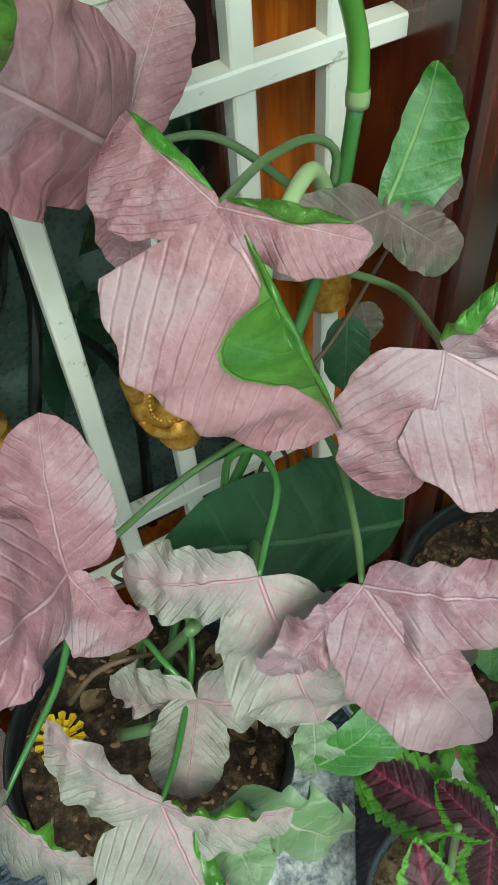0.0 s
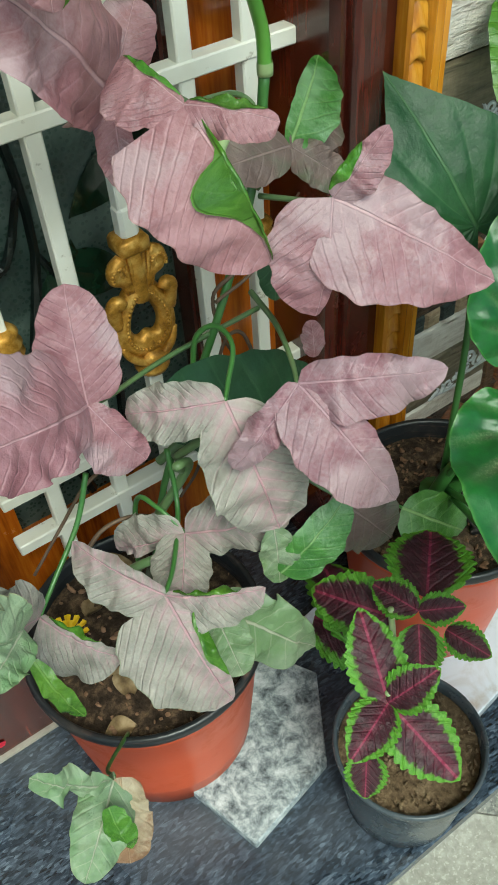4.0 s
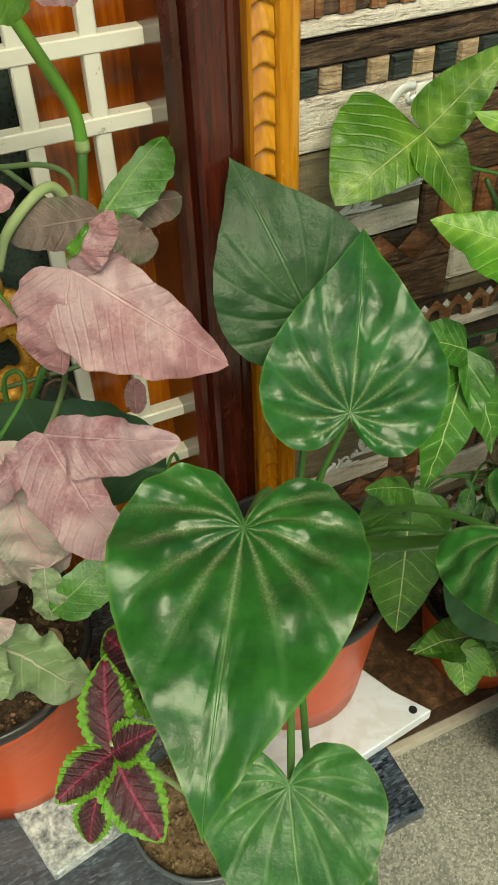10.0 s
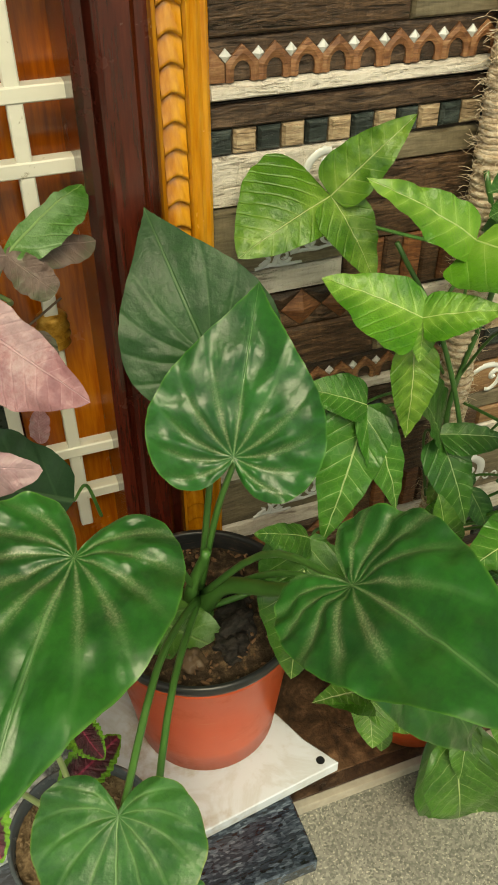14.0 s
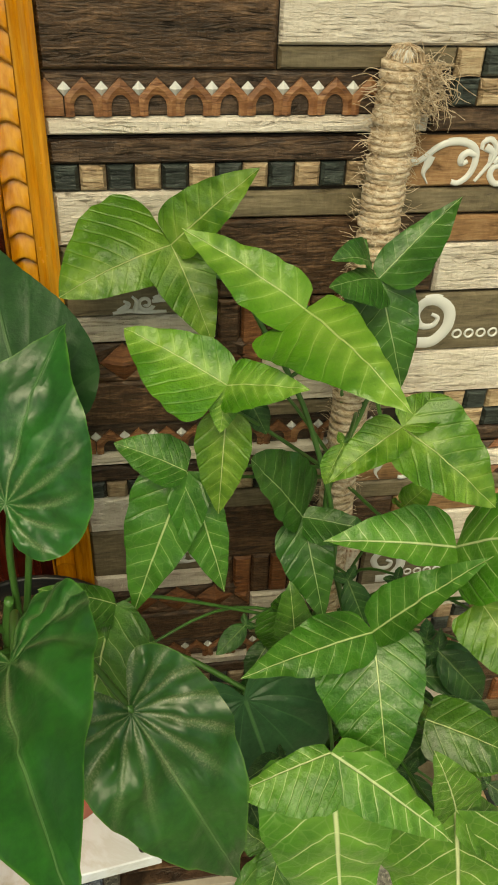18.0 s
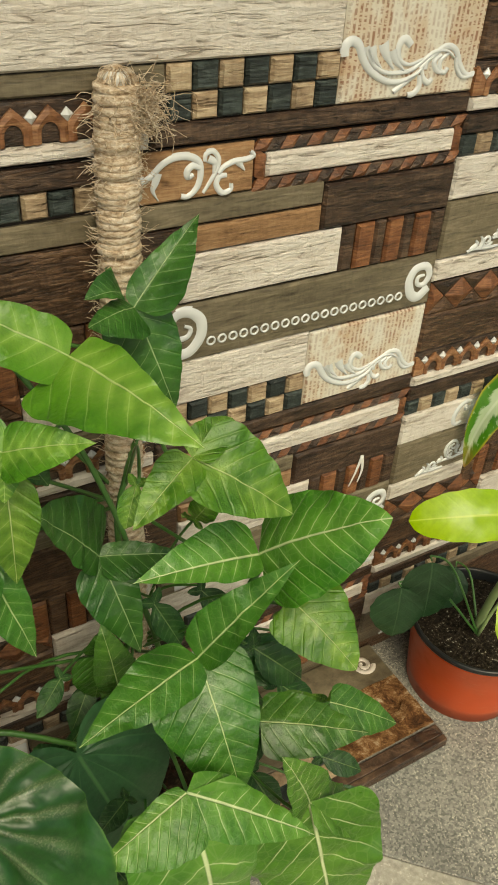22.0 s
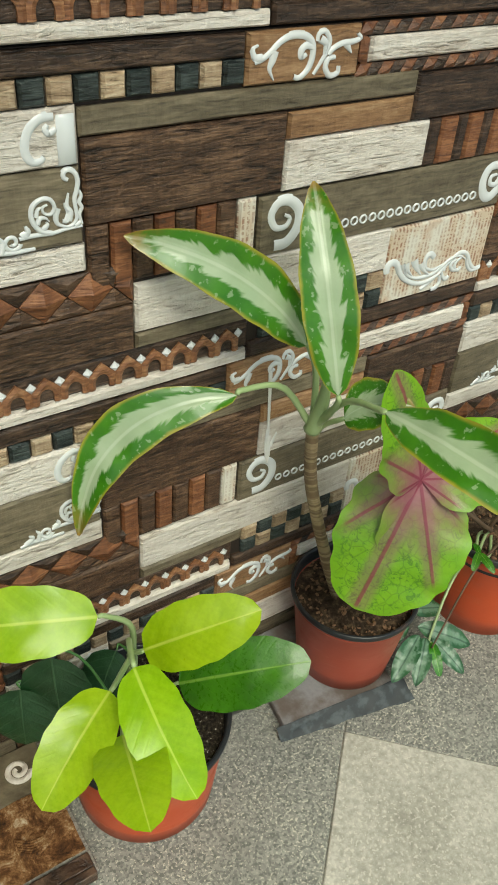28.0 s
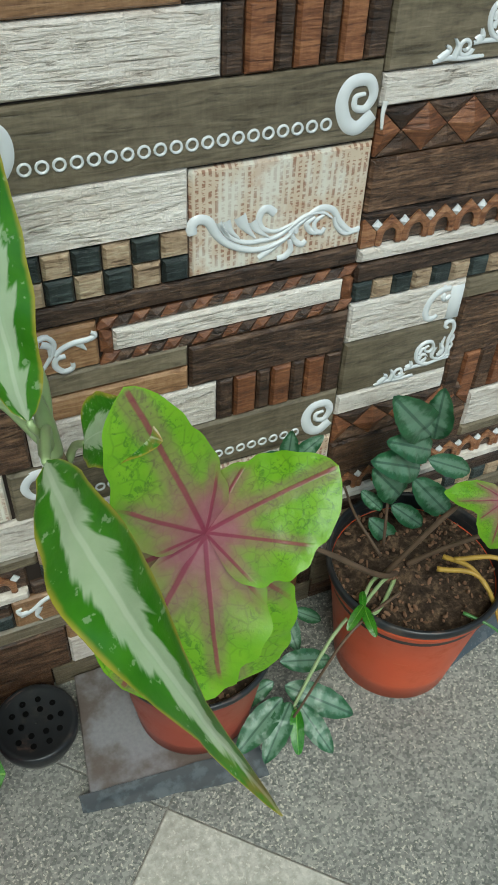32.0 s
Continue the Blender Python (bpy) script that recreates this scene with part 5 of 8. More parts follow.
c = m.mix(m.noise(m.pos, 9.0, 4), rgb("2c1219"), rgb("4c2430"))
c = m.mix(m.math("MULTIPLY", m.math("SUBTRACT", 1.0, m.step(m.math("ADD", m.ax, m.math("MULTIPLY", m.math("SUBTRACT", m.noise(m.pos, 24.0, 4), 0.5), 0.25)), 0.02, 0.12)), 0.3), c, rgb("7a2440"))
c = m.mix(m.math("MULTIPLY", lat, 0.16), c, rgb("7b2b45"))
c = m.mix(m.math("MULTIPLY", m.midrib(0.02), 0.75), c, rgb("9a3556"))
M_COL = m.finish(m.mix(marg, c, m.mix(m.noise(m.pos, 20.0, 3), rgb("41801a"), rgb("78ac34"))), m.math("ADD", m.math("MULTIPLY", m.step(f, 0.0, 0.2), 0.5), m.noise(m.pos, 30.0, 3)), 0.7, 0.0018)

# silvery vine leaflets
m = LeafMat("leaf_silver_vine", 0.4, 0.15)
zone = m.math("SUBTRACT", 1.0, m.step(m.math("ADD", m.rim, m.math("MULTIPLY", m.math("SUBTRACT", m.noise(m.pos, 18.0, 3), 0.5), 0.8)), 0.3, 0.75))
c = m.mix(m.math("MULTIPLY", zone, 0.55), m.mix(m.noise(m.pos, 9.0), rgb("1f4a2c"), rgb("386a40")), rgb("86a68e"))
M_VINE = m.finish(m.mix(m.math("MULTIPLY", m.midrib(0.02), 0.6), c, rgb("1c4030")), m.noise(m.pos, 16.0, 3), 0.4, 0.0015)


def stalk_material(name, a, b, rough=0.35):
    m = Mat(name, rough, 0.5, 0.2)
    f = m.noise(m.world((40, 40, 25)), 1.0, 4)
    m.bump(f, 0.2, 0.0008)
    return m.done(m.mix(f, a, b))


S_GREEN = stalk_material("stalk_green", rgb("2f5f26"), rgb("548040"))
S_SHOOT = stalk_material("stalk_shoot", rgb("43842a"), rgb("82b44c"), 0.3)
S_PALE = stalk_material("stalk_pale", rgb("7f9a5e"), rgb("aab98a"))
S_PINK = stalk_material("stalk_pink", rgb("3d6634"), rgb("74835c"))
S_BROWN = stalk_material("stalk_brown", rgb("3a2a1e"), rgb("6b5540"), 0.7)
m = Mat("ringed_stem", 0.7, 0.3)
rings = m.step(m.noise(m.world((6, 6, 190)), 1.0, 2), 0.42, 0.6)
m.bump(rings, 0.7, 0.0015)
S_TAN = m.done(m.mix(rings, rgb("75624a"), rgb("9a886a")))
S_YELLOW = stalk_material("stalk_dried", rgb("8a6a22"), rgb("b9983e"), 0.6)

# kind: material, mesh style, arch, wave, pucker, side fold, quilting between veins, stalk material, stalk radius
KINDS = {
    "PINK": (M_PINK, "arrow", 0.16, 0.15, 0.045, -0.22, 0.006, S_PINK, 0.0018),
    "PALEPINK": (M_PALEPINK, "arrow", 0.17, 0.24, 0.055, -0.24, 0.006, S_GREEN, 0.0018),
    "GREYPINK": (M_GREYPINK, "arrow", 0.06, 0.08, 0.02, -0.08, 0.004, S_PINK, 0.0014),
    "PALEGREEN": (M_PALEGREEN, "arrow", 0.10, 0.22, 0.05, -0.12, 0.005, S_GREEN, 0.0015),
    "GREENFLIP": (M_FLIP, "lance", 0.16, 0.07, 0.035, -0.55, 0.006, None, 0),
    "WITHER": (M_WITHER, "arrow", 0.10, 0.2, 0.05, -0.15, 0.005, S_GREEN, 0.0015),
    "GREENLF": (M_GREENLF, "arrow", 0.08, 0.06, 0.02, -0.08, 0.008, S_GREEN, 0.0018),
    "DARKLF": (M_DARKLF, "arrow", 0.05, 0.02, 0.01, -0.05, 0.004, S_GREEN, 0.0016),
    "DARKOVAL": (M_DARKLF, "lance", 0.05, 0.02, 0.012, -0.12, 0.004, S_GREEN, 0.0016),
    "SYN": (M_SYN, "arrow", 0.12, 0.05, 0.018, 0.24, 0.005, S_GREEN, 0.0016),
    "SYNLOW": (M_SYNLOW, "arrow", 0.12, 0.05, 0.018, 0.24, 0.005, S_GREEN, 0.0016),
    "SYNWHITE": (M_SYNWHITE, "arrow", 0.12, 0.05, 0.018, 0.24, 0.005, S_GREEN, 0.0016),
    "SYNDEEP": (M_SYNDEEP, "arrow", 0.10, 0.05, 0.018, 0.2, 0.004, S_GREEN, 0.0016),
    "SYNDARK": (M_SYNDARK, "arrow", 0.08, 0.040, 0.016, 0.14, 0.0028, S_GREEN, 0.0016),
    "ALO": (M_ALO, "heart", 0.10, 0.034, 0.028, 0.13, 0.020, S_GREEN, 0.0029),
    "ALOPALE": (M_ALOPALE, "heart", 0.05, 0.06, 0.016, 0.05, 0.012, S_GREEN, 0.003),
    "ALODARK": (M_ALODARK, "heart", 0.06, 0.010, 0.008, 0.05, 0.016, S_GREEN, 0.003),
    "LIME": (M_LIME, "oval", 0.09, 0.018, 0.006, 0.16, 0.0006, S_PALE, 0.0028),
    "LIMEDARK": (M_LIMEDARK, "oval", 0.09, 0.018, 0.006, 0.12, 0.0006, S_PALE, 0.0022),
    "AGL": (M_AGL, "lance", 0.09, 0.045, 0.012, 0.26, 0.0, S_PALE, 0.0034),
    "CAL": (M_CAL, "broad", 0.06, 0.03, 0.010, 0.06, 0.004, S_BROWN, 0.0026),
    "COL": (M_COL, "scallop", 0.10, 0.02, 0.020, 0.10, 0.003, None, 0),
    "VINE": (M_VINE, "lance", 0.08, 0.02, 0.02, 0.12, 0.006, None, 0),
}

# where the stalks of each plant start, in the world
ORIGIN = {
    "pink": [(-0.01, 0.37, 0.33), (0.05, 0.385, 0.50), (0.125, 0.405, 0.62), (0.150, 0.415, 0.70)],
    "alocasia": [(0.268, 0.318, 0.335), (0.27, 0.315, 0.36)],
    "syngonium": [(0.55, 0.34, 0.14), (0.555, 0.365, 0.30), (0.562, 0.385, 0.48), (0.572, 0.398, 0.66)],
    "philo": [(1.026, 0.307, 0.117), (1.013, 0.287, 0.228), (1.008, 0.273, 0.297)],
    "aglaonema": [(1.256, 0.362, 0.392), (1.245, 0.351, 0.423)],
    "caladium": [(1.569, 0.330, 0.146), (1.541, 0.321, 0.164)],
    "coleus": [(0.11, 0.19, 0.25), (0.09, 0.18, 0.33)],
}
PLANTS = {"pink": pink, "coleus": coleus, "alocasia": alocasia, "syngonium": syngonium, "philo": philo, "aglaonema": aglaonema, "caladium": caladium}
NAME_OF = {ob.name: key for key, ob in PLANTS.items()}


def petal(length, w, style):
    """Angle reached by a lobe at each distance from the leaf's base."""
    a, b = {"arrow": (0.58, 0.95), "broad": (0.42, 0.78), "soft": (0.72, 0.64), "point": (0.66, 0.98)}[style]
    peak = (a / (a + b)) ** a * (b / (a + b)) ** b
    table = []
    for i in range(1, 61):
        q = i / 60
        table.append((math.atan2(w * q ** a * max(0.0, 1 - q) ** b / peak, q), q * length))
    return table


HEART = [(0.0, -0.03), (0.14, -0.14), (0.34, -0.215), (0.62, -0.215), (0.88, -0.10), (1.0, 0.08), (0.95, 0.26), (0.79, 0.44), (0.56, 0.60), (0.34, 0.74), (0.16, 0.87), (0.05, 0.95), (0.0, 1.0)]


def heart_table(w):
    """Angle and radius along one half of a heart-shaped outline, tip first."""
    pts = curve_points([(x * w, y, 0) for x, y in HEART], 160)
    table = [(0.0, 1.0)]
    for p in reversed(pts):
        a = math.atan2(max(p.x, 0.0), p.y)
        if a > table[-1][0] + 1e-4:
            table.append((a, p.length))
    return table


def heart_radius(angle, table):
    d = abs((angle + math.pi) % (2 * math.pi) - math.pi)
    for (a0, r0), (a1, r1) in zip(table, table[1:]):
        if a0 <= d <= a1:
            return r0 + (r1 - r0) * (d - a0) / (a1 - a0 + 1e-9)
    return table[-1][1]


def outline(angle, tables, power):
    """Rounded union of the lobes, so that the bays between them stay shallow."""
    total = 0.03 ** power
    for centre, table in tables:
        d = abs((angle - centre + math.pi) % (2 * math.pi) - math.pi)
        for i in range(len(table) - 1, -1, -1):
            if table[i][0] >= d:
                r = table[i][1]
                if i + 1 < len(table):
                    a0, a1 = table[i][0], table[i + 1][0]
                    if a0 > a1:
                        r += (table[i + 1][1] - r) * (a0 - d) / (a0 - a1 + 1e-9) * (1 if d > a1 else 0)
                total += r ** power
                break
    return total ** (1 / power)


leaf_count = 0


def leaf(plant, kind, base, tip, normal, w, lobes, fold=None, stalk=True, bow=None, bend=0.0, twist=0.0):
    """One leaf from where its stalk meets it to its tip, facing normal; lobes: angle, length, width each."""
    global leaf_count
    leaf_count += 1
    rng = random.Random(leaf_count * 7 + 3)
    mat, style, arch, wave, pucker, side, quilt, stalk_mat, stalk_r = KINDS[kind]
    side = side if fold is None else -fold
    arch = arch if bow is None else bow
    P, T, N = Vector(base), Vector(tip), Vector(normal)
    o = plant.matrix_world.translation
    ax = T - P
    L = ax.length
    ax.normalize()
    N = (N - ax * N.dot(ax)).normalized()
    S = ax.cross(N)
    if style == "arrow" and lobes:
        shape = {"a": 0.32, "b": 1.0, "fold": side, "n": tuple(N)}
        blades = [(P + (ax * math.cos(radians(q[0])) + S * math.sin(radians(q[0]))) * L * q[1], q[2] * 1.05, q[2] * 1.05, shape) for q in [(0, 1.0, w)] + lobes]
        line = [Vector(p) for p in ORIGIN[NAME_OF[plant.name.split(".")[0]]]]
        below = [p for p in line if p.z < P.z - 0.02] or line[:1]
        src = min(below, key=lambda p: (p - P).length)
        mid = src.lerp(P, 0.6) + Vector((0, 0, 0.11 * (P - src).length)) - N * 0.012 - ax * 0.015
        return lobed(plant, kind, base, blades, [src, mid], not stalk, tuple(N))
    bm = bmesh.new()
    uv1, uv2 = bm.loops.layers.uv.new("plane"), bm.loops.layers.uv.new("rim")
    info = {}
    ph = rng.uniform(0, 6.283)
    seed = Vector((rng.uniform(0, 50), rng.uniform(0, 50), 0))

    if style == "arrow" and not lobes:
        lobes = [(130, 0.30, 0.42), (-130, 0.30, 0.42)]
    axes = [(0.0, 1.0)] + [(radians(q[0]), q[1]) for q in lobes] if style == "arrow" else [(0.0, 1.0)]

    def local(x, y):
        """Across and along the lobe that a point lies in, in lobe lengths, and that length."""
        th = math.atan2(x, y)
        c, size = min(axes, key=lambda q: abs((th - q[0] + math.pi) % (2 * math.pi) - math.pi))
        r = math.hypot(x, y)
        return r * math.sin(th - c) / size, r * math.cos(th - c) / size, size

    def lift(x, y, edge, th):
        z = arch * 4 * y * (1 - y) if y > 0 else 0.55 * arch * y * 4
        u, v, size = local(x, y)
        th = math.atan2(x, y)
        au = abs(u)
        z += side * size * au ** 1.15
        z += wave * edge ** 2 * (0.5 * math.sin(5 * th + ph) + 0.3 * math.sin(9 * th + 2.1 * ph) + 0.2 * math.sin(17 * th + 3.3 * ph)) * min(1.0, 2.2 * (abs(x) + 0.15))
        q = Vector((x, y, 0)) * 5 + seed
        z += pucker * noise.noise(q * 1.3) * 1.5 + pucker * 0.6 * noise.noise(q * 3.7)
        # swollen blade between the side veins
        if style == "heart":
            c = abs(th) / (1 - 0.5 * min(1.0, math.hypot(x, y))) * 2.0 + 0.5
        else:
            c = (v - 0.65 * au - 0.5 * au * au) * 7
        k = abs(math.sin(math.pi * c))
        z += quilt * size * (1 - k ** 2.2) * min(1.0, au * (7 if style == "heart" else 3.2)) * (1 - 0.6 * edge ** 3) * max(0.15, 0.75 + (1.5 * noise.noise(q * 2.6) if style == "heart" else 0.6 * noise.noise(q * 1.9)))
        return z

    def vert(x, y, edge, th):
        turn = radians(twist) * min(1.0, max(0.0, (y - 0.45) / 0.35))
        w3 = bm.verts.new(P - o + (S * (x * math.cos(turn) + bend * 4 * y * (1 - y)) + ax * y + N * (lift(x, y, edge, th) + x * math.sin(turn))) * L)
        info[w3] = ((x, y), (edge, th / 6.2832 % 1))
        return w3

    if style in ("arrow", "heart", "broad"):
        if style == "heart":
            table, lobes = heart_table(w), []
        else:
            shape = "soft" if "PINK" in kind or kind in ("PALEGREEN", "WITHER") else style
            tables = [(0.0, petal(1.0, w, "point" if shape == "soft" else shape))] + [(radians(a), petal(l, k, shape)) for a, l, k in lobes]
        angs = sorted({round(2 * math.pi * i / 110, 4) for i in range(110)} | {round((radians(a) + d) % (2 * math.pi), 4) for a in [0.0] + [l[0] for l in lobes] for d in (-0.05, -0.025, -0.01, 0.0, 0.01, 0.025, 0.05)})
        radii = [heart_radius(a, table) if style == "heart" else outline(a, tables, {"SYN": 4.5, "SYNLOW": 4.5, "SYNDARK": 4.0, "CAL": 6.0, "PINK": 3.6, "PALEPINK": 3.6, "PALEGREEN": 3.2}.get(kind, 2.4)) for a in angs]
        n = len(angs)
        radii = [max(radii[i], 0.25 * (radii[i - 1] + radii[(i + 1) % n]) + 0.5 * radii[i]) for i in range(n)]
        K = 13
        centre = vert(0, 0, 0, 0)
        prev = None
        for k in range(1, K + 1):
            f = (k / K) ** 0.9
            ring = []
            for a, r in zip(angs, radii):
                rr = r * f * (1 + ((0.012 * math.sin(23 * a + ph) + 0.01 * math.sin(41 * a)) * (0.2 if style == "heart" else 1) if k == K else 0))
                ring.append(vert(rr * math.sin(a), rr * math.cos(a), f, a))
            for j in range(n):
                if prev is None:
                    bm.faces.new((centre, ring[j], ring[(j + 1) % n]))
                else:
                    bm.faces.new((prev[j], ring[j], ring[(j + 1) % n], prev[(j + 1) % n]))
            prev = ring
    else:
        a, b = {"lance": (0.62, 0.75), "oval": (0.42, 0.5), "scallop": (0.5, 0.8)}[style]
        peak = (a / (a + b)) ** a * (b / (a + b)) ** b
        rows, cols = (78 if style == "scallop" else 30), 11
        prev = None
        for i in range(rows + 1):
            q = i / rows
            hw = w * q ** a * (1 - q) ** b / peak + 0.004
            if style == "scallop":
                hw *= 1 + 0.2 * abs(math.sin(q * 11 * math.pi)) ** 0.6 * (0.3 + 0.7 * math.sin(math.pi * q))
            row = []
            for j in range(cols):
                e = (j / (cols - 1)) * 2 - 1
                g = abs(e)
                row.append(vert(hw * e * (1 + 0.02 * math.sin(31 * q + ph)), q, g, q * 3 * (1 if e > 0 else 1.3)))
            # rim value grows towards the tip and base too
            for j, v in enumerate(row):
                e = abs((j / (cols - 1)) * 2 - 1)
                info[v] = (info[v][0], (max(e, min(1.0, q ** 8), 0), 0.5))
            if prev:
                for j in range(cols - 1):
                    bm.faces.new((prev[j], prev[j + 1], row[j + 1], row[j]))
            prev = row
    for f in bm.faces:
        mx = sum(info[w3][0][0] for w3 in f.verts) / len(f.verts)
        my = sum(info[w3][0][1] for w3 in f.verts) / len(f.verts)
        th = math.atan2(mx, my)
        c, size = min(axes, key=lambda q: abs((th - q[0] + math.pi) % (2 * math.pi) - math.pi))
        for lp in f.loops:
            (x, y), rim = info[lp.vert]
            u, v = (x * math.cos(c) - y * math.sin(c)) / size, (x * math.sin(c) + y * math.cos(c)) / size
            lp[uv1].uv, lp[uv2].uv = (u * 0.5 + 0.5, v * 0.5 + 0.5), rim
    bmesh.ops.recalc_face_normals(bm, faces=bm.faces)
    ob = part("leaf", bm, mat, plant, "", True)
    if stalk_mat and stalk:
        line = [Vector(p) for p in ORIGIN[NAME_OF[plant.name.split(".")[0]]]]
        below = [p for p in line if p.z < P.z - 0.02] or line[:1]
        src = min(below, key=lambda p: (p - P).length)
        mid = src.lerp(P, 0.6) + Vector((0, 0, 0.22 * (P - src).length * 0.5)) - N * 0.012 - ax * 0.015
        end = P - N * (0.007 if style == "heart" else 0.001)
        tb = tube(bmesh.new(), [src - o, mid - o, end - ax * 0.006 - N * 0.004 - o, end - N * 0.001 - o], stalk_r * 1.1, stalk_r * 0.7, 14, 8)
        part("stalk", tb, stalk_mat, ob, "", True)
    return ob


def lobed(plant, kind, base, lobes, stalk=None, bare=False, face=(-0.32, -0.74, 0.60)):
    """A leaf of separate lobes that meet at the stalk. Each lobe: tip, half width on its left and right, and its own shape."""
    global leaf_count
    leaf_count += 1
    rng = random.Random(leaf_count * 11 + 5)
    mat, style, arch0, wave0, pucker, side0, quilt, stalk_mat, stalk_r = KINDS[kind]
    P = Vector(base)
    o = plant.matrix_world.translation
    bm = bmesh.new()
    uv1, uv2 = bm.loops.layers.uv.new("plane"), bm.loops.layers.uv.new("rim")
    info, folds = {}, []
    ribs = 12 if "PINK" in kind else 8
    N0 = Vector(face)
    for index, (tip, wl, wr, opt) in enumerate(lobes):
        ax = Vector(tip) - P
        L = ax.length
        ax.normalize()
        N = Vector(opt.get("n", N0))
        N = (N - ax * N.dot(ax)).normalized()
        S = ax.cross(N)
        a, b = opt.get("a", 0.5), opt.get("b", 0.6)
        peak = (a / (a + b)) ** a * (b / (a + b)) ** b
        arch, wave, side, bend = opt.get("arch", arch0), opt.get("wave", wave0), opt.get("fold", side0), opt.get("bend", 0.0)
        ph, seed = rng.uniform(0, 6.283), Vector((rng.uniform(0, 50), rng.uniform(0, 50), 0))

        ripple = 0.35 if kind.startswith("SYN") else 0.7

        def half(q, e):
            w = (wr if e > 0 else wl) * q ** a * max(0.0, 1 - q) ** b / peak
            return w * (1 + ripple * (0.05 * math.sin(17 * q + ph * (2 if e > 0 else 1)) + 0.035 * math.sin(37 * q + 2 * ph))) + 0.012 * (1 - q)

        def at(q, e, up=0.0):
            x = half(q, e) * e
            g = abs(e)
            z = arch * 4 * q * (1 - q) * 0.8 + side * abs(x) ** 1.1 + up
            s = 1 if e > 0 else 1.37
            z += wave * 0.55 * g ** 2.2 * (0.5 * math.sin(9 * q * s + ph) + 0.35 * math.sin(19 * q * s + 2 * ph) + 0.15 * math.sin(41 * q + ph)) * min(1.0, 4 * q) * min(1.0, 3 * (1 - q))
            v = Vector((x, q, 0)) * 5 + seed
            z += pucker * (1.1 * noise.noise(v * 1.2) + 0.6 * noise.noise(v * 3.4)) * min(1.0, 3 * q)
            k = abs(math.sin(math.pi * (q - 0.65 * abs(x) - 0.5 * x * x) * ribs))
            z += quilt * (1 - k ** 2.0) * min(1.0, abs(x) * 6) * (1 - 0.5 * g ** 3)
            return P - o + (S * (x + bend * 4 * q * (1 - q)) + ax * q + N * (z + 0.004 * index)) * L

        rows, cols, prev = 34, 17, None
        for i in range(rows + 1):
            q = i / rows
            row = []
            for j in range(cols):
                e = (j / (cols - 1)) * 2 - 1
                w3 = bm.verts.new(at(q, e))
                info[w3] = ((half(q, e) * e, q), (max(abs(e), q ** 9), 0.5))
                row.append(w3)
            if prev:
                for j in range(cols - 1):
                    bm.faces.new((prev[j], prev[j + 1], row[j + 1], row[j]))
            prev = row
        for sgn, q0, q1, width in opt.get("flip", ()):
            # the blade's edge rolled over onto its face, underside showing
            fb = bmesh.new()
            f1, f2 = fb.loops.layers.uv.new("plane"), fb.loops.layers.uv.new("rim")
            data, last = {}, None
            for i in range(25):
                u = i / 24
                q = q0 + (q1 - q0) * u
                wide = width * math.sin(math.pi * min(1.0, 0.04 + 0.96 * u)) ** 0.7 * (1 + 0.12 * math.sin(11 * u + ph))
                row = []
                for j in range(8):
                    s = j / 7
                    e = sgn * (1.0 - wide * 1.6 * max(0.0, s - 0.06))
                    h = 0.012 + 0.055 * wide * math.sin(math.pi * min(1.0, 0.12 + 0.8 * s)) + 0.006 * math.sin(23 * q + 3 * s + ph)
                    flat = at(q, sgn) if s == 0 else at(q, max(-1.0, min(1.0, e)), h)
                    w3 = fb.verts.new(flat)
                    data[w3] = ((half(q, e) * (1 - s) * sgn, q), (1 - s, 0.5))
                    row.append(w3)
                if last:
                    for j in range(7):
                        fb.faces.new((last[j], last[j + 1], row[j + 1], row[j]))
                last = row
            for fc in fb.faces:
                for lp in fc.loops:
                    (x, y), rim = data[lp.vert]
                    lp[f1].uv, lp[f2].uv = (x * 0.5 + 0.5, y * 0.5 + 0.5), rim
            folds.append(fb)
    for fc in bm.faces:
        for lp in fc.loops:
            (x, y), rim = info[lp.vert]
            lp[uv1].uv, lp[uv2].uv = (x * 0.5 + 0.5, y * 0.5 + 0.5), rim
    ob = part("leaf", bm, mat, plant, "", True)
    for fb in folds:
        part("rolled_edge", fb, M_FLIP, ob, "glossy green underside of the rolled edge", True)
    if stalk_mat and not bare:
        line = [Vector(p) for p in stalk] if stalk else [min((Vector(p) for p in ORIGIN[NAME_OF[plant.name.split(".")[0]]]), key=lambda p: (p - P).length)]
        ends = [p - o for p in line] + [P - o - Vector(face) * 0.0015]
        if len(ends) == 2:
            ends.insert(1, ends[0].lerp(ends[1], 0.6) + Vector((0, 0.006, 0.012)))
        part("stalk", tube(bmesh.new(), ends, stalk_r * 1.15, stalk_r * 0.85, 24, 8), stalk_mat, ob, "", True)
    return ob


PINK, PALEPINK, GREYPINK, PALEGREEN, GREENFLIP, WITHER, GREENLF, DARKLF, DARKOVAL, SYN, SYNLOW, SYNWHITE, SYNDEEP, SYNDARK, ALO, ALOPALE, ALODARK, LIME, LIMEDARK, AGL, CAL, COL, VINE = ("PINK", "PALEPINK", "GREYPINK", "PALEGREEN", "GREENFLIP", "WITHER", "GREENLF", "DARKLF", "DARKOVAL", "SYN", "SYNLOW", "SYNWHITE", "SYNDEEP", "SYNDARK", "ALO", "ALOPALE", "ALODARK", "LIME", "LIMEDARK", "AGL", "CAL", "COL", "VINE")

# ---- things on the step and the floor ----


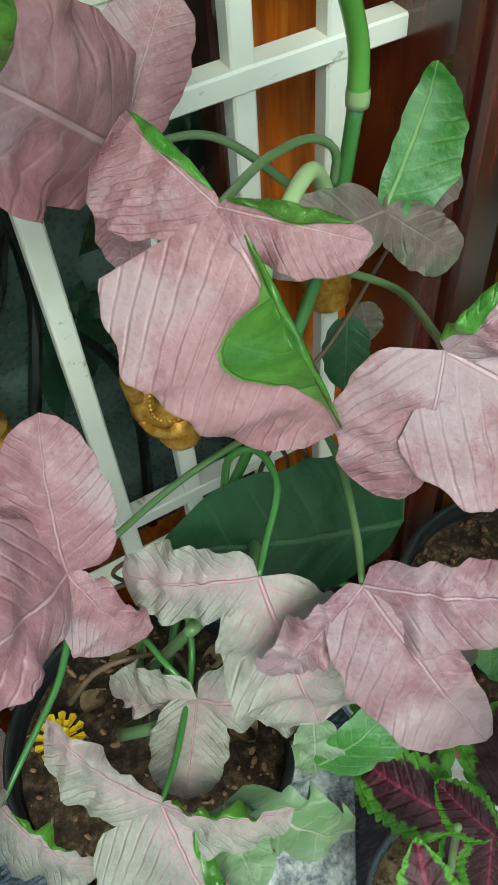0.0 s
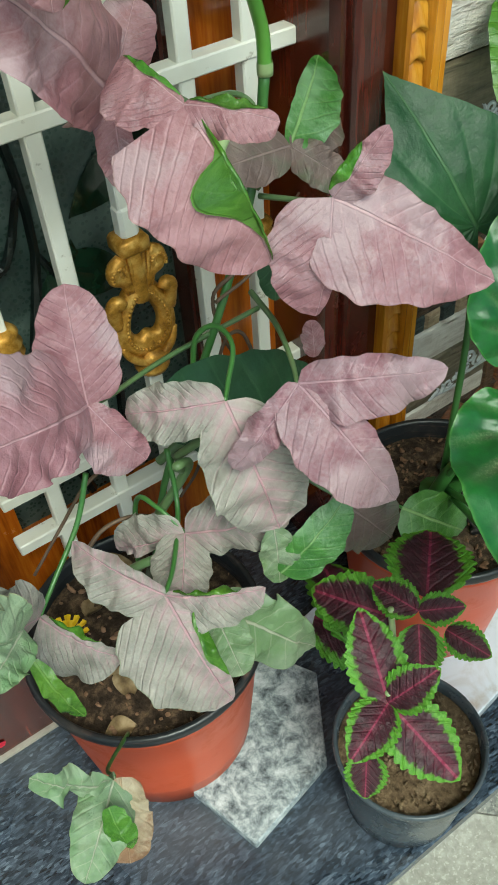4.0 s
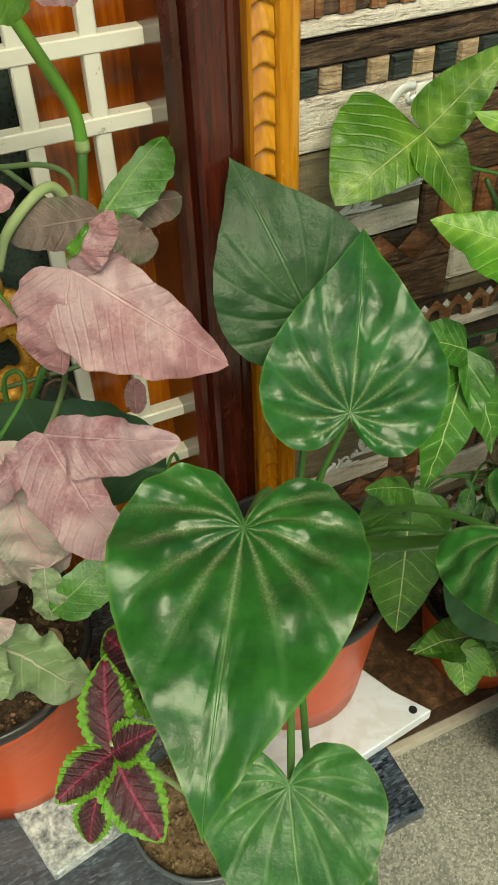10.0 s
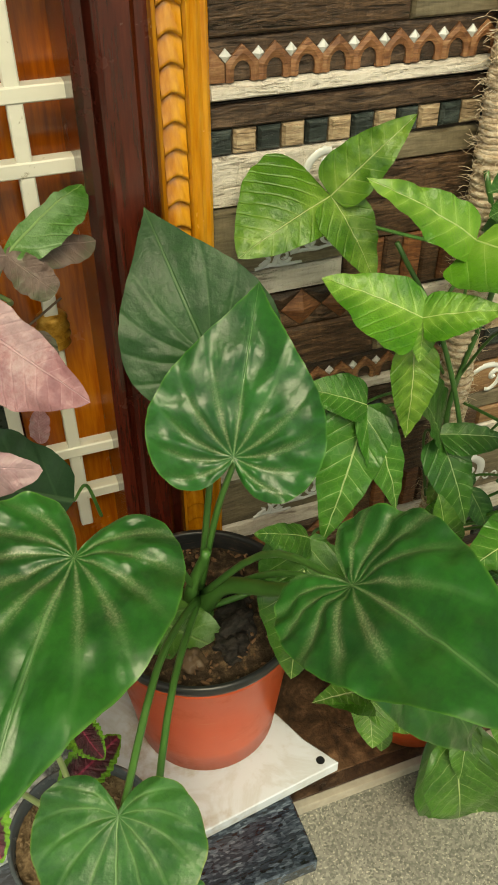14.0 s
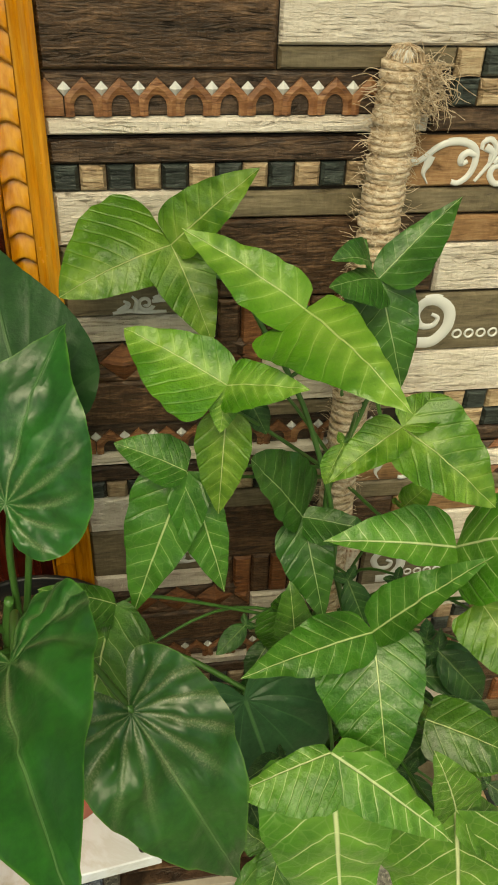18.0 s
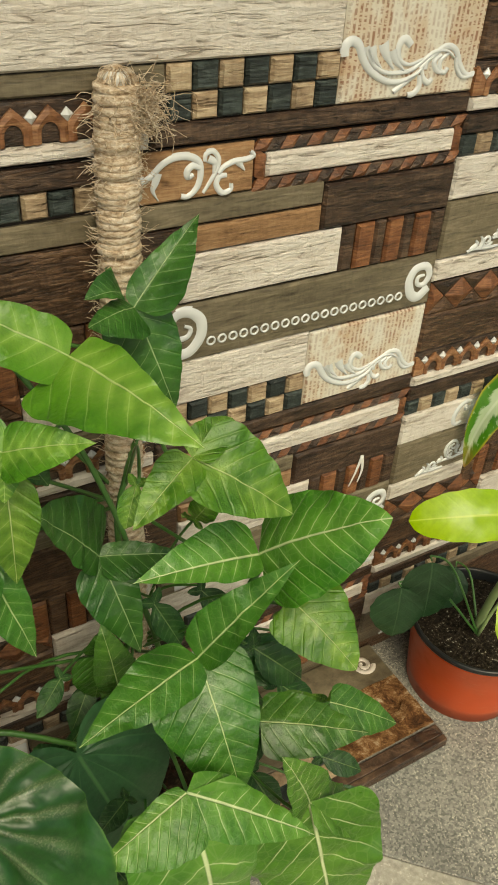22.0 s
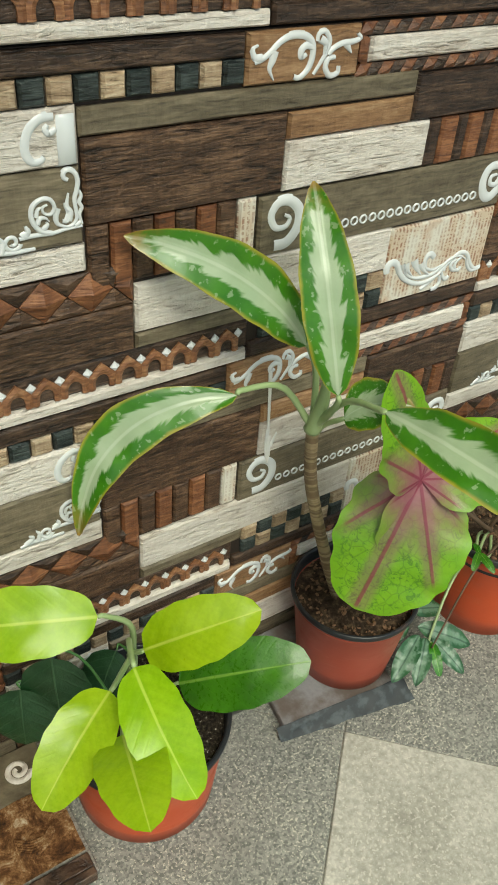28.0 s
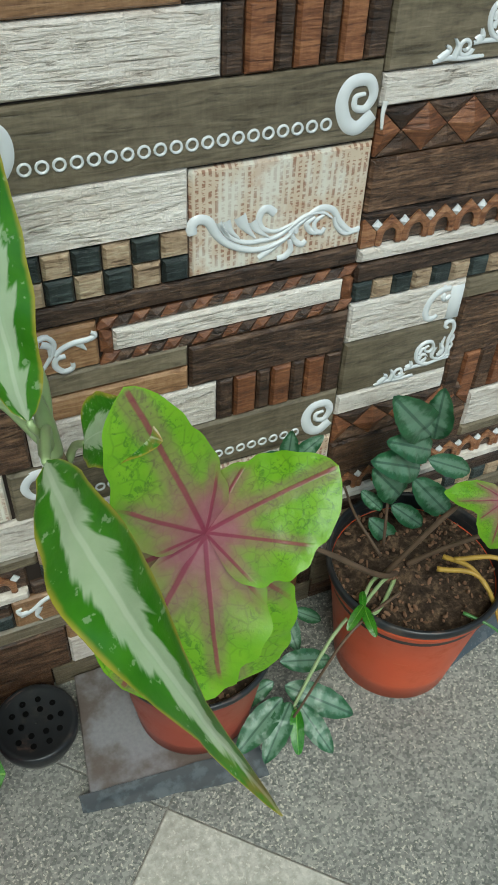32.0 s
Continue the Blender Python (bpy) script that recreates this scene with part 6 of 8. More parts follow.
def flat_slab(name, pts, z0, z1, mat, label, category, kind=""):
    """A flat stone or tile of given corner points."""
    c = sum((Vector(p) for p in pts), Vector((0, 0))) / len(pts)
    ob = thing(name, label, category, (c.x, c.y, z0), "", kind)
    bm = bmesh.new()
    lo = [bm.verts.new((x - c.x, y - c.y, 0)) for x, y in pts]
    hi = [bm.verts.new((x - c.x, y - c.y, z1 - z0)) for x, y in pts]
    bm.faces.new(hi)
    bm.faces.new(list(reversed(lo)))
    n = len(pts)
    for i in range(n):
        j = (i + 1) % n
        bm.faces.new((lo[i], lo[j], hi[j], hi[i]))
    bmesh.ops.recalc_face_normals(bm, faces=bm.faces)
    bmesh.ops.bevel(bm, geom=bm.edges[:], offset=0.0012, segments=1, affect="EDGES")
    part("slab", bm, mat, ob)
    return ob


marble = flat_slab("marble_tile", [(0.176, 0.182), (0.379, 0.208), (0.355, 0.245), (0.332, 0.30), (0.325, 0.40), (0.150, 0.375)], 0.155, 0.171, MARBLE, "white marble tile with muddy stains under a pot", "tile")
hole = part("bolt_hole", lathe(bmesh.new(), [(0.0045, 0), (0.0045, 0.0006), (0.001, 0.0008)], 16, (0.3615 - marble.location.x, 0.2165 - marble.location.y, 0.0162)), POT_BLACK, marble, "black drilled hole")
flat_slab("stone_offcut", [(-0.018, 0.221), (0.078, 0.240), (0.128, 0.318), (0.088, 0.392), (-0.055, 0.385), (-0.048, 0.330)], 0.155, 0.168, STONE_GREY, "rough grey speckled stone offcut under a pot", "stone slab")
flat_slab("cement_base", [(1.216, 0.291), (1.376, 0.271), (1.41, 0.424), (1.236, 0.424)], 0.0, 0.013, SLAB, "stained cement base slab against the tiled wall", "slab")

# dark grey front edge of the cement slab, shaped as an uneven strip
sheet = thing("slab_edge", "uneven dark grey front edge of the cement slab", "plastic sheet", (1.31, 0.285, 0))
m = Mat("dark_slab_edge", 0.6, 0.4)
SLAB_EDGE = m.done(m.mix(m.step(m.noise(m.world(), 70.0, 4), 0.42, 0.62), rgb("303437"), rgb("474d50")))
bm = bmesh.new()
rows = []
for i in range(41):
    s = i / 40
    x, y0 = 1.205 + 0.185 * s, 0.290 - 0.023 * s
    row = []
    for k, (dy, z) in enumerate(((-0.018, 0.0012), (-0.013, 0.004), (-0.007, 0.0075), (-0.003, 0.012), (0.004, 0.0148))):
        q = Vector((s * 7, k * 0.5, 2.0))
        row.append(bm.verts.new((x - 1.31 + 0.002 * noise.noise(q * 1.7), y0 + dy * (0.55 + 0.75 * s) - 0.285 + 0.003 * noise.noise(q), z + (0.002 if 0 < k < 4 else 0.0006) * noise.noise(q * 2.1 + Vector((5, 1, 0))))))
    rows.append(row)
for a, b in zip(rows, rows[1:]):
    for k in range(4):
        bm.faces.new((a[k], a[k + 1], b[k + 1], b[k]))
part("sheet", bm, SLAB_EDGE, sheet, "", True)
strip2 = thing("plastic_strip", "grey plastic strip beside the orange pot", "plastic strip", (1.72, 0.27, 0))
bm = bmesh.new()
rows = []
for i in range(9):
    s = i / 8
    rows.append([bm.verts.new((-0.09 + 0.2 * s, 0.005 + 0.05 * s + dy, z + 0.002 * math.sin(11 * s + dy * 90))) for dy, z in ((0.0, 0.004), (0.012, 0.014), (0.03, 0.010))])
for a, b in zip(rows, rows[1:]):
    for k in range(2):
        bm.faces.new((a[k], a[k + 1], b[k + 1], b[k]))
part("sheet", bm, POT_GREY, strip2, "", True)

# a wall tile laid flat along the foot of the wall, rusty and muddy at its end
m = Mat("rust_mud", 0.9, 0.2)
f = m.noise(m.world(), 44.0, 9, 0.8, 0.35)
m.bump(m.noise(m.world(), 120.0, 5), 0.6, 0.002)
RUST = m.done(m.ramp(f, [(0.34, rgb("241912")), (0.46, rgb("54371f")), (0.54, rgb("7d5b3a")), (0.61, rgb("a08a6e")), (0.72, rgb("c8bca6"))]))
ledge = tagged(new("ledge_tile"), "relief tile laid flat along the wall foot, muddy and rust stained", "tile", "", "structure")
tagged(ledge, "relief tile laid flat along the wall foot, muddy and rust stained")
block("bed", 0.330, 0.952, 0.250, 0.424, 0.0, 0.012, CEMENT, ledge, "", 0.001)
block("edge_strip", 0.332, 0.642, 0.246, 0.256, 0.0, 0.0165, JOINT, ledge, "pale chipped tile edge", 0.001)
block("dark_plank", 0.332, 0.948, 0.256, 0.272, 0.012, 0.0165, WOOD_DARK, ledge, "", 0.001)
block("dark_plank", 0.644, 0.948, 0.2465, 0.2555, 0.0, 0.016, WOOD_DARK, ledge, "", 0.001)
block("muddy_plank", 0.332, 0.640, 0.2725, 0.423, 0.012, 0.0155, WOOD_BROWN, ledge, "mud-stained brown plank", 0.001)
for i in range(7):
    for j in range(2):
        x = 0.642 + i * 0.022
        block("square", x, x + 0.0215, 0.2725 + j * 0.021, 0.293 + j * 0.021, 0.012, 0.0165, WOOD_TEAL if (i + j) % 2 else WOOD_STRAW, ledge, "", 0.001)
block("white_plank", 0.642, 0.795, 0.3155, 0.362, 0.012, 0.0165, WOOD_OLIVE, ledge, "", 0.001)
block("olive_plank", 0.642, 0.948, 0.3635, 0.423, 0.012, 0.0165, WOOD_OLIVE, ledge, "", 0.001)
bm = bmesh.new()
rows = []
for i in range(15):
    row = []
    for j in range(11):
        x, y = 0.799 + 0.148 * i / 14, 0.274 + 0.088 * j / 10
        row.append(bm.verts.new((x, y, 0.0155 + 0.003 * noise.noise((x * 60, y * 60, 1)) + 0.002)))
    rows.append(row)
for a, b in zip(rows, rows[1:]):
    for j in range(10):
        bm.faces.new((a[j], b[j], b[j + 1], a[j + 1]))
part("rusty_panel", bm, RUST, ledge, "rust and mud caked print panel", True)
sp = bmesh.new()
scroll(sp, 0, 0, 3, 15, 120, 1.6, 6, 8, d=0.0)
bmesh.ops.rotate(sp, verts=sp.verts, cent=(0, 0, 0), matrix=Matrix.Rotation(radians(-90), 3, "X"))
bmesh.ops.translate(sp, verts=sp.verts, vec=(0.918, 0.396, 0.0172))
part("spiral_relief", sp, WOOD_WHITE, ledge, "", True)
sw = bmesh.new()
for k in range(6):
    ribbon(sw, [(0, 0 + 3 * k), (14, -10 + 3 * k), (30, -6 + 2 * k), (42, 4 + 2 * k)], 5, 2, d=0.0)
bmesh.ops.rotate(sw, verts=sw.verts, cent=(0, 0, 0), matrix=Matrix.Rotation(radians(-90), 3, "X"))
bmesh.ops.translate(sw, verts=sw.verts, vec=(0.885, 0.305, 0.020))
part("swirl_relief", sw, RUST, ledge, "", True)

# smears of red powder on the side panel
m = Mat("red_powder", 0.9, 0.2)
POWDER = m.done(m.mix(m.noise(m.world(), 400.0, 3), rgb("a01828"), rgb("c8324a")))
for x, z, r in ((-0.109, 0.403, 0.0035), (-0.110, 0.380, 0.0045), (-0.163, 0.182, 0.005)):
    smear = bmesh.new()
    ring = [smear.verts.new((x + r * math.cos(a) * (0.7 + 0.5 * noise.noise((x * 90, z * 90, a))), 0.4355, z + r * math.sin(a) * (1.0 + 0.6 * noise.noise((z * 70, a, 3.0))))) for a in [2 * math.pi * k / 14 for k in range(14)]]
    smear.faces.new(ring)
    part("powder_smear", smear, POWDER, bpy.data.objects["door_1"], "smear of red powder")

# black perforated drain cup at the wall foot
drain = thing("drain_cup", "black perforated plastic drain cup on the floor", "drain cup", (1.185, 0.375, 0.0))
prof = [(0.022, 0.0), (0.036, 0.004), (0.042, 0.02), (0.043, 0.034), (0.041, 0.036), (0.036, 0.033), (0.012, 0.030), (0.001, 0.030)]
part("cup", lathe(bmesh.new(), prof, 36), POT_BLACK, drain, "", True)
m = Mat("deep_hole", 0.9, 0.1)
HOLE = m.done(m.mix(m.noise(m.world(), 50.0), rgb("050505"), rgb("0c0c0c")))
for ring, cnt in ((0.026, 10), (0.015, 6)):
    for k in range(cnt):
        a = 2 * math.pi * k / cnt
        part("perforation", lathe(bmesh.new(), [(0.0032, 0), (0.0032, 0.0008), (0.0005, 0.001)], 10, (ring * math.cos(a), ring * math.sin(a), 0.0318)), HOLE, drain)

# splashes of white paint run down the tiles
m = Mat("white_paint", 0.35, 0.5)
PAINT = m.done(m.mix(m.noise(m.world(), 60.0), rgb("d6d5d0"), rgb("eceae6")))


def drip(name, strokes, label):
    cx, cz = strokes[0][0]
    ob = thing(name, label, "paint splash", (cx, WALL_Y - 0.0072, cz))
    for pts in strokes:
        b = bmesh.new()
        tube(b, [(x - cx, 0, z - cz) for x, z in pts], 0.0026, 0.0012, 12, 8, 0.35, (0, 1, 0))
        part("streak", b, PAINT, ob, "", True)


drip("paint_splash", [[(0.873, 0.392), (0.868, 0.372), (0.860, 0.350)], [(0.873, 0.390), (0.876, 0.370), (0.872, 0.352)]], "white paint splash dried on the tiles")
drip("paint_splash", [[(1.243, 0.447), (1.245, 0.411), (1.247, 0.377), (1.250, 0.322)], [(1.249, 0.36), (1.251, 0.335), (1.250, 0.322)], [(1.247, 0.37), (1.246, 0.345), (1.249, 0.325)], [(1.252, 0.345), (1.259, 0.362)]], "white paint streak run down the tiles")
drip("paint_splash", [[(1.531, 0.604), (1.530, 0.595), (1.531, 0.583)]], "short white paint streak on the tiles")

# ---- coir pole of the green vine ----
pole_line = [Vector(p) for p in ((0.551, 0.340, 0.13), (0.556, 0.366, 0.35), (0.566, 0.388, 0.55), (0.576, 0.405, 0.72), (0.581, 0.412, 0.822))]
m = Mat("coir_rope", 0.95, 0.15)
f = m.noise(m.world((160, 160, 420)), 1.0, 6, 0.7)
m.bump(f, 0.8, 0.002)
COIR = m.done(m.ramp(f, [(0.3, rgb("846c54")), (0.46, rgb("c4ae94")), (0.66, rgb("e6dbca"))]))
so = syngonium.matrix_world.translation
core = part("coir_pole", tube(bmesh.new(), [p - so for p in pole_line], 0.0135, 0.0135, 30, 14), COIR, syngonium, "coir pole wound with jute rope", True)
bm = bmesh.new()
line = curve_points(pole_line, 600)
coil = []
for i in range(0, 600):
    s = i / 599
    a = s * 2 * math.pi * 92
    r = 0.0175 + 0.0012 * noise.noise((a * 0.3, s * 40, 2))
    coil.append(line[i])
turns = 104
pts = []
for i in range(turns * 12):
    s = i / (turns * 12 - 1)
    p = line[min(599, int(s * 599))]
    a = 2 * math.pi * i / 12
    r = 0.0138 + 0.0028 * noise.noise((i * 0.035, 3, 2))
    pts.append(p - so + Vector((r * math.cos(a), r * math.sin(a), 0.0034 * noise.noise((i * 0.09, 7, 1)))))
rings = []
for i, p in enumerate(pts):
    d = (pts[min(i + 1, len(pts) - 1)] - pts[max(i - 1, 0)]).normalized()
    u = Vector((0, 0, 1))
    w = d.cross(u).normalized()
    u = w.cross(d)
    rr = 0.0033 + 0.0011 * noise.noise((i * 0.06, 1, 5))
    rings.append([bm.verts.new(p + u * rr * math.cos(2 * math.pi * k / 6) + w * rr * math.sin(2 * math.pi * k / 6)) for k in range(6)])
for a, b in zip(rings, rings[1:]):
    for k in range(6):
        bm.faces.new((a[k], a[(k + 1) % 6], b[(k + 1) % 6], b[k]))
part("rope", bm, COIR, core, "", True)
bm = bmesh.new()
rng = random.Random(11)
for k in range(1100):
    s = rng.random() ** 0.6
    p = line[int(s * 599)] - so
    a = rng.uniform(0, 6.283)
    d = Vector((math.cos(a), math.sin(a), rng.uniform(-0.5, 0.7)))
    top = s > 0.9
    ln = rng.uniform(0.003, 0.013) * (1.7 if top else 1)
    if top and rng.random() < 0.6:
        d = Vector((abs(d.x) + 0.5, d.y * 0.5, d.z)).normalized()
    st = p + Vector((math.cos(a), math.sin(a), 0)) * 0.0155
    tube(bm, [st, st + d * ln * 0.5 + Vector((0, 0, rng.uniform(-0.003, 0.004))), st + d * ln + Vector((rng.uniform(-0.004, 0.004), 0, rng.uniform(-0.006, 0.004)))], 0.00035, 0.0002, 5, 3)
tuft = pole_line[-1] - so + Vector((0.012, 0, -0.014))
for k in range(230):
    a = rng.uniform(0, 6.283)
    st = tuft + Vector((rng.uniform(-0.026, 0.012), rng.uniform(-0.014, 0.008), rng.uniform(-0.012, 0.016)))
    d = Vector((rng.uniform(0.1, 1.0), rng.uniform(-0.7, 0.3), rng.uniform(-0.7, 0.5)))
    side2 = Vector((rng.uniform(-1, 1), rng.uniform(-1, 1), rng.uniform(-1, 1))) * 0.009
    ln = rng.uniform(0.012, 0.034)
    tube(bm, [st, st + d * ln * 0.4 + side2, st + d * ln * 0.8 - side2 * 0.5, st + d * ln + Vector((0, 0, rng.uniform(-0.012, 0.008)))], 0.0004, 0.00025, 8, 3)
for k in range(90):
    a = rng.uniform(0, 6.283)
    top3 = pole_line[-1] - so + Vector((rng.uniform(-0.004, 0.004), rng.uniform(-0.004, 0.004), 0.012))
    low3 = pole_line[-1] - so + Vector((0.0145 * math.cos(a), 0.0145 * math.sin(a), rng.uniform(-0.02, 0.0)))
    tube(bm, [top3, top3.lerp(low3, 0.5) + Vector((0.004 * math.cos(a), 0.004 * math.sin(a), 0.003)), low3], 0.0006, 0.0004, 6, 3)
tagged(part("fibre_fringe", bm, COIR, core, "loose coir fibres"), "", "", "", "stuff")
part("pipe", lathe(bmesh.new(), [(0.0005, 0.0), (0.009, 0.0), (0.009, 0.006), (0.006, 0.009), (0.001, 0.009)], 18, tuple(pole_line[-1] - so)), PAINT, core, "white pipe end", True)

# ---- stems ----


def stem(plant, pts, r0, r1, mat, name="stem", n=24, label=""):
    o = plant.matrix_world.translation
    return part(name, tube(bmesh.new(), [Vector(p) - o for p in pts], r0, r1, n, 10), mat, plant, label, True)


stem(pink, [(-0.01, 0.37, 0.32), (0.03, 0.385, 0.46), (0.105, 0.40, 0.585), (0.150, 0.412, 0.67), (0.163, 0.414, 0.734)], 0.0024, 0.0036, S_GREEN)
stem(pink, [(0.163, 0.414, 0.734), (0.160, 0.412, 0.76), (0.142, 0.402, 0.80), (0.118, 0.39, 0.85)], 0.0046, 0.0038, S_SHOOT, "shoot")
part("node", lathe(bmesh.new(), [(0.005, -0.004), (0.0052, -0.001), (0.0052, 0.001), (0.005, 0.004)], 14, tuple(Vector((0.163, 0.414, 0.734)) - pink.location)), S_PALE, pink, "", True)
stem(pink, [(0.152, 0.413, 0.68), (0.135, 0.405, 0.715), (0.100, 0.38, 0.705), (0.085, 0.36, 0.69)], 0.0042, 0.003, S_PALE, "sheath")
for k, pts in enumerate((((0.0, 0.365, 0.45), (0.035, 0.345, 0.52), (0.02, 0.33, 0.545), (0.04, 0.36, 0.50)), ((-0.02, 0.36, 0.40), (-0.03, 0.33, 0.47), (0.0, 0.32, 0.48), (0.03, 0.35, 0.44)), ((0.03, 0.38, 0.50), (0.07, 0.36, 0.54), (0.05, 0.33, 0.56), (0.03, 0.35, 0.53)))):
    stem(pink, pts, 0.0035, 0.003, S_PINK, "runner")
for k, pts in enumerate((((0.02, 0.385, 0.52), (0.05, 0.37, 0.535), (0.08, 0.385, 0.53)), ((0.10, 0.395, 0.60), (0.14, 0.40, 0.61), (0.20, 0.43, 0.63)), ((0.04, 0.38, 0.545), (0.0, 0.37, 0.56), (0.02, 0.385, 0.50)))):
    stem(pink, pts, 0.0014, 0.001, S_BROWN, "aerial_root")
stem(alocasia, [(0.262, 0.318, 0.335), (0.260, 0.305, 0.385), (0.270, 0.285, 0.45)], 0.008, 0.004, S_GREEN, "sheath")
stem(alocasia, [(0.27, 0.318, 0.335), (0.285, 0.285, 0.40), (0.305, 0.21, 0.47), (0.308, 0.13, 0.56)], 0.010, 0.004, S_GREEN, "sheath")
stem(alocasia, [(0.268, 0.318, 0.33), (0.262, 0.318, 0.36)], 0.017, 0.012, S_GREEN, "crown")
stem(aglaonema, [(1.332, 0.358, 0.118), (1.299, 0.359, 0.212), (1.266, 0.364, 0.331), (1.245, 0.351, 0.426)], 0.0075, 0.0068, S_TAN, "stem", 40, "ringed tan stem")
stem(aglaonema, [(1.245, 0.351, 0.421), (1.243, 0.339, 0.461), (1.239, 0.333, 0.491)], 0.009, 0.004, S_PALE, "crown")
stem(philo, [(1.036, 0.321, 0.103), (1.018, 0.298, 0.209), (1.008, 0.273, 0.305)], 0.006, 0.005, S_PALE)
stem(coleus, [(0.12, 0.19, 0.24), (0.095, 0.18, 0.33), (0.06, 0.163, 0.449)], 0.0028, 0.0022, S_PALE)
stem(coleus, [(0.122, 0.195, 0.24), (0.115, 0.205, 0.35), (0.10, 0.205, 0.455)], 0.0028, 0.0022, S_PALE)
stem(syngonium, [(0.545, 0.33, 0.13), (0.575, 0.34, 0.30), (0.545, 0.36, 0.46), (0.585, 0.38, 0.60), (0.56, 0.39, 0.70)], 0.0032, 0.0026, S_GREEN)
stem(syngonium, [(0.55, 0.32, 0.13), (0.52, 0.32, 0.28), (0.55, 0.33, 0.42), (0.52, 0.35, 0.56), (0.47, 0.37, 0.66)], 0.003, 0.0022, S_GREEN)
stem(syngonium, [(0.56, 0.32, 0.13), (0.59, 0.29, 0.26), (0.60, 0.26, 0.40), (0.62, 0.24, 0.50)], 0.004, 0.003, S_GREEN)
stem(caladium, [(1.569, 0.330, 0.146), (1.524, 0.310, 0.191), (1.438, 0.319, 0.267), (1.359, 0.333, 0.286)], 0.0032, 0.0022, S_BROWN)
stem(caladium, [(1.579, 0.330, 0.156), (1.612, 0.312, 0.191), (1.673, 0.277, 0.245)], 0.003, 0.0022, S_BROWN)
for pts in (((1.568, 0.360, 0.157), (1.579, 0.383, 0.226), (1.591, 0.387, 0.304)), ((1.559, 0.350, 0.156), (1.540, 0.379, 0.196), (1.522, 0.383, 0.244)), ((1.552, 0.301, 0.158), (1.485, 0.282, 0.149), (1.424, 0.265, 0.060))):
    stem(caladium, pts, 0.0018, 0.0012, S_BROWN, "vine_stem")
for pts in (((1.592, 0.301, 0.177), (1.627, 0.273, 0.176), (1.642, 0.227, 0.116)), ((1.606, 0.311, 0.178), (1.622, 0.287, 0.181), (1.630, 0.261, 0.169)), ((1.612, 0.302, 0.181), (1.649, 0.280, 0.190), (1.660, 0.251, 0.170))):
    stem(caladium, pts, 0.0028, 0.002, S_YELLOW, "dried_strand")
stem(caladium, [(1.594, 0.253, 0.164), (1.616, 0.227, 0.158), (1.641, 0.204, 0.121)], 0.002, 0.0006, S_GREEN, "grass_blade")

# dry leaves, a yellow flower and bulbs lying in the pots
m = Mat("dry_leaf", 0.85, 0.2)
f = m.noise(m.world(), 70.0, 5)
DRY = m.done(m.ramp(f, [(0.3, rgb("4a3a28")), (0.5, rgb("7f6a4c")), (0.7, rgb("a89272"))]))


def dry_leaf(x, y, z, size, turn, mat=None, name="dry_leaf", label="curled dry brown leaf on the soil"):
    ob = thing(name, label, "dry leaf", (x, y, z), "dry leaves")
    b = bmesh.new()
    rows = []
    r = random.Random(int(x * 9999 + y * 777))
    ph = r.uniform(0, 6)
    for i in range(9):
        s = i / 8
        w = 0.42 * math.sin(math.pi * min(1, 0.08 + s * 0.92)) ** 0.8
        row = []
        for j in range(6):
            q = j / 5 * 2 - 1
            row.append(b.verts.new((q * w * size, (s - 0.5) * size, size * (0.25 * q * q + 0.14 * math.sin(5 * s + ph) + 0.08 * math.sin(7 * q + ph)) + 0.2 * size * 0.5)))
        rows.append(row)
    for a, c in zip(rows, rows[1:]):
        for j in range(5):
            b.faces.new((a[j], a[j + 1], c[j + 1], c[j]))
    bmesh.ops.rotate(b, verts=b.verts, cent=(0, 0, 0), matrix=Matrix.Rotation(radians(turn), 3, "Z"))
    part("blade", b, mat or DRY, ob, "", True)


for k in range(11):
    rr = random.Random(k + 50)
    a = rr.uniform(0, 6.283)
    r = 0.085 * math.sqrt(rr.random())
    dry_leaf(-0.017 + r * math.cos(a), 0.371 - 0.01 + r * math.sin(a), 0.318, rr.uniform(0.018, 0.034), rr.uniform(0, 360))
m = Mat("marigold_yellow", 0.6, 0.3)
YELLOW = m.done(m.mix(m.noise(m.world(), 90.0), rgb("c79a08"), rgb("e3c11c")))
flower = thing("marigold", "small yellow marigold lying on the soil", "flower", (-0.072, 0.405, 0.330))
for ring, cnt, ln in ((0.012, 12, 0.010), (0.007, 9, 0.009), (0.003, 6, 0.007)):
    for k in range(cnt):
        a = 2 * math.pi * k / cnt + ring * 90
        b = bmesh.new()
        d = Vector((math.cos(a), math.sin(a), 0))
        n = Vector((-d.y, d.x, 0))
        p0, p1 = d * (ring - 0.004), d * (ring + ln * 0.5)
        vs = [b.verts.new(p0 - n * 0.0012), b.verts.new(p0 + n * 0.0012), b.verts.new(p1 + n * 0.003 + Vector((0, 0, 0.004))), b.verts.new(p1 + d * 0.002 + Vector((0, 0, 0.003))), b.verts.new(p1 - n * 0.003 + Vector((0, 0, 0.004)))]
        b.faces.new(vs)
        part("petal", b, YELLOW, flower)
m = Mat("black_bark", 0.7, 0.4)
f = m.noise(m.world((90, 200, 140)), 1.0, 5, 0.65)
m.bump(f, 0.8, 0.003)
BARK = m.done(m.mix(m.step(f, 0.4, 0.65), rgb("0d0b0a"), rgb("2c2521")))
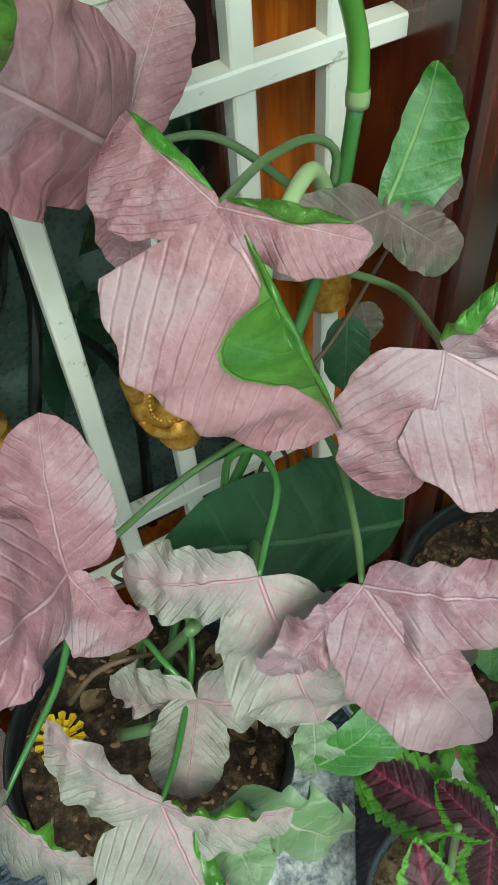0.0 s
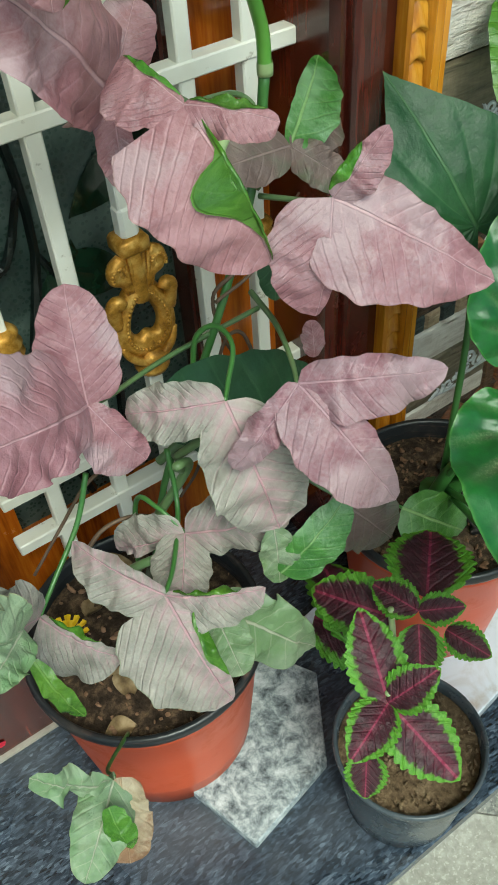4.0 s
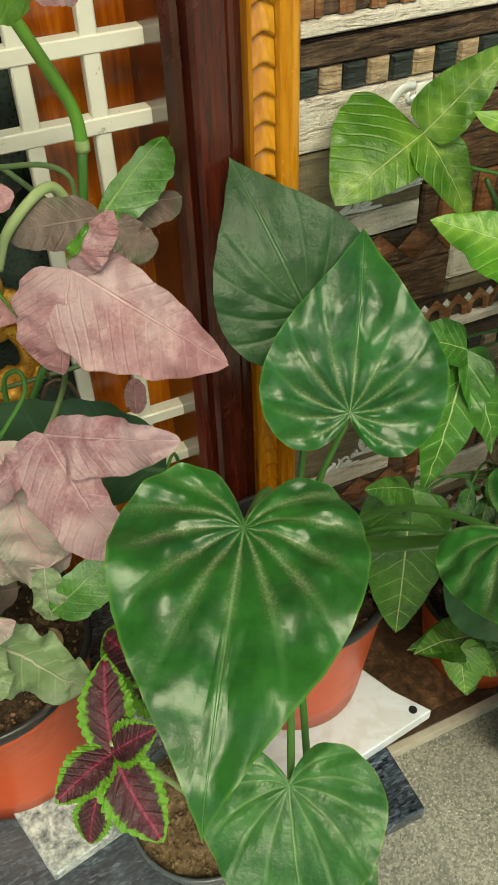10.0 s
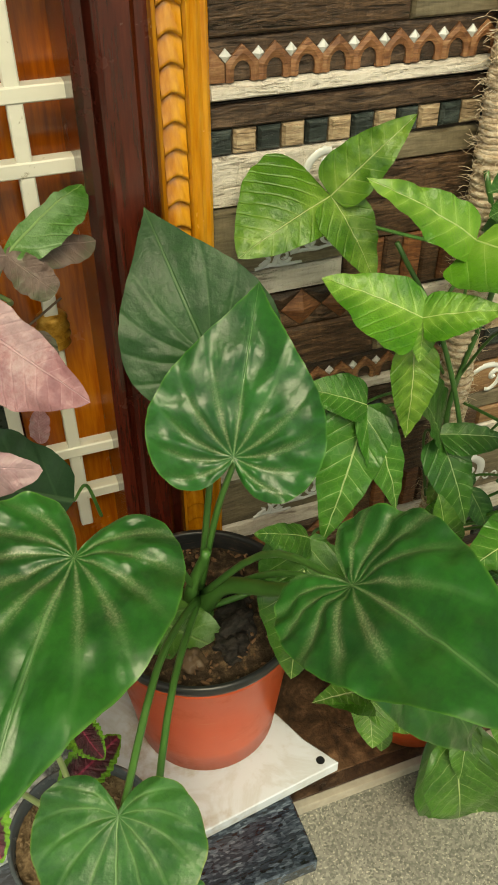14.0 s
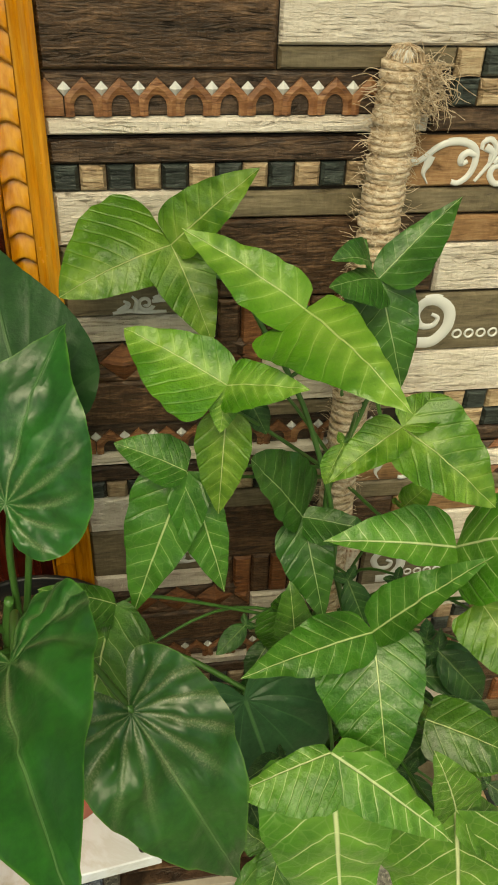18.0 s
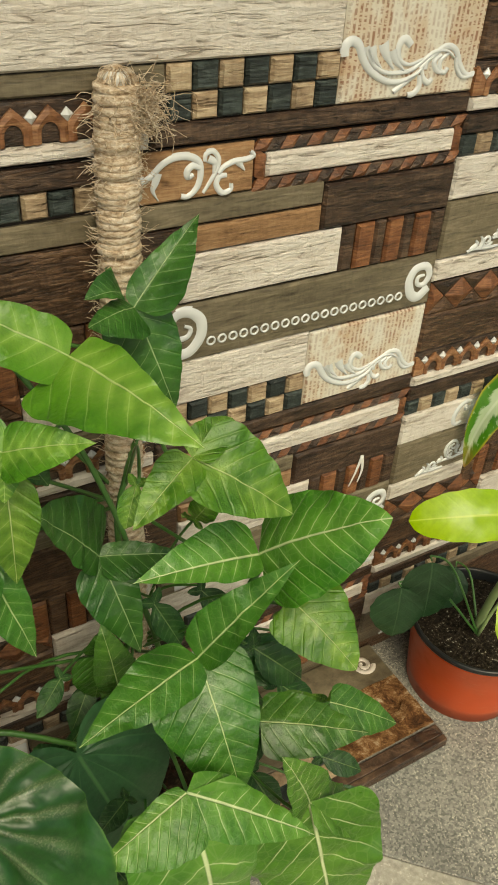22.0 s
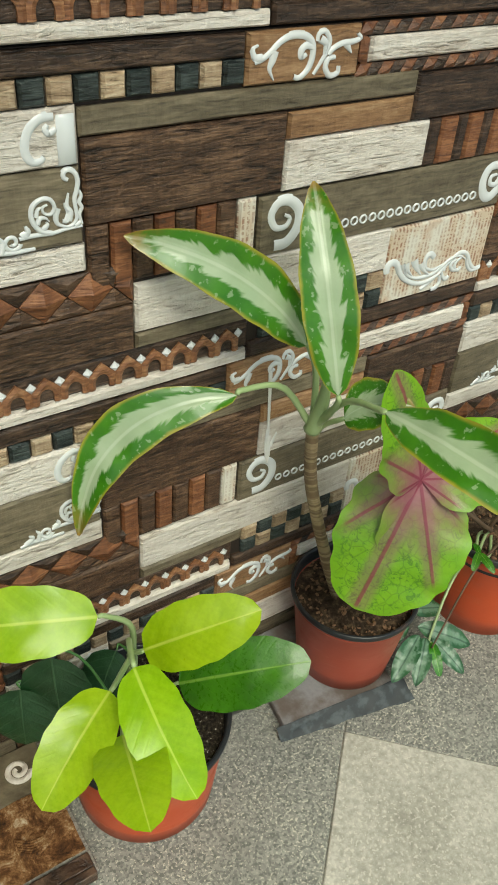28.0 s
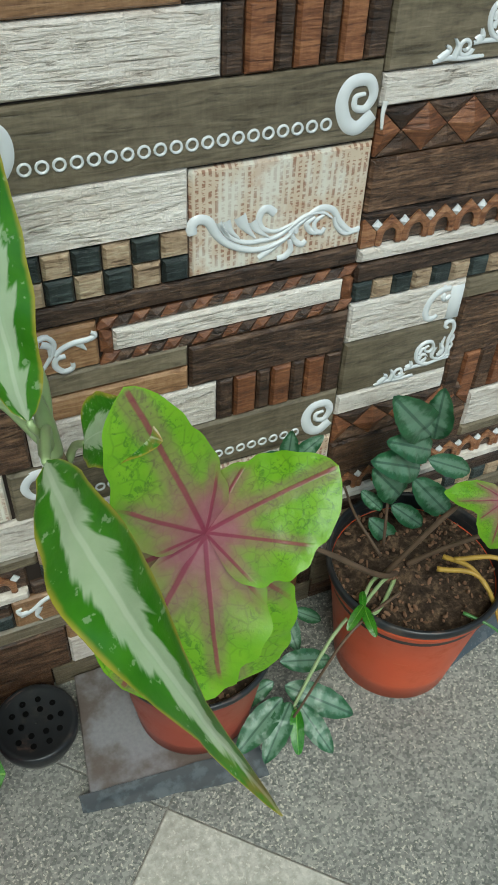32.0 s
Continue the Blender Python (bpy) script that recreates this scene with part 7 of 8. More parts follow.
for k, (x, y, s) in enumerate(((0.300, 0.292, 0.020), (0.285, 0.268, 0.016), (0.31, 0.33, 0.018), (0.245, 0.268, 0.012))):
    ob = thing("bark_chunk", "dark bark chunk on the soil of the pot", "bark chunk", (x, y, 0.333), "bark chunks")
    b = bmesh.new()
    bmesh.ops.create_icosphere(b, subdivisions=4, radius=s)
    for v in b.verts:
        v.co *= 1 + 0.5 * noise.noise(v.co * 70 + Vector((k, 0, 0))) + 0.3 * noise.noise(v.co * 190) + 0.16 * noise.noise(v.co * 520)
        v.co.z *= 0.7
    part("chunk", b, (BARK, BARK, BARK, S_BROWN)[k], ob, "", True)

# ---- all leaves ----
lobed(pink, PINK, (0.061, 0.418, 0.744), [((-0.035, 0.370, 0.855), 0.19, 0.22, {"a": 0.4, "b": 0.62, "fold": -0.14}), ((0.097, 0.442, 0.783), 0.33, 0.28, {"a": 0.5, "b": 0.38, "fold": -0.15}), ((0.053, 0.405, 0.698), 0.17, 0.26, {"a": 0.4, "b": 0.45})], stalk=[(0.135, 0.410, 0.700), (0.100, 0.420, 0.735)])
lobed(pink, PINK, (0.063, 0.342, 0.766), [((0.084, 0.303, 0.686), 0.03, 0.54, {"a": 0.15, "b": 0.45, "flip": [(-1, 0.10, 0.99, 0.92)], "arch": 0.20, "wave": 0.08}), ((0.052, 0.384, 0.778), 0.6, 0.1, {"a": 0.45, "b": 0.3, "flip": [(1, 0.08, 0.95, 0.6)], "wave": 0.06}), ((0.099, 0.313, 0.756), 0.12, 0.3, {"a": 0.5, "b": 0.4, "flip": [(-1, 0.05, 0.85, 0.6)], "wave": 0.3})], stalk=[(0.151, 0.412, 0.697), (0.150, 0.410, 0.716), (0.134, 0.405, 0.730), (0.103, 0.385, 0.743), (0.077, 0.360, 0.755)])
lobed(pink, PINK, (0.118, 0.295, 0.716), [((0.187, 0.238, 0.663), 0.19, 0.41, {"a": 0.22, "b": 0.72, "fold": -0.1, "arch": 0.08, "wave": 0.05}), ((0.099, 0.285, 0.654), 0.09, 0.48, {"a": 0.35, "b": 0.5, "wave": 0.08}), ((0.145, 0.285, 0.750), 0.16, 0.31, {"a": 0.4, "b": 0.6, "flip": [(-1, 0.05, 0.7, 0.6)]})], stalk=[(0.148, 0.405, 0.658), (0.158, 0.370, 0.666), (0.135, 0.320, 0.695)])
lobed(pink, PINK, (0.079, 0.276, 0.622), [((0.104, 0.216, 0.557), 0.16, 0.33, {"a": 0.3, "b": 0.45, "fold": -0.12, "wave": 0.1}), ((0.150, 0.229, 0.626), 0.15, 0.28, {"a": 0.35, "b": 0.6, "wave": 0.2}), ((0.035, 0.284, 0.573), 0.15, 0.15, {"a": 0.35, "b": 0.3, "wave": 0.3})], stalk=[(0.113, 0.370, 0.617), (0.107, 0.335, 0.615), (0.092, 0.300, 0.618)])
lobed(pink, PALEPINK, (0.051, 0.312, 0.598), [((0.058, 0.272, 0.511), 0.33, 0.33, {"a": 0.45, "b": 0.4, "fold": -0.1}), ((0.001, 0.350, 0.589), 0.33, 0.26, {"a": 0.4, "b": 0.4})], stalk=[(0.068, 0.380, 0.568), (0.071, 0.375, 0.598), (0.081, 0.365, 0.608), (0.080, 0.345, 0.605), (0.062, 0.325, 0.598)])
lobed(pink, PINK, (-0.020, 0.350, 0.609), [((-0.109, 0.305, 0.655), 0.25, 0.38, {"a": 0.35, "b": 0.3, "fold": -0.12, "wave": 0.1}), ((-0.004, 0.385, 0.669), 0.33, 0.34, {"a": 0.35, "b": 0.5, "wave": 0.06}), ((-0.001, 0.326, 0.569), 0.2, 0.5, {"a": 0.4, "b": 0.3, "wave": 0.25})], stalk=[(0.145, 0.410, 0.565), (0.056, 0.390, 0.579), (-0.001, 0.362, 0.597)])
lobed(pink, PALEPINK, (-0.027, 0.278, 0.502), [((-0.019, 0.222, 0.439), 0.13, 0.56, {"a": 0.25, "b": 0.5, "fold": -0.14, "wave": 0.12, "flip": [(-1, 0.2, 0.75, 0.5)]}), ((-0.058, 0.335, 0.524), 0.36, 0.1, {"a": 0.4, "b": 0.6, "wave": 0.2}), ((0.027, 0.245, 0.500), 0.06, 0.36, {"a": 0.35, "b": 0.4, "wave": 0.25, "flip": [(-1, 0.08, 0.75, 0.6)]})], stalk=[(0.029, 0.360, 0.531), (0.020, 0.340, 0.493), (-0.008, 0.300, 0.495)])
lobed(pink, PALEGREEN, (0.000, 0.270, 0.475), [((0.063, 0.240, 0.397), 0.22, 0.32, {"a": 0.35, "b": 0.6}), ((-0.002, 0.235, 0.435), 0.3, 0.34, {"a": 0.4, "b": 0.45})], bare=True)
lobed(pink, PALEPINK, (-0.097, 0.320, 0.491), [((-0.065, 0.275, 0.469), 0.1, 0.46, {"a": 0.35, "b": 0.4, "wave": 0.25, "flip": [(-1, 0.1, 0.7, 0.4)]}), ((-0.153, 0.310, 0.565), 0.34, 0.27, {"a": 0.4, "b": 0.35, "wave": 0.22})], stalk=[(-0.030, 0.360, 0.547), (-0.048, 0.350, 0.519), (-0.077, 0.335, 0.498)])
lobed(pink, PALEGREEN, (-0.110, 0.300, 0.518), [((-0.143, 0.265, 0.536), 0.3, 0.34, {"a": 0.45, "b": 0.5, "wave": 0.3}), ((-0.155, 0.270, 0.585), 0.3, 0.3, {"a": 0.5, "b": 0.5})], bare=True)
lobed(pink, GREENFLIP, (-0.114, 0.285, 0.507), [((-0.102, 0.262, 0.456), 0.1, 0.14, {"a": 0.5, "b": 0.5})], bare=True)
lobed(pink, PALEPINK, (0.012, 0.318, 0.493), [((-0.016, 0.285, 0.467), 0.38, 0.42, {"a": 0.32, "b": 0.35}), ((0.077, 0.285, 0.498), 0.3, 0.25, {"a": 0.4, "b": 0.45, "wave": 0.25}), ((-0.025, 0.355, 0.469), 0.12, 0.36, {"a": 0.4, "b": 0.45})], stalk=[(-0.010, 0.370, 0.400), (0.000, 0.365, 0.490), (0.005, 0.340, 0.505)])
lobed(pink, GREYPINK, (0.034, 0.330, 0.432), [((-0.020, 0.330, 0.448), 0.35, 0.35, {"a": 0.5, "b": 0.5})], bare=True)
lobed(pink, PALEGREEN, (-0.103, 0.245, 0.397), [((-0.150, 0.205, 0.380), 0.3, 0.3, {"a": 0.35, "b": 0.5, "wave": 0.2}), ((-0.147, 0.245, 0.460), 0.14, 0.12, {"a": 0.5, "b": 0.35})], stalk=[(-0.074, 0.300, 0.327), (-0.102, 0.262, 0.378)])
lobed(pink, WITHER, (-0.100, 0.242, 0.398), [((-0.120, 0.209, 0.349), 0.28, 0.3, {"a": 0.4, "b": 0.4, "wave": 0.25})], bare=True)
lobed(pink, GREENFLIP, (-0.116, 0.224, 0.411), [((-0.115, 0.208, 0.373), 0.22, 0.22, {"a": 0.5, "b": 0.5})], bare=True)
lobed(pink, GREENLF, (0.051, 0.262, 0.475), [((0.107, 0.262, 0.514), 0.18, 0.3, {"a": 0.4, "b": 0.5, "arch": 0.12})], bare=True)
lobed(pink, PALEGREEN, (0.056, 0.275, 0.509), [((0.050, 0.262, 0.465), 0.3, 0.25, {"a": 0.5, "b": 0.5, "wave": 0.3})], bare=True)
lobed(pink, GREYPINK, (0.128, 0.300, 0.465), [((0.174, 0.280, 0.396), 0.34, 0.34, {"a": 0.42, "b": 0.5, "wave": 0.2})])
lobed(pink, GREENLF, (0.205, 0.300, 0.391), [((0.286, 0.280, 0.311), 0.22, 0.26, {"a": 0.45, "b": 0.6})])
lobed(pink, GREENLF, (0.162, 0.389, 0.694), [((0.231, 0.446, 0.715), 0.08, 0.26, {"a": 0.4, "b": 0.5, "wave": 0.06})], bare=True)
lobed(pink, GREYPINK, (0.162, 0.389, 0.694), [((0.191, 0.370, 0.668), 0.28, 0.34, {"a": 0.45, "b": 0.35, "wave": 0.2}), ((0.097, 0.385, 0.700), 0.26, 0.26, {"a": 0.45, "b": 0.5}), ((0.232, 0.425, 0.676), 0.12, 0.2, {"a": 0.5, "b": 0.5})], stalk=[(0.150, 0.410, 0.660), (0.158, 0.400, 0.680)])
lobed(pink, PINK, (0.158, 0.360, 0.543), [((0.163, 0.370, 0.569), 0.3, 0.3, {"a": 0.5, "b": 0.45})], bare=True)
lobed(pink, PINK, (0.010, 0.335, 0.890), [((0.006, 0.340, 0.822), 0.24, 0.4, {"a": 0.3, "b": 0.5, "flip": [(-1, 0.0, 0.98, 0.7)]})], bare=True)
lobed(pink, GREENFLIP, (0.133, 0.345, 0.848), [((0.044, 0.335, 0.857), 0.17, 0.12, {"a": 0.4, "b": 0.45, "arch": 0.1}), ((0.050, 0.337, 0.844), 0.2, 0.2, {"a": 0.3, "b": 0.5})], bare=True)
lobed(pink, PINK, (0.137, 0.360, 0.840), [((0.165, 0.370, 0.835), 0.3, 0.3, {"a": 0.5, "b": 0.5})], bare=True)
lobed(pink, DARKOVAL, (0.106, 0.420, 0.828), [((0.071, 0.420, 0.829), 0.35, 0.3, {"a": 0.5, "b": 0.5})], bare=True)
lobed(pink, DARKOVAL, (0.175, 0.360, 0.474), [((0.019, 0.360, 0.574), 0.19, 0.24, {"a": 0.45, "b": 0.6, "arch": 0.03})], stalk=[(0.200, 0.390, 0.420), (0.190, 0.380, 0.470)])
lobed(pink, DARKLF, (0.161, 0.410, 0.616), [((0.154, 0.400, 0.573), 0.28, 0.28, {"a": 0.5, "b": 0.6})], bare=True)
lobed(pink, GREYPINK, (0.177, 0.420, 0.610), [((0.183, 0.420, 0.577), 0.3, 0.3, {"a": 0.5, "b": 0.5})], bare=True)
leaf(alocasia, ALODARK, (0.297, 0.345, 0.603), (0.274, 0.429, 0.697), (-0.30, -0.75, 0.60), 0.5, [])
leaf(alocasia, ALO, (0.286, 0.258, 0.573), (0.334, 0.332, 0.670), (-0.29, -0.69, 0.67), 0.5, [])
leaf(alocasia, ALO, (0.154, 0.148, 0.628), (0.077, 0.032, 0.572), (-0.16, -0.34, 0.92), 0.44, [])
leaf(alocasia, ALOPALE, (0.146, 0.078, 0.472), (0.123, 0.005, 0.405), (-0.45, -0.52, 0.72), 0.56, [])
leaf(alocasia, ALOPALE, (0.154, 0.060, 0.412), (0.148, 0.000, 0.344), (-0.45, -0.64, 0.62), 0.42, [])
leaf(alocasia, ALO, (0.302, 0.101, 0.599), (0.347, -0.050, 0.622), (-0.44, 0.01, 0.90), 0.35, [])
leaf(alocasia, ALO, (0.365, 0.137, 0.488), (0.432, 0.097, 0.339), (0.33, -0.87, 0.37), 0.31, [])
leaf(alocasia, ALODARK, (0.459, 0.250, 0.336), (0.498, 0.220, 0.194), (0.09, -0.97, 0.23), 0.5, [])
lobed(syngonium, SYN, (0.412, 0.381, 0.704), [((0.329, 0.365, 0.673), 0.24, 0.60, {"a": 0.35, "b": 0.8, "fold": -0.2, "arch": 0.12, "wave": 0.05}), ((0.474, 0.370, 0.763), 0.26, 0.22, {"a": 0.28, "b": 0.9, "fold": 0.3, "arch": 0.05, "wave": 0.05}), ((0.439, 0.345, 0.640), 0.28, 0.31, {"a": 0.28, "b": 0.95, "fold": 0.2, "arch": 0.08, "wave": 0.05})], stalk=[(0.572, 0.398, 0.620), (0.444, 0.405, 0.669)], face=(-0.02, -0.71, 0.70))
lobed(syngonium, SYN, (0.497, 0.303, 0.688), [((0.542, 0.197, 0.671), 0.17, 0.41, {"a": 0.21, "b": 1.0, "fold": 0.18, "arch": 0.1, "wave": 0.06}), ((0.416, 0.335, 0.735), 0.27, 0.17, {"a": 0.28, "b": 0.95, "fold": 0.3, "arch": 0.08, "wave": 0.08})], stalk=[(0.572, 0.398, 0.620), (0.512, 0.338, 0.653)], face=(-0.14, -0.66, 0.74))
lobed(syngonium, SYN, (0.440, 0.272, 0.650), [((0.374, 0.310, 0.676), 0.48, 0.25, {"a": 0.24, "b": 0.85, "fold": 0.25, "arch": 0.06, "wave": 0.07}), ((0.488, 0.235, 0.667), 0.26, 0.34, {"a": 0.24, "b": 1.0, "fold": 0.2, "arch": 0.08, "wave": 0.05}), ((0.434, 0.260, 0.620), 0.34, 0.34, {"a": 0.28, "b": 0.85, "fold": 0.25, "arch": 0.08, "wave": 0.05})], stalk=[(0.572, 0.398, 0.620), (0.466, 0.307, 0.615)], face=(-0.06, -0.62, 0.78))
lobed(syngonium, SYN, (0.441, 0.280, 0.625), [((0.434, 0.262, 0.545), 0.23, 0.24, {"a": 0.35, "b": 1.0, "fold": 0.3, "arch": 0.06, "wave": 0.03})], stalk=[(0.562, 0.385, 0.470), (0.465, 0.315, 0.590)], face=(-0.06, -0.60, 0.80))
lobed(syngonium, SYNLOW, (0.414, 0.294, 0.561), [((0.367, 0.265, 0.442), 0.19, 0.24, {"a": 0.28, "b": 1.1, "fold": 0.25, "arch": 0.08, "wave": 0.05}), ((0.441, 0.270, 0.454), 0.15, 0.20, {"a": 0.32, "b": 1.0, "fold": 0.25, "arch": 0.08, "wave": 0.05}), ((0.361, 0.310, 0.580), 0.33, 0.33, {"a": 0.32, "b": 0.85, "fold": 0.25, "arch": 0.08, "wave": 0.05})], stalk=[(0.562, 0.385, 0.470), (0.444, 0.329, 0.526)], face=(-0.02, -0.56, 0.83))
lobed(syngonium, SYNDEEP, (0.516, 0.327, 0.476), [((0.464, 0.307, 0.559), 0.21, 0.36, {"a": 0.28, "b": 0.63, "fold": 0.15, "arch": 0.04, "wave": 0.05}), ((0.532, 0.282, 0.392), 0.21, 0.29, {"a": 0.32, "b": 1.1, "fold": 0.2, "arch": 0.08, "wave": 0.05}), ((0.590, 0.307, 0.463), 0.14, 0.29, {"a": 0.28, "b": 0.95, "fold": 0.2, "arch": 0.08, "wave": 0.05})], stalk=[(0.555, 0.365, 0.290), (0.524, 0.362, 0.441)], face=(-0.16, -0.46, 0.87))
lobed(syngonium, SYN, (0.552, 0.233, 0.635), [((0.616, 0.203, 0.584), 0.38, 0.31, {"a": 0.24, "b": 0.9, "fold": 0.2, "arch": 0.1, "wave": 0.06}), ((0.500, 0.213, 0.608), 0.26, 0.25, {"a": 0.28, "b": 0.95, "fold": 0.2, "arch": 0.08, "wave": 0.05}), ((0.594, 0.253, 0.641), 0.32, 0.28, {"a": 0.28, "b": 0.75, "fold": 0.25, "arch": 0.08, "wave": 0.05})], stalk=[(0.572, 0.398, 0.620), (0.556, 0.268, 0.600)], face=(-0.26, -0.49, 0.83))
lobed(syngonium, SYNWHITE, (0.615, 0.238, 0.514), [((0.509, 0.238, 0.532), 0.17, 0.26, {"a": 0.35, "b": 1.1, "fold": 0.3, "arch": 0.06, "wave": 0.05}), ((0.675, 0.165, 0.588), 0.32, 0.39, {"a": 0.32, "b": 0.75, "fold": -0.15, "arch": 0.1, "wave": 0.06})], stalk=[(0.562, 0.385, 0.470), (0.604, 0.273, 0.479)], face=(-0.28, -0.41, 0.87))
lobed(syngonium, SYNLOW, (0.547, 0.207, 0.462), [((0.548, 0.135, 0.383), 0.34, 0.45, {"a": 0.15, "b": 0.67, "fold": -0.15, "arch": 0.14, "wave": 0.05}), ((0.440, 0.175, 0.465), 0.19, 0.23, {"a": 0.35, "b": 1.05, "fold": -0.2, "arch": 0.06, "wave": 0.05}), ((0.615, 0.185, 0.556), 0.18, 0.14, {"a": 0.32, "b": 1.1, "fold": 0.35, "arch": 0.04, "wave": 0.05})], stalk=[(0.555, 0.365, 0.290), (0.549, 0.242, 0.427)], face=(-0.21, -0.37, 0.91))
lobed(syngonium, SYN, (0.633, 0.215, 0.477), [((0.664, 0.157, 0.435), 0.48, 0.38, {"a": 0.17, "b": 0.75, "fold": -0.15, "arch": 0.1, "wave": 0.05})], stalk=[(0.555, 0.365, 0.290), (0.617, 0.250, 0.442)], face=(-0.29, -0.37, 0.88))
lobed(syngonium, SYNWHITE, (0.497, 0.126, 0.438), [((0.518, 0.100, 0.235), 0.21, 0.26, {"a": 0.24, "b": 0.85, "fold": -0.15, "arch": 0.1, "wave": 0.06}), ((0.584, 0.085, 0.372), 0.16, 0.20, {"a": 0.32, "b": 1.05, "fold": -0.2, "arch": 0.05, "wave": 0.05}), ((0.429, 0.115, 0.420), 0.49, 0.13, {"a": 0.28, "b": 0.85, "fold": -0.15, "arch": 0.05, "wave": 0.05})], stalk=[(0.555, 0.365, 0.290), (0.509, 0.161, 0.403)], face=(-0.14, -0.30, 0.94))
lobed(syngonium, SYNWHITE, (0.593, 0.107, 0.375), [((0.613, 0.070, 0.211), 0.32, 0.33, {"a": 0.24, "b": 0.85, "fold": -0.12, "arch": 0.08, "wave": 0.06}), ((0.678, 0.105, 0.275), 0.14, 0.16, {"a": 0.28, "b": 0.75, "fold": -0.1, "arch": 0.08, "wave": 0.05}), ((0.568, 0.117, 0.441), 0.27, 0.30, {"a": 0.32, "b": 0.95, "fold": 0.25, "arch": 0.08, "wave": 0.05})], stalk=[(0.555, 0.365, 0.290), (0.585, 0.142, 0.340)], face=(-0.22, -0.25, 0.94))
lobed(syngonium, SYNLOW, (0.678, 0.195, 0.336), [((0.744, 0.170, 0.291), 0.23, 0.29, {"a": 0.24, "b": 0.85, "fold": -0.15, "arch": 0.08, "wave": 0.05})], stalk=[(0.555, 0.365, 0.290), (0.653, 0.230, 0.301)], face=(-0.28, -0.29, 0.92))
lobed(syngonium, SYNLOW, (0.599, 0.190, 0.367), [((0.686, 0.150, 0.343), 0.27, 0.29, {"a": 0.24, "b": 0.9, "fold": -0.2, "arch": 0.08, "wave": 0.05})], stalk=[(0.555, 0.365, 0.290), (0.590, 0.225, 0.332)], face=(-0.23, -0.30, 0.92))
lobed(syngonium, SYNDEEP, (0.562, 0.348, 0.687), [((0.625, 0.370, 0.740), 0.14, 0.30, {"a": 0.35, "b": 1.1, "fold": 0.3, "arch": 0.05, "wave": 0.05}), ((0.584, 0.325, 0.606), 0.28, 0.34, {"a": 0.24, "b": 0.85, "fold": -0.15, "arch": 0.08, "wave": 0.05}), ((0.516, 0.318, 0.696), 0.44, 0.18, {"a": 0.28, "b": 0.75, "fold": -0.1, "arch": 0.08, "wave": 0.05})], stalk=[(0.572, 0.398, 0.620), (0.564, 0.383, 0.652)], face=(-0.24, -0.63, 0.74))
lobed(syngonium, SYNDEEP, (0.554, 0.348, 0.699), [((0.519, 0.328, 0.712), 0.13, 0.35, {"a": 0.35, "b": 0.75, "fold": 0.2, "arch": 0.2, "wave": 0.05})], face=(-0.20, -0.67, 0.71), bare=True)
lobed(syngonium, SYNLOW, (0.354, 0.262, 0.459), [((0.322, 0.215, 0.336), 0.26, 0.29, {"a": 0.28, "b": 0.8, "fold": -0.15, "arch": 0.08, "wave": 0.05}), ((0.299, 0.250, 0.495), 0.31, 0.16, {"a": 0.28, "b": 0.75, "fold": -0.1, "arch": 0.08, "wave": 0.05}), ((0.384, 0.250, 0.415), 0.16, 0.41, {"a": 0.28, "b": 0.75, "fold": -0.1, "arch": 0.08, "wave": 0.05})], stalk=[(0.555, 0.365, 0.290), (0.394, 0.297, 0.424)], face=(-0.26, -0.41, 0.88))
lobed(syngonium, SYNWHITE, (0.413, 0.235, 0.239), [((0.342, 0.210, 0.295), 0.15, 0.18, {"a": 0.28, "b": 0.95, "fold": 0.2, "arch": 0.08, "wave": 0.05})], stalk=[(0.555, 0.365, 0.290), (0.441, 0.270, 0.204)], face=(-0.24, -0.29, 0.92))
lobed(syngonium, SYNWHITE, (0.419, 0.230, 0.226), [((0.411, 0.200, 0.191), 0.63, 0.39, {"a": 0.28, "b": 0.85, "fold": -0.15, "arch": 0.08, "wave": 0.05}), ((0.457, 0.205, 0.183), 0.23, 0.23, {"a": 0.28, "b": 0.95, "fold": 0.2, "arch": 0.08, "wave": 0.05})], stalk=[(0.555, 0.365, 0.290), (0.446, 0.265, 0.191)], face=(-0.24, -0.29, 0.93))
stem(pink, [(0.119, 0.400, 0.612), (0.104, 0.404, 0.598), (0.105, 0.400, 0.568), (0.119, 0.404, 0.531), (0.117, 0.400, 0.506)], 0.0016, 0.0012, S_BROWN, "petiole")
stem(pink, [(-0.049, 0.360, 0.472), (-0.028, 0.364, 0.483), (-0.004, 0.360, 0.483), (0.017, 0.364, 0.452), (0.019, 0.360, 0.403), (0.011, 0.364, 0.359)], 0.0018, 0.0012, S_BROWN, "petiole")
stem(pink, [(0.020, 0.385, 0.513), (-0.001, 0.389, 0.512), (-0.026, 0.385, 0.509), (-0.049, 0.389, 0.479), (-0.081, 0.385, 0.449)], 0.0016, 0.0012, S_BROWN, "petiole")
stem(pink, [(0.124, 0.385, 0.541), (0.116, 0.389, 0.569), (0.100, 0.385, 0.575), (0.092, 0.389, 0.545), (0.092, 0.385, 0.515)], 0.0015, 0.0012, S_BROWN, "petiole")
stem(pink, [(0.068, 0.395, 0.533), (0.080, 0.399, 0.487), (0.068, 0.395, 0.453), (0.051, 0.399, 0.427)], 0.0016, 0.0012, S_BROWN, "petiole")
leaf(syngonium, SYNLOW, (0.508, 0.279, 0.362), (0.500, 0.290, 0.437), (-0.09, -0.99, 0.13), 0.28, [])
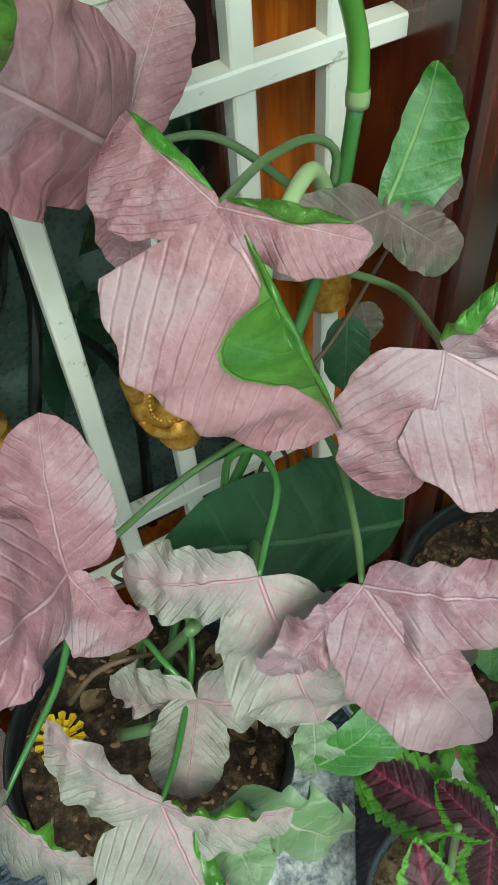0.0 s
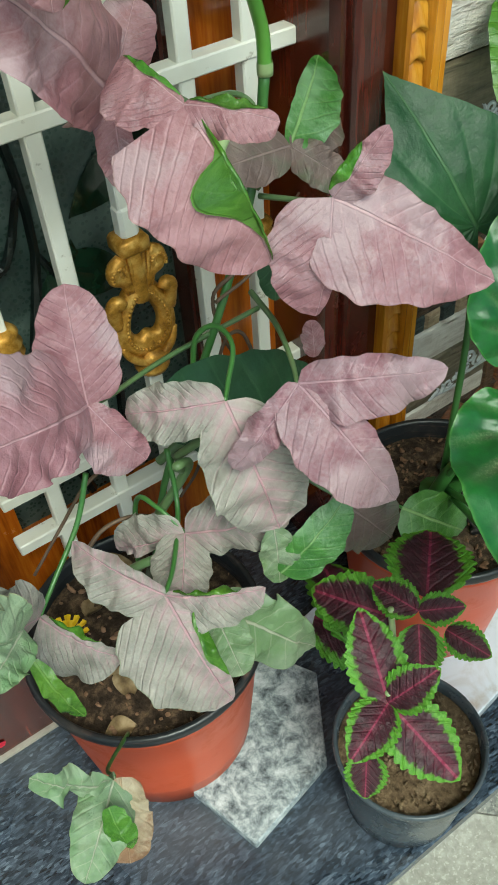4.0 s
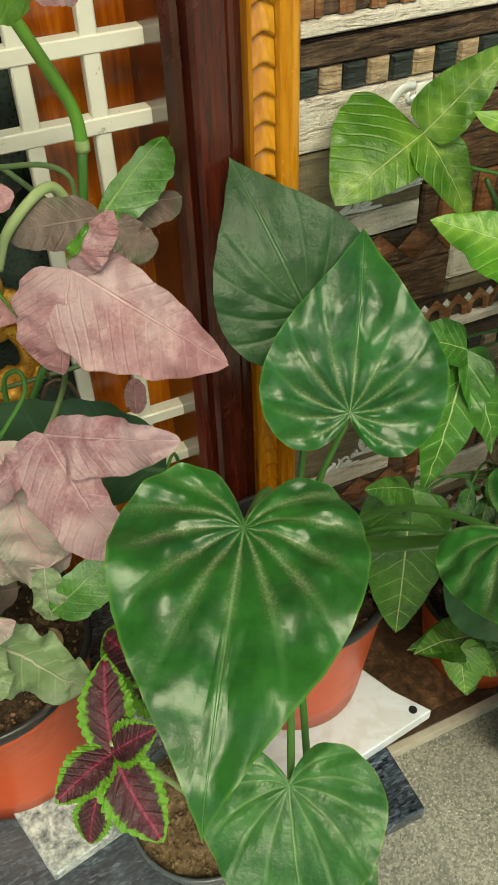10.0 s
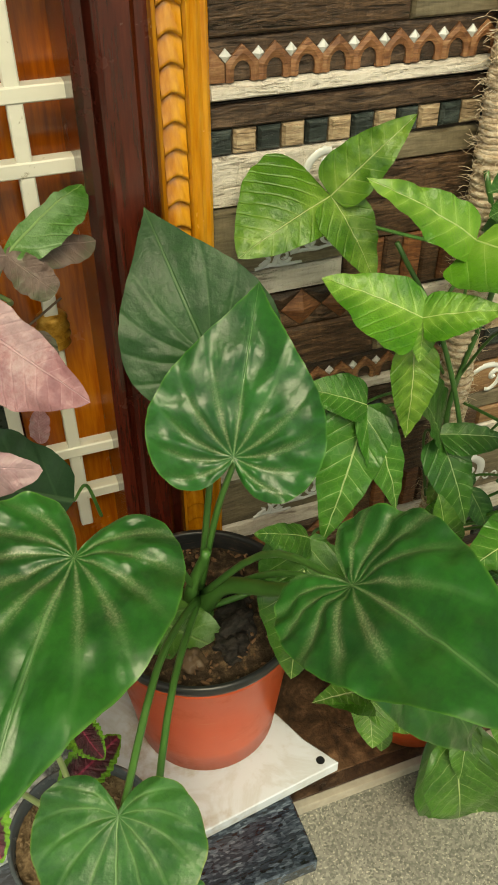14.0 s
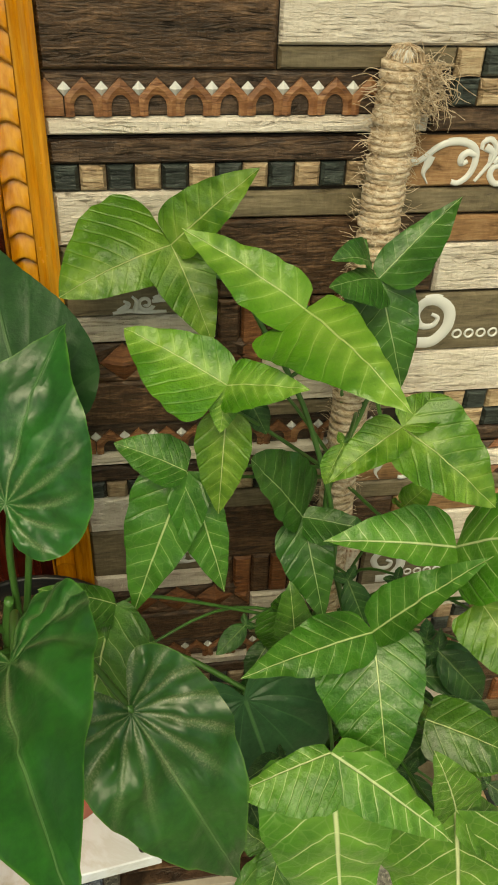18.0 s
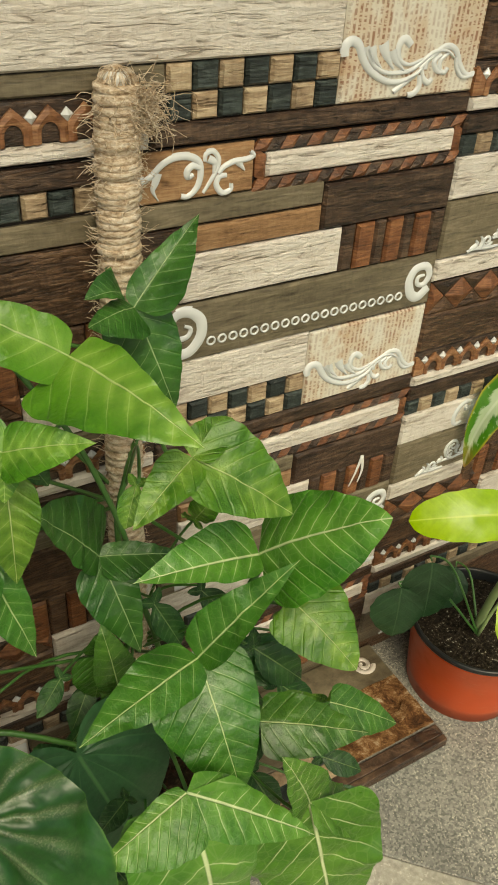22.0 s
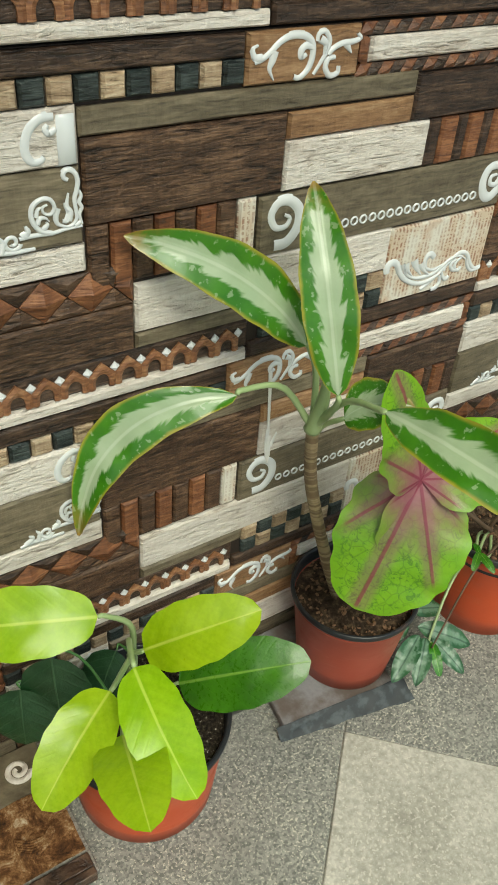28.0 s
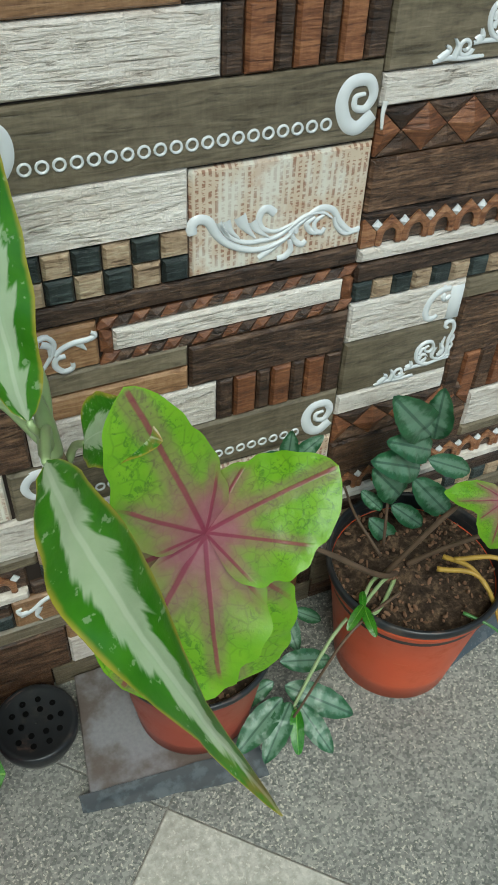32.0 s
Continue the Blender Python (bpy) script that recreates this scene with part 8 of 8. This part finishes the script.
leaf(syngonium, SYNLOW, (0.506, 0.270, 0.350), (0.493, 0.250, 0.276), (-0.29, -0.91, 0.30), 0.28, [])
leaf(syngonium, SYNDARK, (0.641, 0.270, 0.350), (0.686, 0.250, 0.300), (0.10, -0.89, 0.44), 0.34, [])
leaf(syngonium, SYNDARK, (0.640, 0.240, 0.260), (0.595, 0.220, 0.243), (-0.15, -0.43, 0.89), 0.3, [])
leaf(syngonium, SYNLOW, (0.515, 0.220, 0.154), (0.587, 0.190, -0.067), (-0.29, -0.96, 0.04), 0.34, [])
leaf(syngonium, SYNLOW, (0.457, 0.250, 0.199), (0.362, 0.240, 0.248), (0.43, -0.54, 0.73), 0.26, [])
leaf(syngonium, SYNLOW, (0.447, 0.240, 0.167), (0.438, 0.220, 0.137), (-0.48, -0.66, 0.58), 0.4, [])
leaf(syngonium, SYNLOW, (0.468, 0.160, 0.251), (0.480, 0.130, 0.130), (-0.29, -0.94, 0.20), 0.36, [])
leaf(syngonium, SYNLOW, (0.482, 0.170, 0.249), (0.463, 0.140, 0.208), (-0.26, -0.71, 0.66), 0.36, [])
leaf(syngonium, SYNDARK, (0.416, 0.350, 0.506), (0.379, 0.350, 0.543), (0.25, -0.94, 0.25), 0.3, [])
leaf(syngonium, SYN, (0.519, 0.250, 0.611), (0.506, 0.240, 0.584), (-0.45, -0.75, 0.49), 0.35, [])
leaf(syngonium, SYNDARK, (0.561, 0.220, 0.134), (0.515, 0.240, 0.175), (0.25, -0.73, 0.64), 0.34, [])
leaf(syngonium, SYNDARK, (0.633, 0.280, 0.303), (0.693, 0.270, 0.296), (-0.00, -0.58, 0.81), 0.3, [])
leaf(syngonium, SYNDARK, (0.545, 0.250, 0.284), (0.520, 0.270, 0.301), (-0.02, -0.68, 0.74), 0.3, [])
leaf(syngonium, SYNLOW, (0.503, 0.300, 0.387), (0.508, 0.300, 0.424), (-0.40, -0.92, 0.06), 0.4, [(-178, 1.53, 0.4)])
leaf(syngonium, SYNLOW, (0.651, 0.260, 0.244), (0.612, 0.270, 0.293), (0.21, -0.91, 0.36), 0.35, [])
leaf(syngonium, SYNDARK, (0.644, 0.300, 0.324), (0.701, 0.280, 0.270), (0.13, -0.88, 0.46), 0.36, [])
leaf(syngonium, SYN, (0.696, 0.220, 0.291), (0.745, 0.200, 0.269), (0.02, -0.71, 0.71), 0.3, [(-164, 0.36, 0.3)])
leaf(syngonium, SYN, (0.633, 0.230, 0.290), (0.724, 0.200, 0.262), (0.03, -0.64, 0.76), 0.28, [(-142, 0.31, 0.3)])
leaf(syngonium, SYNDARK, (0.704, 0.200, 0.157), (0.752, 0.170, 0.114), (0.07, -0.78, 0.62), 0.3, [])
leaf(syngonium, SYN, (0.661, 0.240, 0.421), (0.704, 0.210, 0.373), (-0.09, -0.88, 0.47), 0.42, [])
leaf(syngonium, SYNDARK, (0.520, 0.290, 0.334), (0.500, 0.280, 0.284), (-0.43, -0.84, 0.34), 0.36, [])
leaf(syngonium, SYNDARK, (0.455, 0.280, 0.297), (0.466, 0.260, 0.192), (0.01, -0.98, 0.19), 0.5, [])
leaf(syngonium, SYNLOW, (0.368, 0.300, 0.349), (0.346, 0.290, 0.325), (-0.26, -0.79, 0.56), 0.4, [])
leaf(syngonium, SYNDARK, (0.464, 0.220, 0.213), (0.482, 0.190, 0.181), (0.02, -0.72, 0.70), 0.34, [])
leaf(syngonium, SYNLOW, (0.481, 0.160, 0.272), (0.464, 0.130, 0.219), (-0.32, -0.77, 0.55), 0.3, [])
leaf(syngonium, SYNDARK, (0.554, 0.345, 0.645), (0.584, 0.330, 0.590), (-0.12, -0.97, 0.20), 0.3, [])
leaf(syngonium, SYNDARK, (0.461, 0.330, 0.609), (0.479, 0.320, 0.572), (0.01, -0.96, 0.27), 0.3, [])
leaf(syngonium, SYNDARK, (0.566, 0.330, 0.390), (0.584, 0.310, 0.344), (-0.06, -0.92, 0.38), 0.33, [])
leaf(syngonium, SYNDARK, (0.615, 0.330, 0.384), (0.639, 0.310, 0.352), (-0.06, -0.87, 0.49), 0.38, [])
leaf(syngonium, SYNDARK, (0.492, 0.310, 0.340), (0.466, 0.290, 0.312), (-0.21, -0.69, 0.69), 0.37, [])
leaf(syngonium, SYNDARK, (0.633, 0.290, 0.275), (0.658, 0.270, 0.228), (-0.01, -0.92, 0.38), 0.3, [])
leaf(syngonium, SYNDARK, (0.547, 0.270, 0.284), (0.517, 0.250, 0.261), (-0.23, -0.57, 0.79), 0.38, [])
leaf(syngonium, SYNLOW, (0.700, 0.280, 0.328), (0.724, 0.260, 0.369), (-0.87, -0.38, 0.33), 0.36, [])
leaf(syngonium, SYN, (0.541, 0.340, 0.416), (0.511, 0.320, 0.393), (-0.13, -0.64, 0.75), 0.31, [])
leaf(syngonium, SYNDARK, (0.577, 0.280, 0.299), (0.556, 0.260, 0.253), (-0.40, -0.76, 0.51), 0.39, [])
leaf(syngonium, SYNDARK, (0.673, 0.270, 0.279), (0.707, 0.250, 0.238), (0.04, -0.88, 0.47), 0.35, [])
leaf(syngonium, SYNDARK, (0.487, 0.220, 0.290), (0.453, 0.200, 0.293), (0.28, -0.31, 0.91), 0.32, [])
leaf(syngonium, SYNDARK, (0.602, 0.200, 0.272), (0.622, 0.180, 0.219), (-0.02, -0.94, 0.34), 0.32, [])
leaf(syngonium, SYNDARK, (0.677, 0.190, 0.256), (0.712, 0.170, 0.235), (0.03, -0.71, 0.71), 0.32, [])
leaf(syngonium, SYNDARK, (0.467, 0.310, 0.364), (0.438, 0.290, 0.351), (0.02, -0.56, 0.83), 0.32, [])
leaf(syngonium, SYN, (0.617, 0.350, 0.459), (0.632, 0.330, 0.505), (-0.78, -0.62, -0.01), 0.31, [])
leaf(philo, LIME, (0.975, 0.264, 0.390), (0.861, 0.321, 0.380), (-0.42, -0.51, 0.76), 0.22, [])
leaf(philo, LIME, (0.964, 0.221, 0.353), (0.888, 0.180, 0.311), (-0.32, -0.38, 0.87), 0.26, [])
leaf(philo, LIME, (0.980, 0.210, 0.385), (0.983, 0.117, 0.338), (-0.46, -0.38, 0.80), 0.24, [])
leaf(philo, LIME, (1.004, 0.242, 0.354), (1.084, 0.195, 0.406), (-0.67, -0.35, 0.65), 0.25, [])
leaf(philo, LIMEDARK, (1.057, 0.276, 0.230), (1.159, 0.207, 0.277), (-0.59, -0.31, 0.74), 0.25, [])
leaf(philo, LIME, (0.960, 0.191, 0.336), (0.937, 0.100, 0.366), (-0.04, 0.38, 0.92), 0.27, [])
leaf(philo, DARKOVAL, (0.930, 0.371, 0.194), (0.925, 0.363, 0.111), (-0.48, -0.87, 0.12), 0.42, [])
leaf(philo, DARKOVAL, (0.962, 0.360, 0.236), (0.963, 0.352, 0.140), (-0.50, -0.86, 0.09), 0.36, [])
leaf(philo, DARKOVAL, (1.040, 0.383, 0.170), (1.010, 0.373, 0.111), (-0.66, -0.62, 0.42), 0.42, [])
leaf(aglaonema, AGL, (1.230, 0.358, 0.518), (1.080, 0.418, 0.628), (-0.19, -0.94, 0.29), 0.13, [], bend=0.1)
leaf(aglaonema, AGL, (1.229, 0.304, 0.496), (1.243, 0.391, 0.657), (-0.50, -0.73, 0.47), 0.13, [])
leaf(aglaonema, AGL, (1.161, 0.363, 0.482), (1.013, 0.394, 0.348), (-0.62, -0.63, 0.48), 0.12, [], bend=0.2)
leaf(aglaonema, AGL, (1.227, 0.243, 0.519), (1.266, 0.028, 0.513), (-0.59, -0.10, 0.80), 0.11, [], twist=-52)
leaf(aglaonema, AGL, (1.265, 0.330, 0.441), (1.305, 0.281, 0.473), (-0.83, -0.25, 0.49), 0.34, [], fold=-0.5, bend=-0.12)
lobed(caladium, CAL, (1.332, 0.276, 0.377), [((1.254, 0.255, 0.246), 0.49, 0.36, {"a": 0.3, "b": 0.45, "fold": -0.08, "arch": 0.06, "wave": 0.04}), ((1.428, 0.262, 0.422), 0.32, 0.52, {"a": 0.35, "b": 0.6, "fold": -0.06, "arch": 0.06, "wave": 0.05}), ((1.288, 0.300, 0.508), 0.34, 0.22, {"a": 0.35, "b": 0.6, "fold": -0.06, "arch": 0.05, "wave": 0.05}), ((1.348, 0.250, 0.205), 0.33, 0.34, {"a": 0.35, "b": 0.35, "fold": -0.05, "arch": 0.06, "wave": 0.04})], face=(-0.16, -0.41, 0.90), bare=True)
leaf(caladium, CAL, (1.616, 0.270, 0.301), (1.607, 0.260, 0.249), (-0.77, -0.59, 0.22), 0.5, [(79, 0.99, 0.36), (-166, 0.51, 0.3)])
leaf(coleus, COL, (0.058, 0.160, 0.443), (0.074, 0.209, 0.477), (-0.37, -0.44, 0.82), 0.27, [])
leaf(coleus, COL, (0.058, 0.160, 0.443), (0.089, 0.149, 0.469), (-0.67, -0.23, 0.71), 0.31, [])
leaf(coleus, COL, (0.058, 0.160, 0.443), (0.015, 0.147, 0.437), (-0.06, -0.24, 0.97), 0.32, [])
leaf(coleus, COL, (0.058, 0.160, 0.443), (0.070, 0.105, 0.412), (-0.29, -0.52, 0.80), 0.29, [])
leaf(coleus, COL, (0.040, 0.157, 0.400), (0.026, 0.141, 0.375), (-0.53, -0.56, 0.64), 0.38, [])
leaf(coleus, COL, (0.113, 0.192, 0.456), (0.105, 0.230, 0.452), (-0.51, -0.03, 0.86), 0.31, [])
leaf(coleus, COL, (0.113, 0.192, 0.456), (0.137, 0.173, 0.463), (-0.48, -0.31, 0.82), 0.32, [])
leaf(coleus, COL, (0.128, 0.199, 0.450), (0.177, 0.244, 0.440), (0.09, 0.13, 0.99), 0.4, [])
leaf(coleus, COL, (0.109, 0.209, 0.430), (0.083, 0.270, 0.417), (-0.56, -0.05, 0.83), 0.29, [])
leaf(coleus, COL, (0.119, 0.195, 0.430), (0.104, 0.173, 0.400), (-0.54, -0.53, 0.65), 0.38, [])
leaf(coleus, COL, (0.136, 0.184, 0.420), (0.148, 0.151, 0.415), (-0.44, -0.28, 0.85), 0.32, [])
leaf(coleus, COL, (0.104, 0.292, 0.330), (0.142, 0.237, 0.300), (0.03, -0.46, 0.89), 0.38, [])
leaf(coleus, COL, (0.117, 0.237, 0.340), (0.140, 0.338, 0.330), (0.34, 0.02, 0.94), 0.3, [])
leaf(coleus, COL, (0.110, 0.197, 0.310), (0.169, 0.237, 0.300), (0.34, -0.28, 0.90), 0.22, [])
leaf(caladium, VINE, (1.615, 0.384, 0.281), (1.550, 0.372, 0.361), (0.10, -0.99, -0.04), 0.19, [])
leaf(caladium, VINE, (1.620, 0.383, 0.275), (1.608, 0.373, 0.352), (-0.66, -0.72, -0.23), 0.19, [])
leaf(caladium, VINE, (1.621, 0.384, 0.257), (1.554, 0.373, 0.303), (0.40, -0.82, 0.40), 0.19, [])
leaf(caladium, VINE, (1.611, 0.382, 0.236), (1.540, 0.373, 0.282), (0.41, -0.79, 0.46), 0.19, [])
leaf(caladium, VINE, (1.595, 0.383, 0.201), (1.543, 0.373, 0.272), (0.20, -0.98, 0.02), 0.19, [])
leaf(caladium, VINE, (1.621, 0.384, 0.244), (1.675, 0.376, 0.213), (0.13, -0.85, 0.50), 0.19, [])
leaf(caladium, VINE, (1.607, 0.383, 0.222), (1.658, 0.374, 0.157), (0.01, -0.99, 0.15), 0.19, [])
leaf(caladium, VINE, (1.586, 0.383, 0.190), (1.626, 0.373, 0.150), (0.11, -0.94, 0.32), 0.19, [])
leaf(caladium, VINE, (1.561, 0.384, 0.178), (1.597, 0.374, 0.132), (0.06, -0.97, 0.24), 0.19, [])
leaf(caladium, VINE, (1.543, 0.383, 0.229), (1.567, 0.374, 0.200), (-0.00, -0.95, 0.31), 0.19, [])
leaf(caladium, VINE, (1.467, 0.398, 0.287), (1.422, 0.393, 0.305), (0.35, -0.69, 0.63), 0.19, [])
leaf(caladium, VINE, (1.464, 0.398, 0.283), (1.463, 0.393, 0.331), (-0.57, -0.82, -0.11), 0.19, [])
leaf(caladium, VINE, (1.467, 0.398, 0.282), (1.497, 0.393, 0.313), (-0.65, -0.56, 0.51), 0.19, [])
leaf(caladium, VINE, (1.468, 0.389, 0.070), (1.468, 0.340, 0.042), (-0.32, -0.41, 0.85), 0.19, [])
leaf(caladium, VINE, (1.437, 0.325, 0.065), (1.497, 0.318, 0.042), (0.26, -0.55, 0.80), 0.19, [])
leaf(caladium, VINE, (1.421, 0.308, 0.063), (1.378, 0.312, 0.031), (-0.45, -0.39, 0.80), 0.19, [])
leaf(caladium, VINE, (1.430, 0.299, 0.063), (1.490, 0.254, 0.037), (-0.09, -0.56, 0.83), 0.19, [])
leaf(caladium, VINE, (1.422, 0.288, 0.062), (1.360, 0.262, 0.035), (-0.22, -0.34, 0.91), 0.19, [])
leaf(caladium, VINE, (1.428, 0.281, 0.061), (1.383, 0.243, 0.034), (-0.24, -0.31, 0.92), 0.19, [])
leaf(caladium, VINE, (1.435, 0.276, 0.061), (1.451, 0.226, 0.034), (-0.26, -0.49, 0.83), 0.19, [])
leaf(caladium, VINE, (1.477, 0.376, 0.069), (1.509, 0.365, 0.046), (0.19, -0.77, 0.61), 0.19, [])
leaf(caladium, LIMEDARK, (1.430, 0.272, 0.061), (1.417, 0.236, 0.039), (-0.30, -0.36, 0.88), 0.16, [])
leaf(caladium, LIMEDARK, (1.507, 0.297, 0.166), (1.481, 0.281, 0.159), (-0.06, -0.21, 0.98), 0.16, [])
leaf(caladium, LIMEDARK, (1.506, 0.295, 0.166), (1.503, 0.264, 0.159), (-0.39, -0.10, 0.92), 0.16, [])
leaf(caladium, LIMEDARK, (1.505, 0.294, 0.165), (1.516, 0.314, 0.162), (-0.07, 0.28, 0.96), 0.16, [])
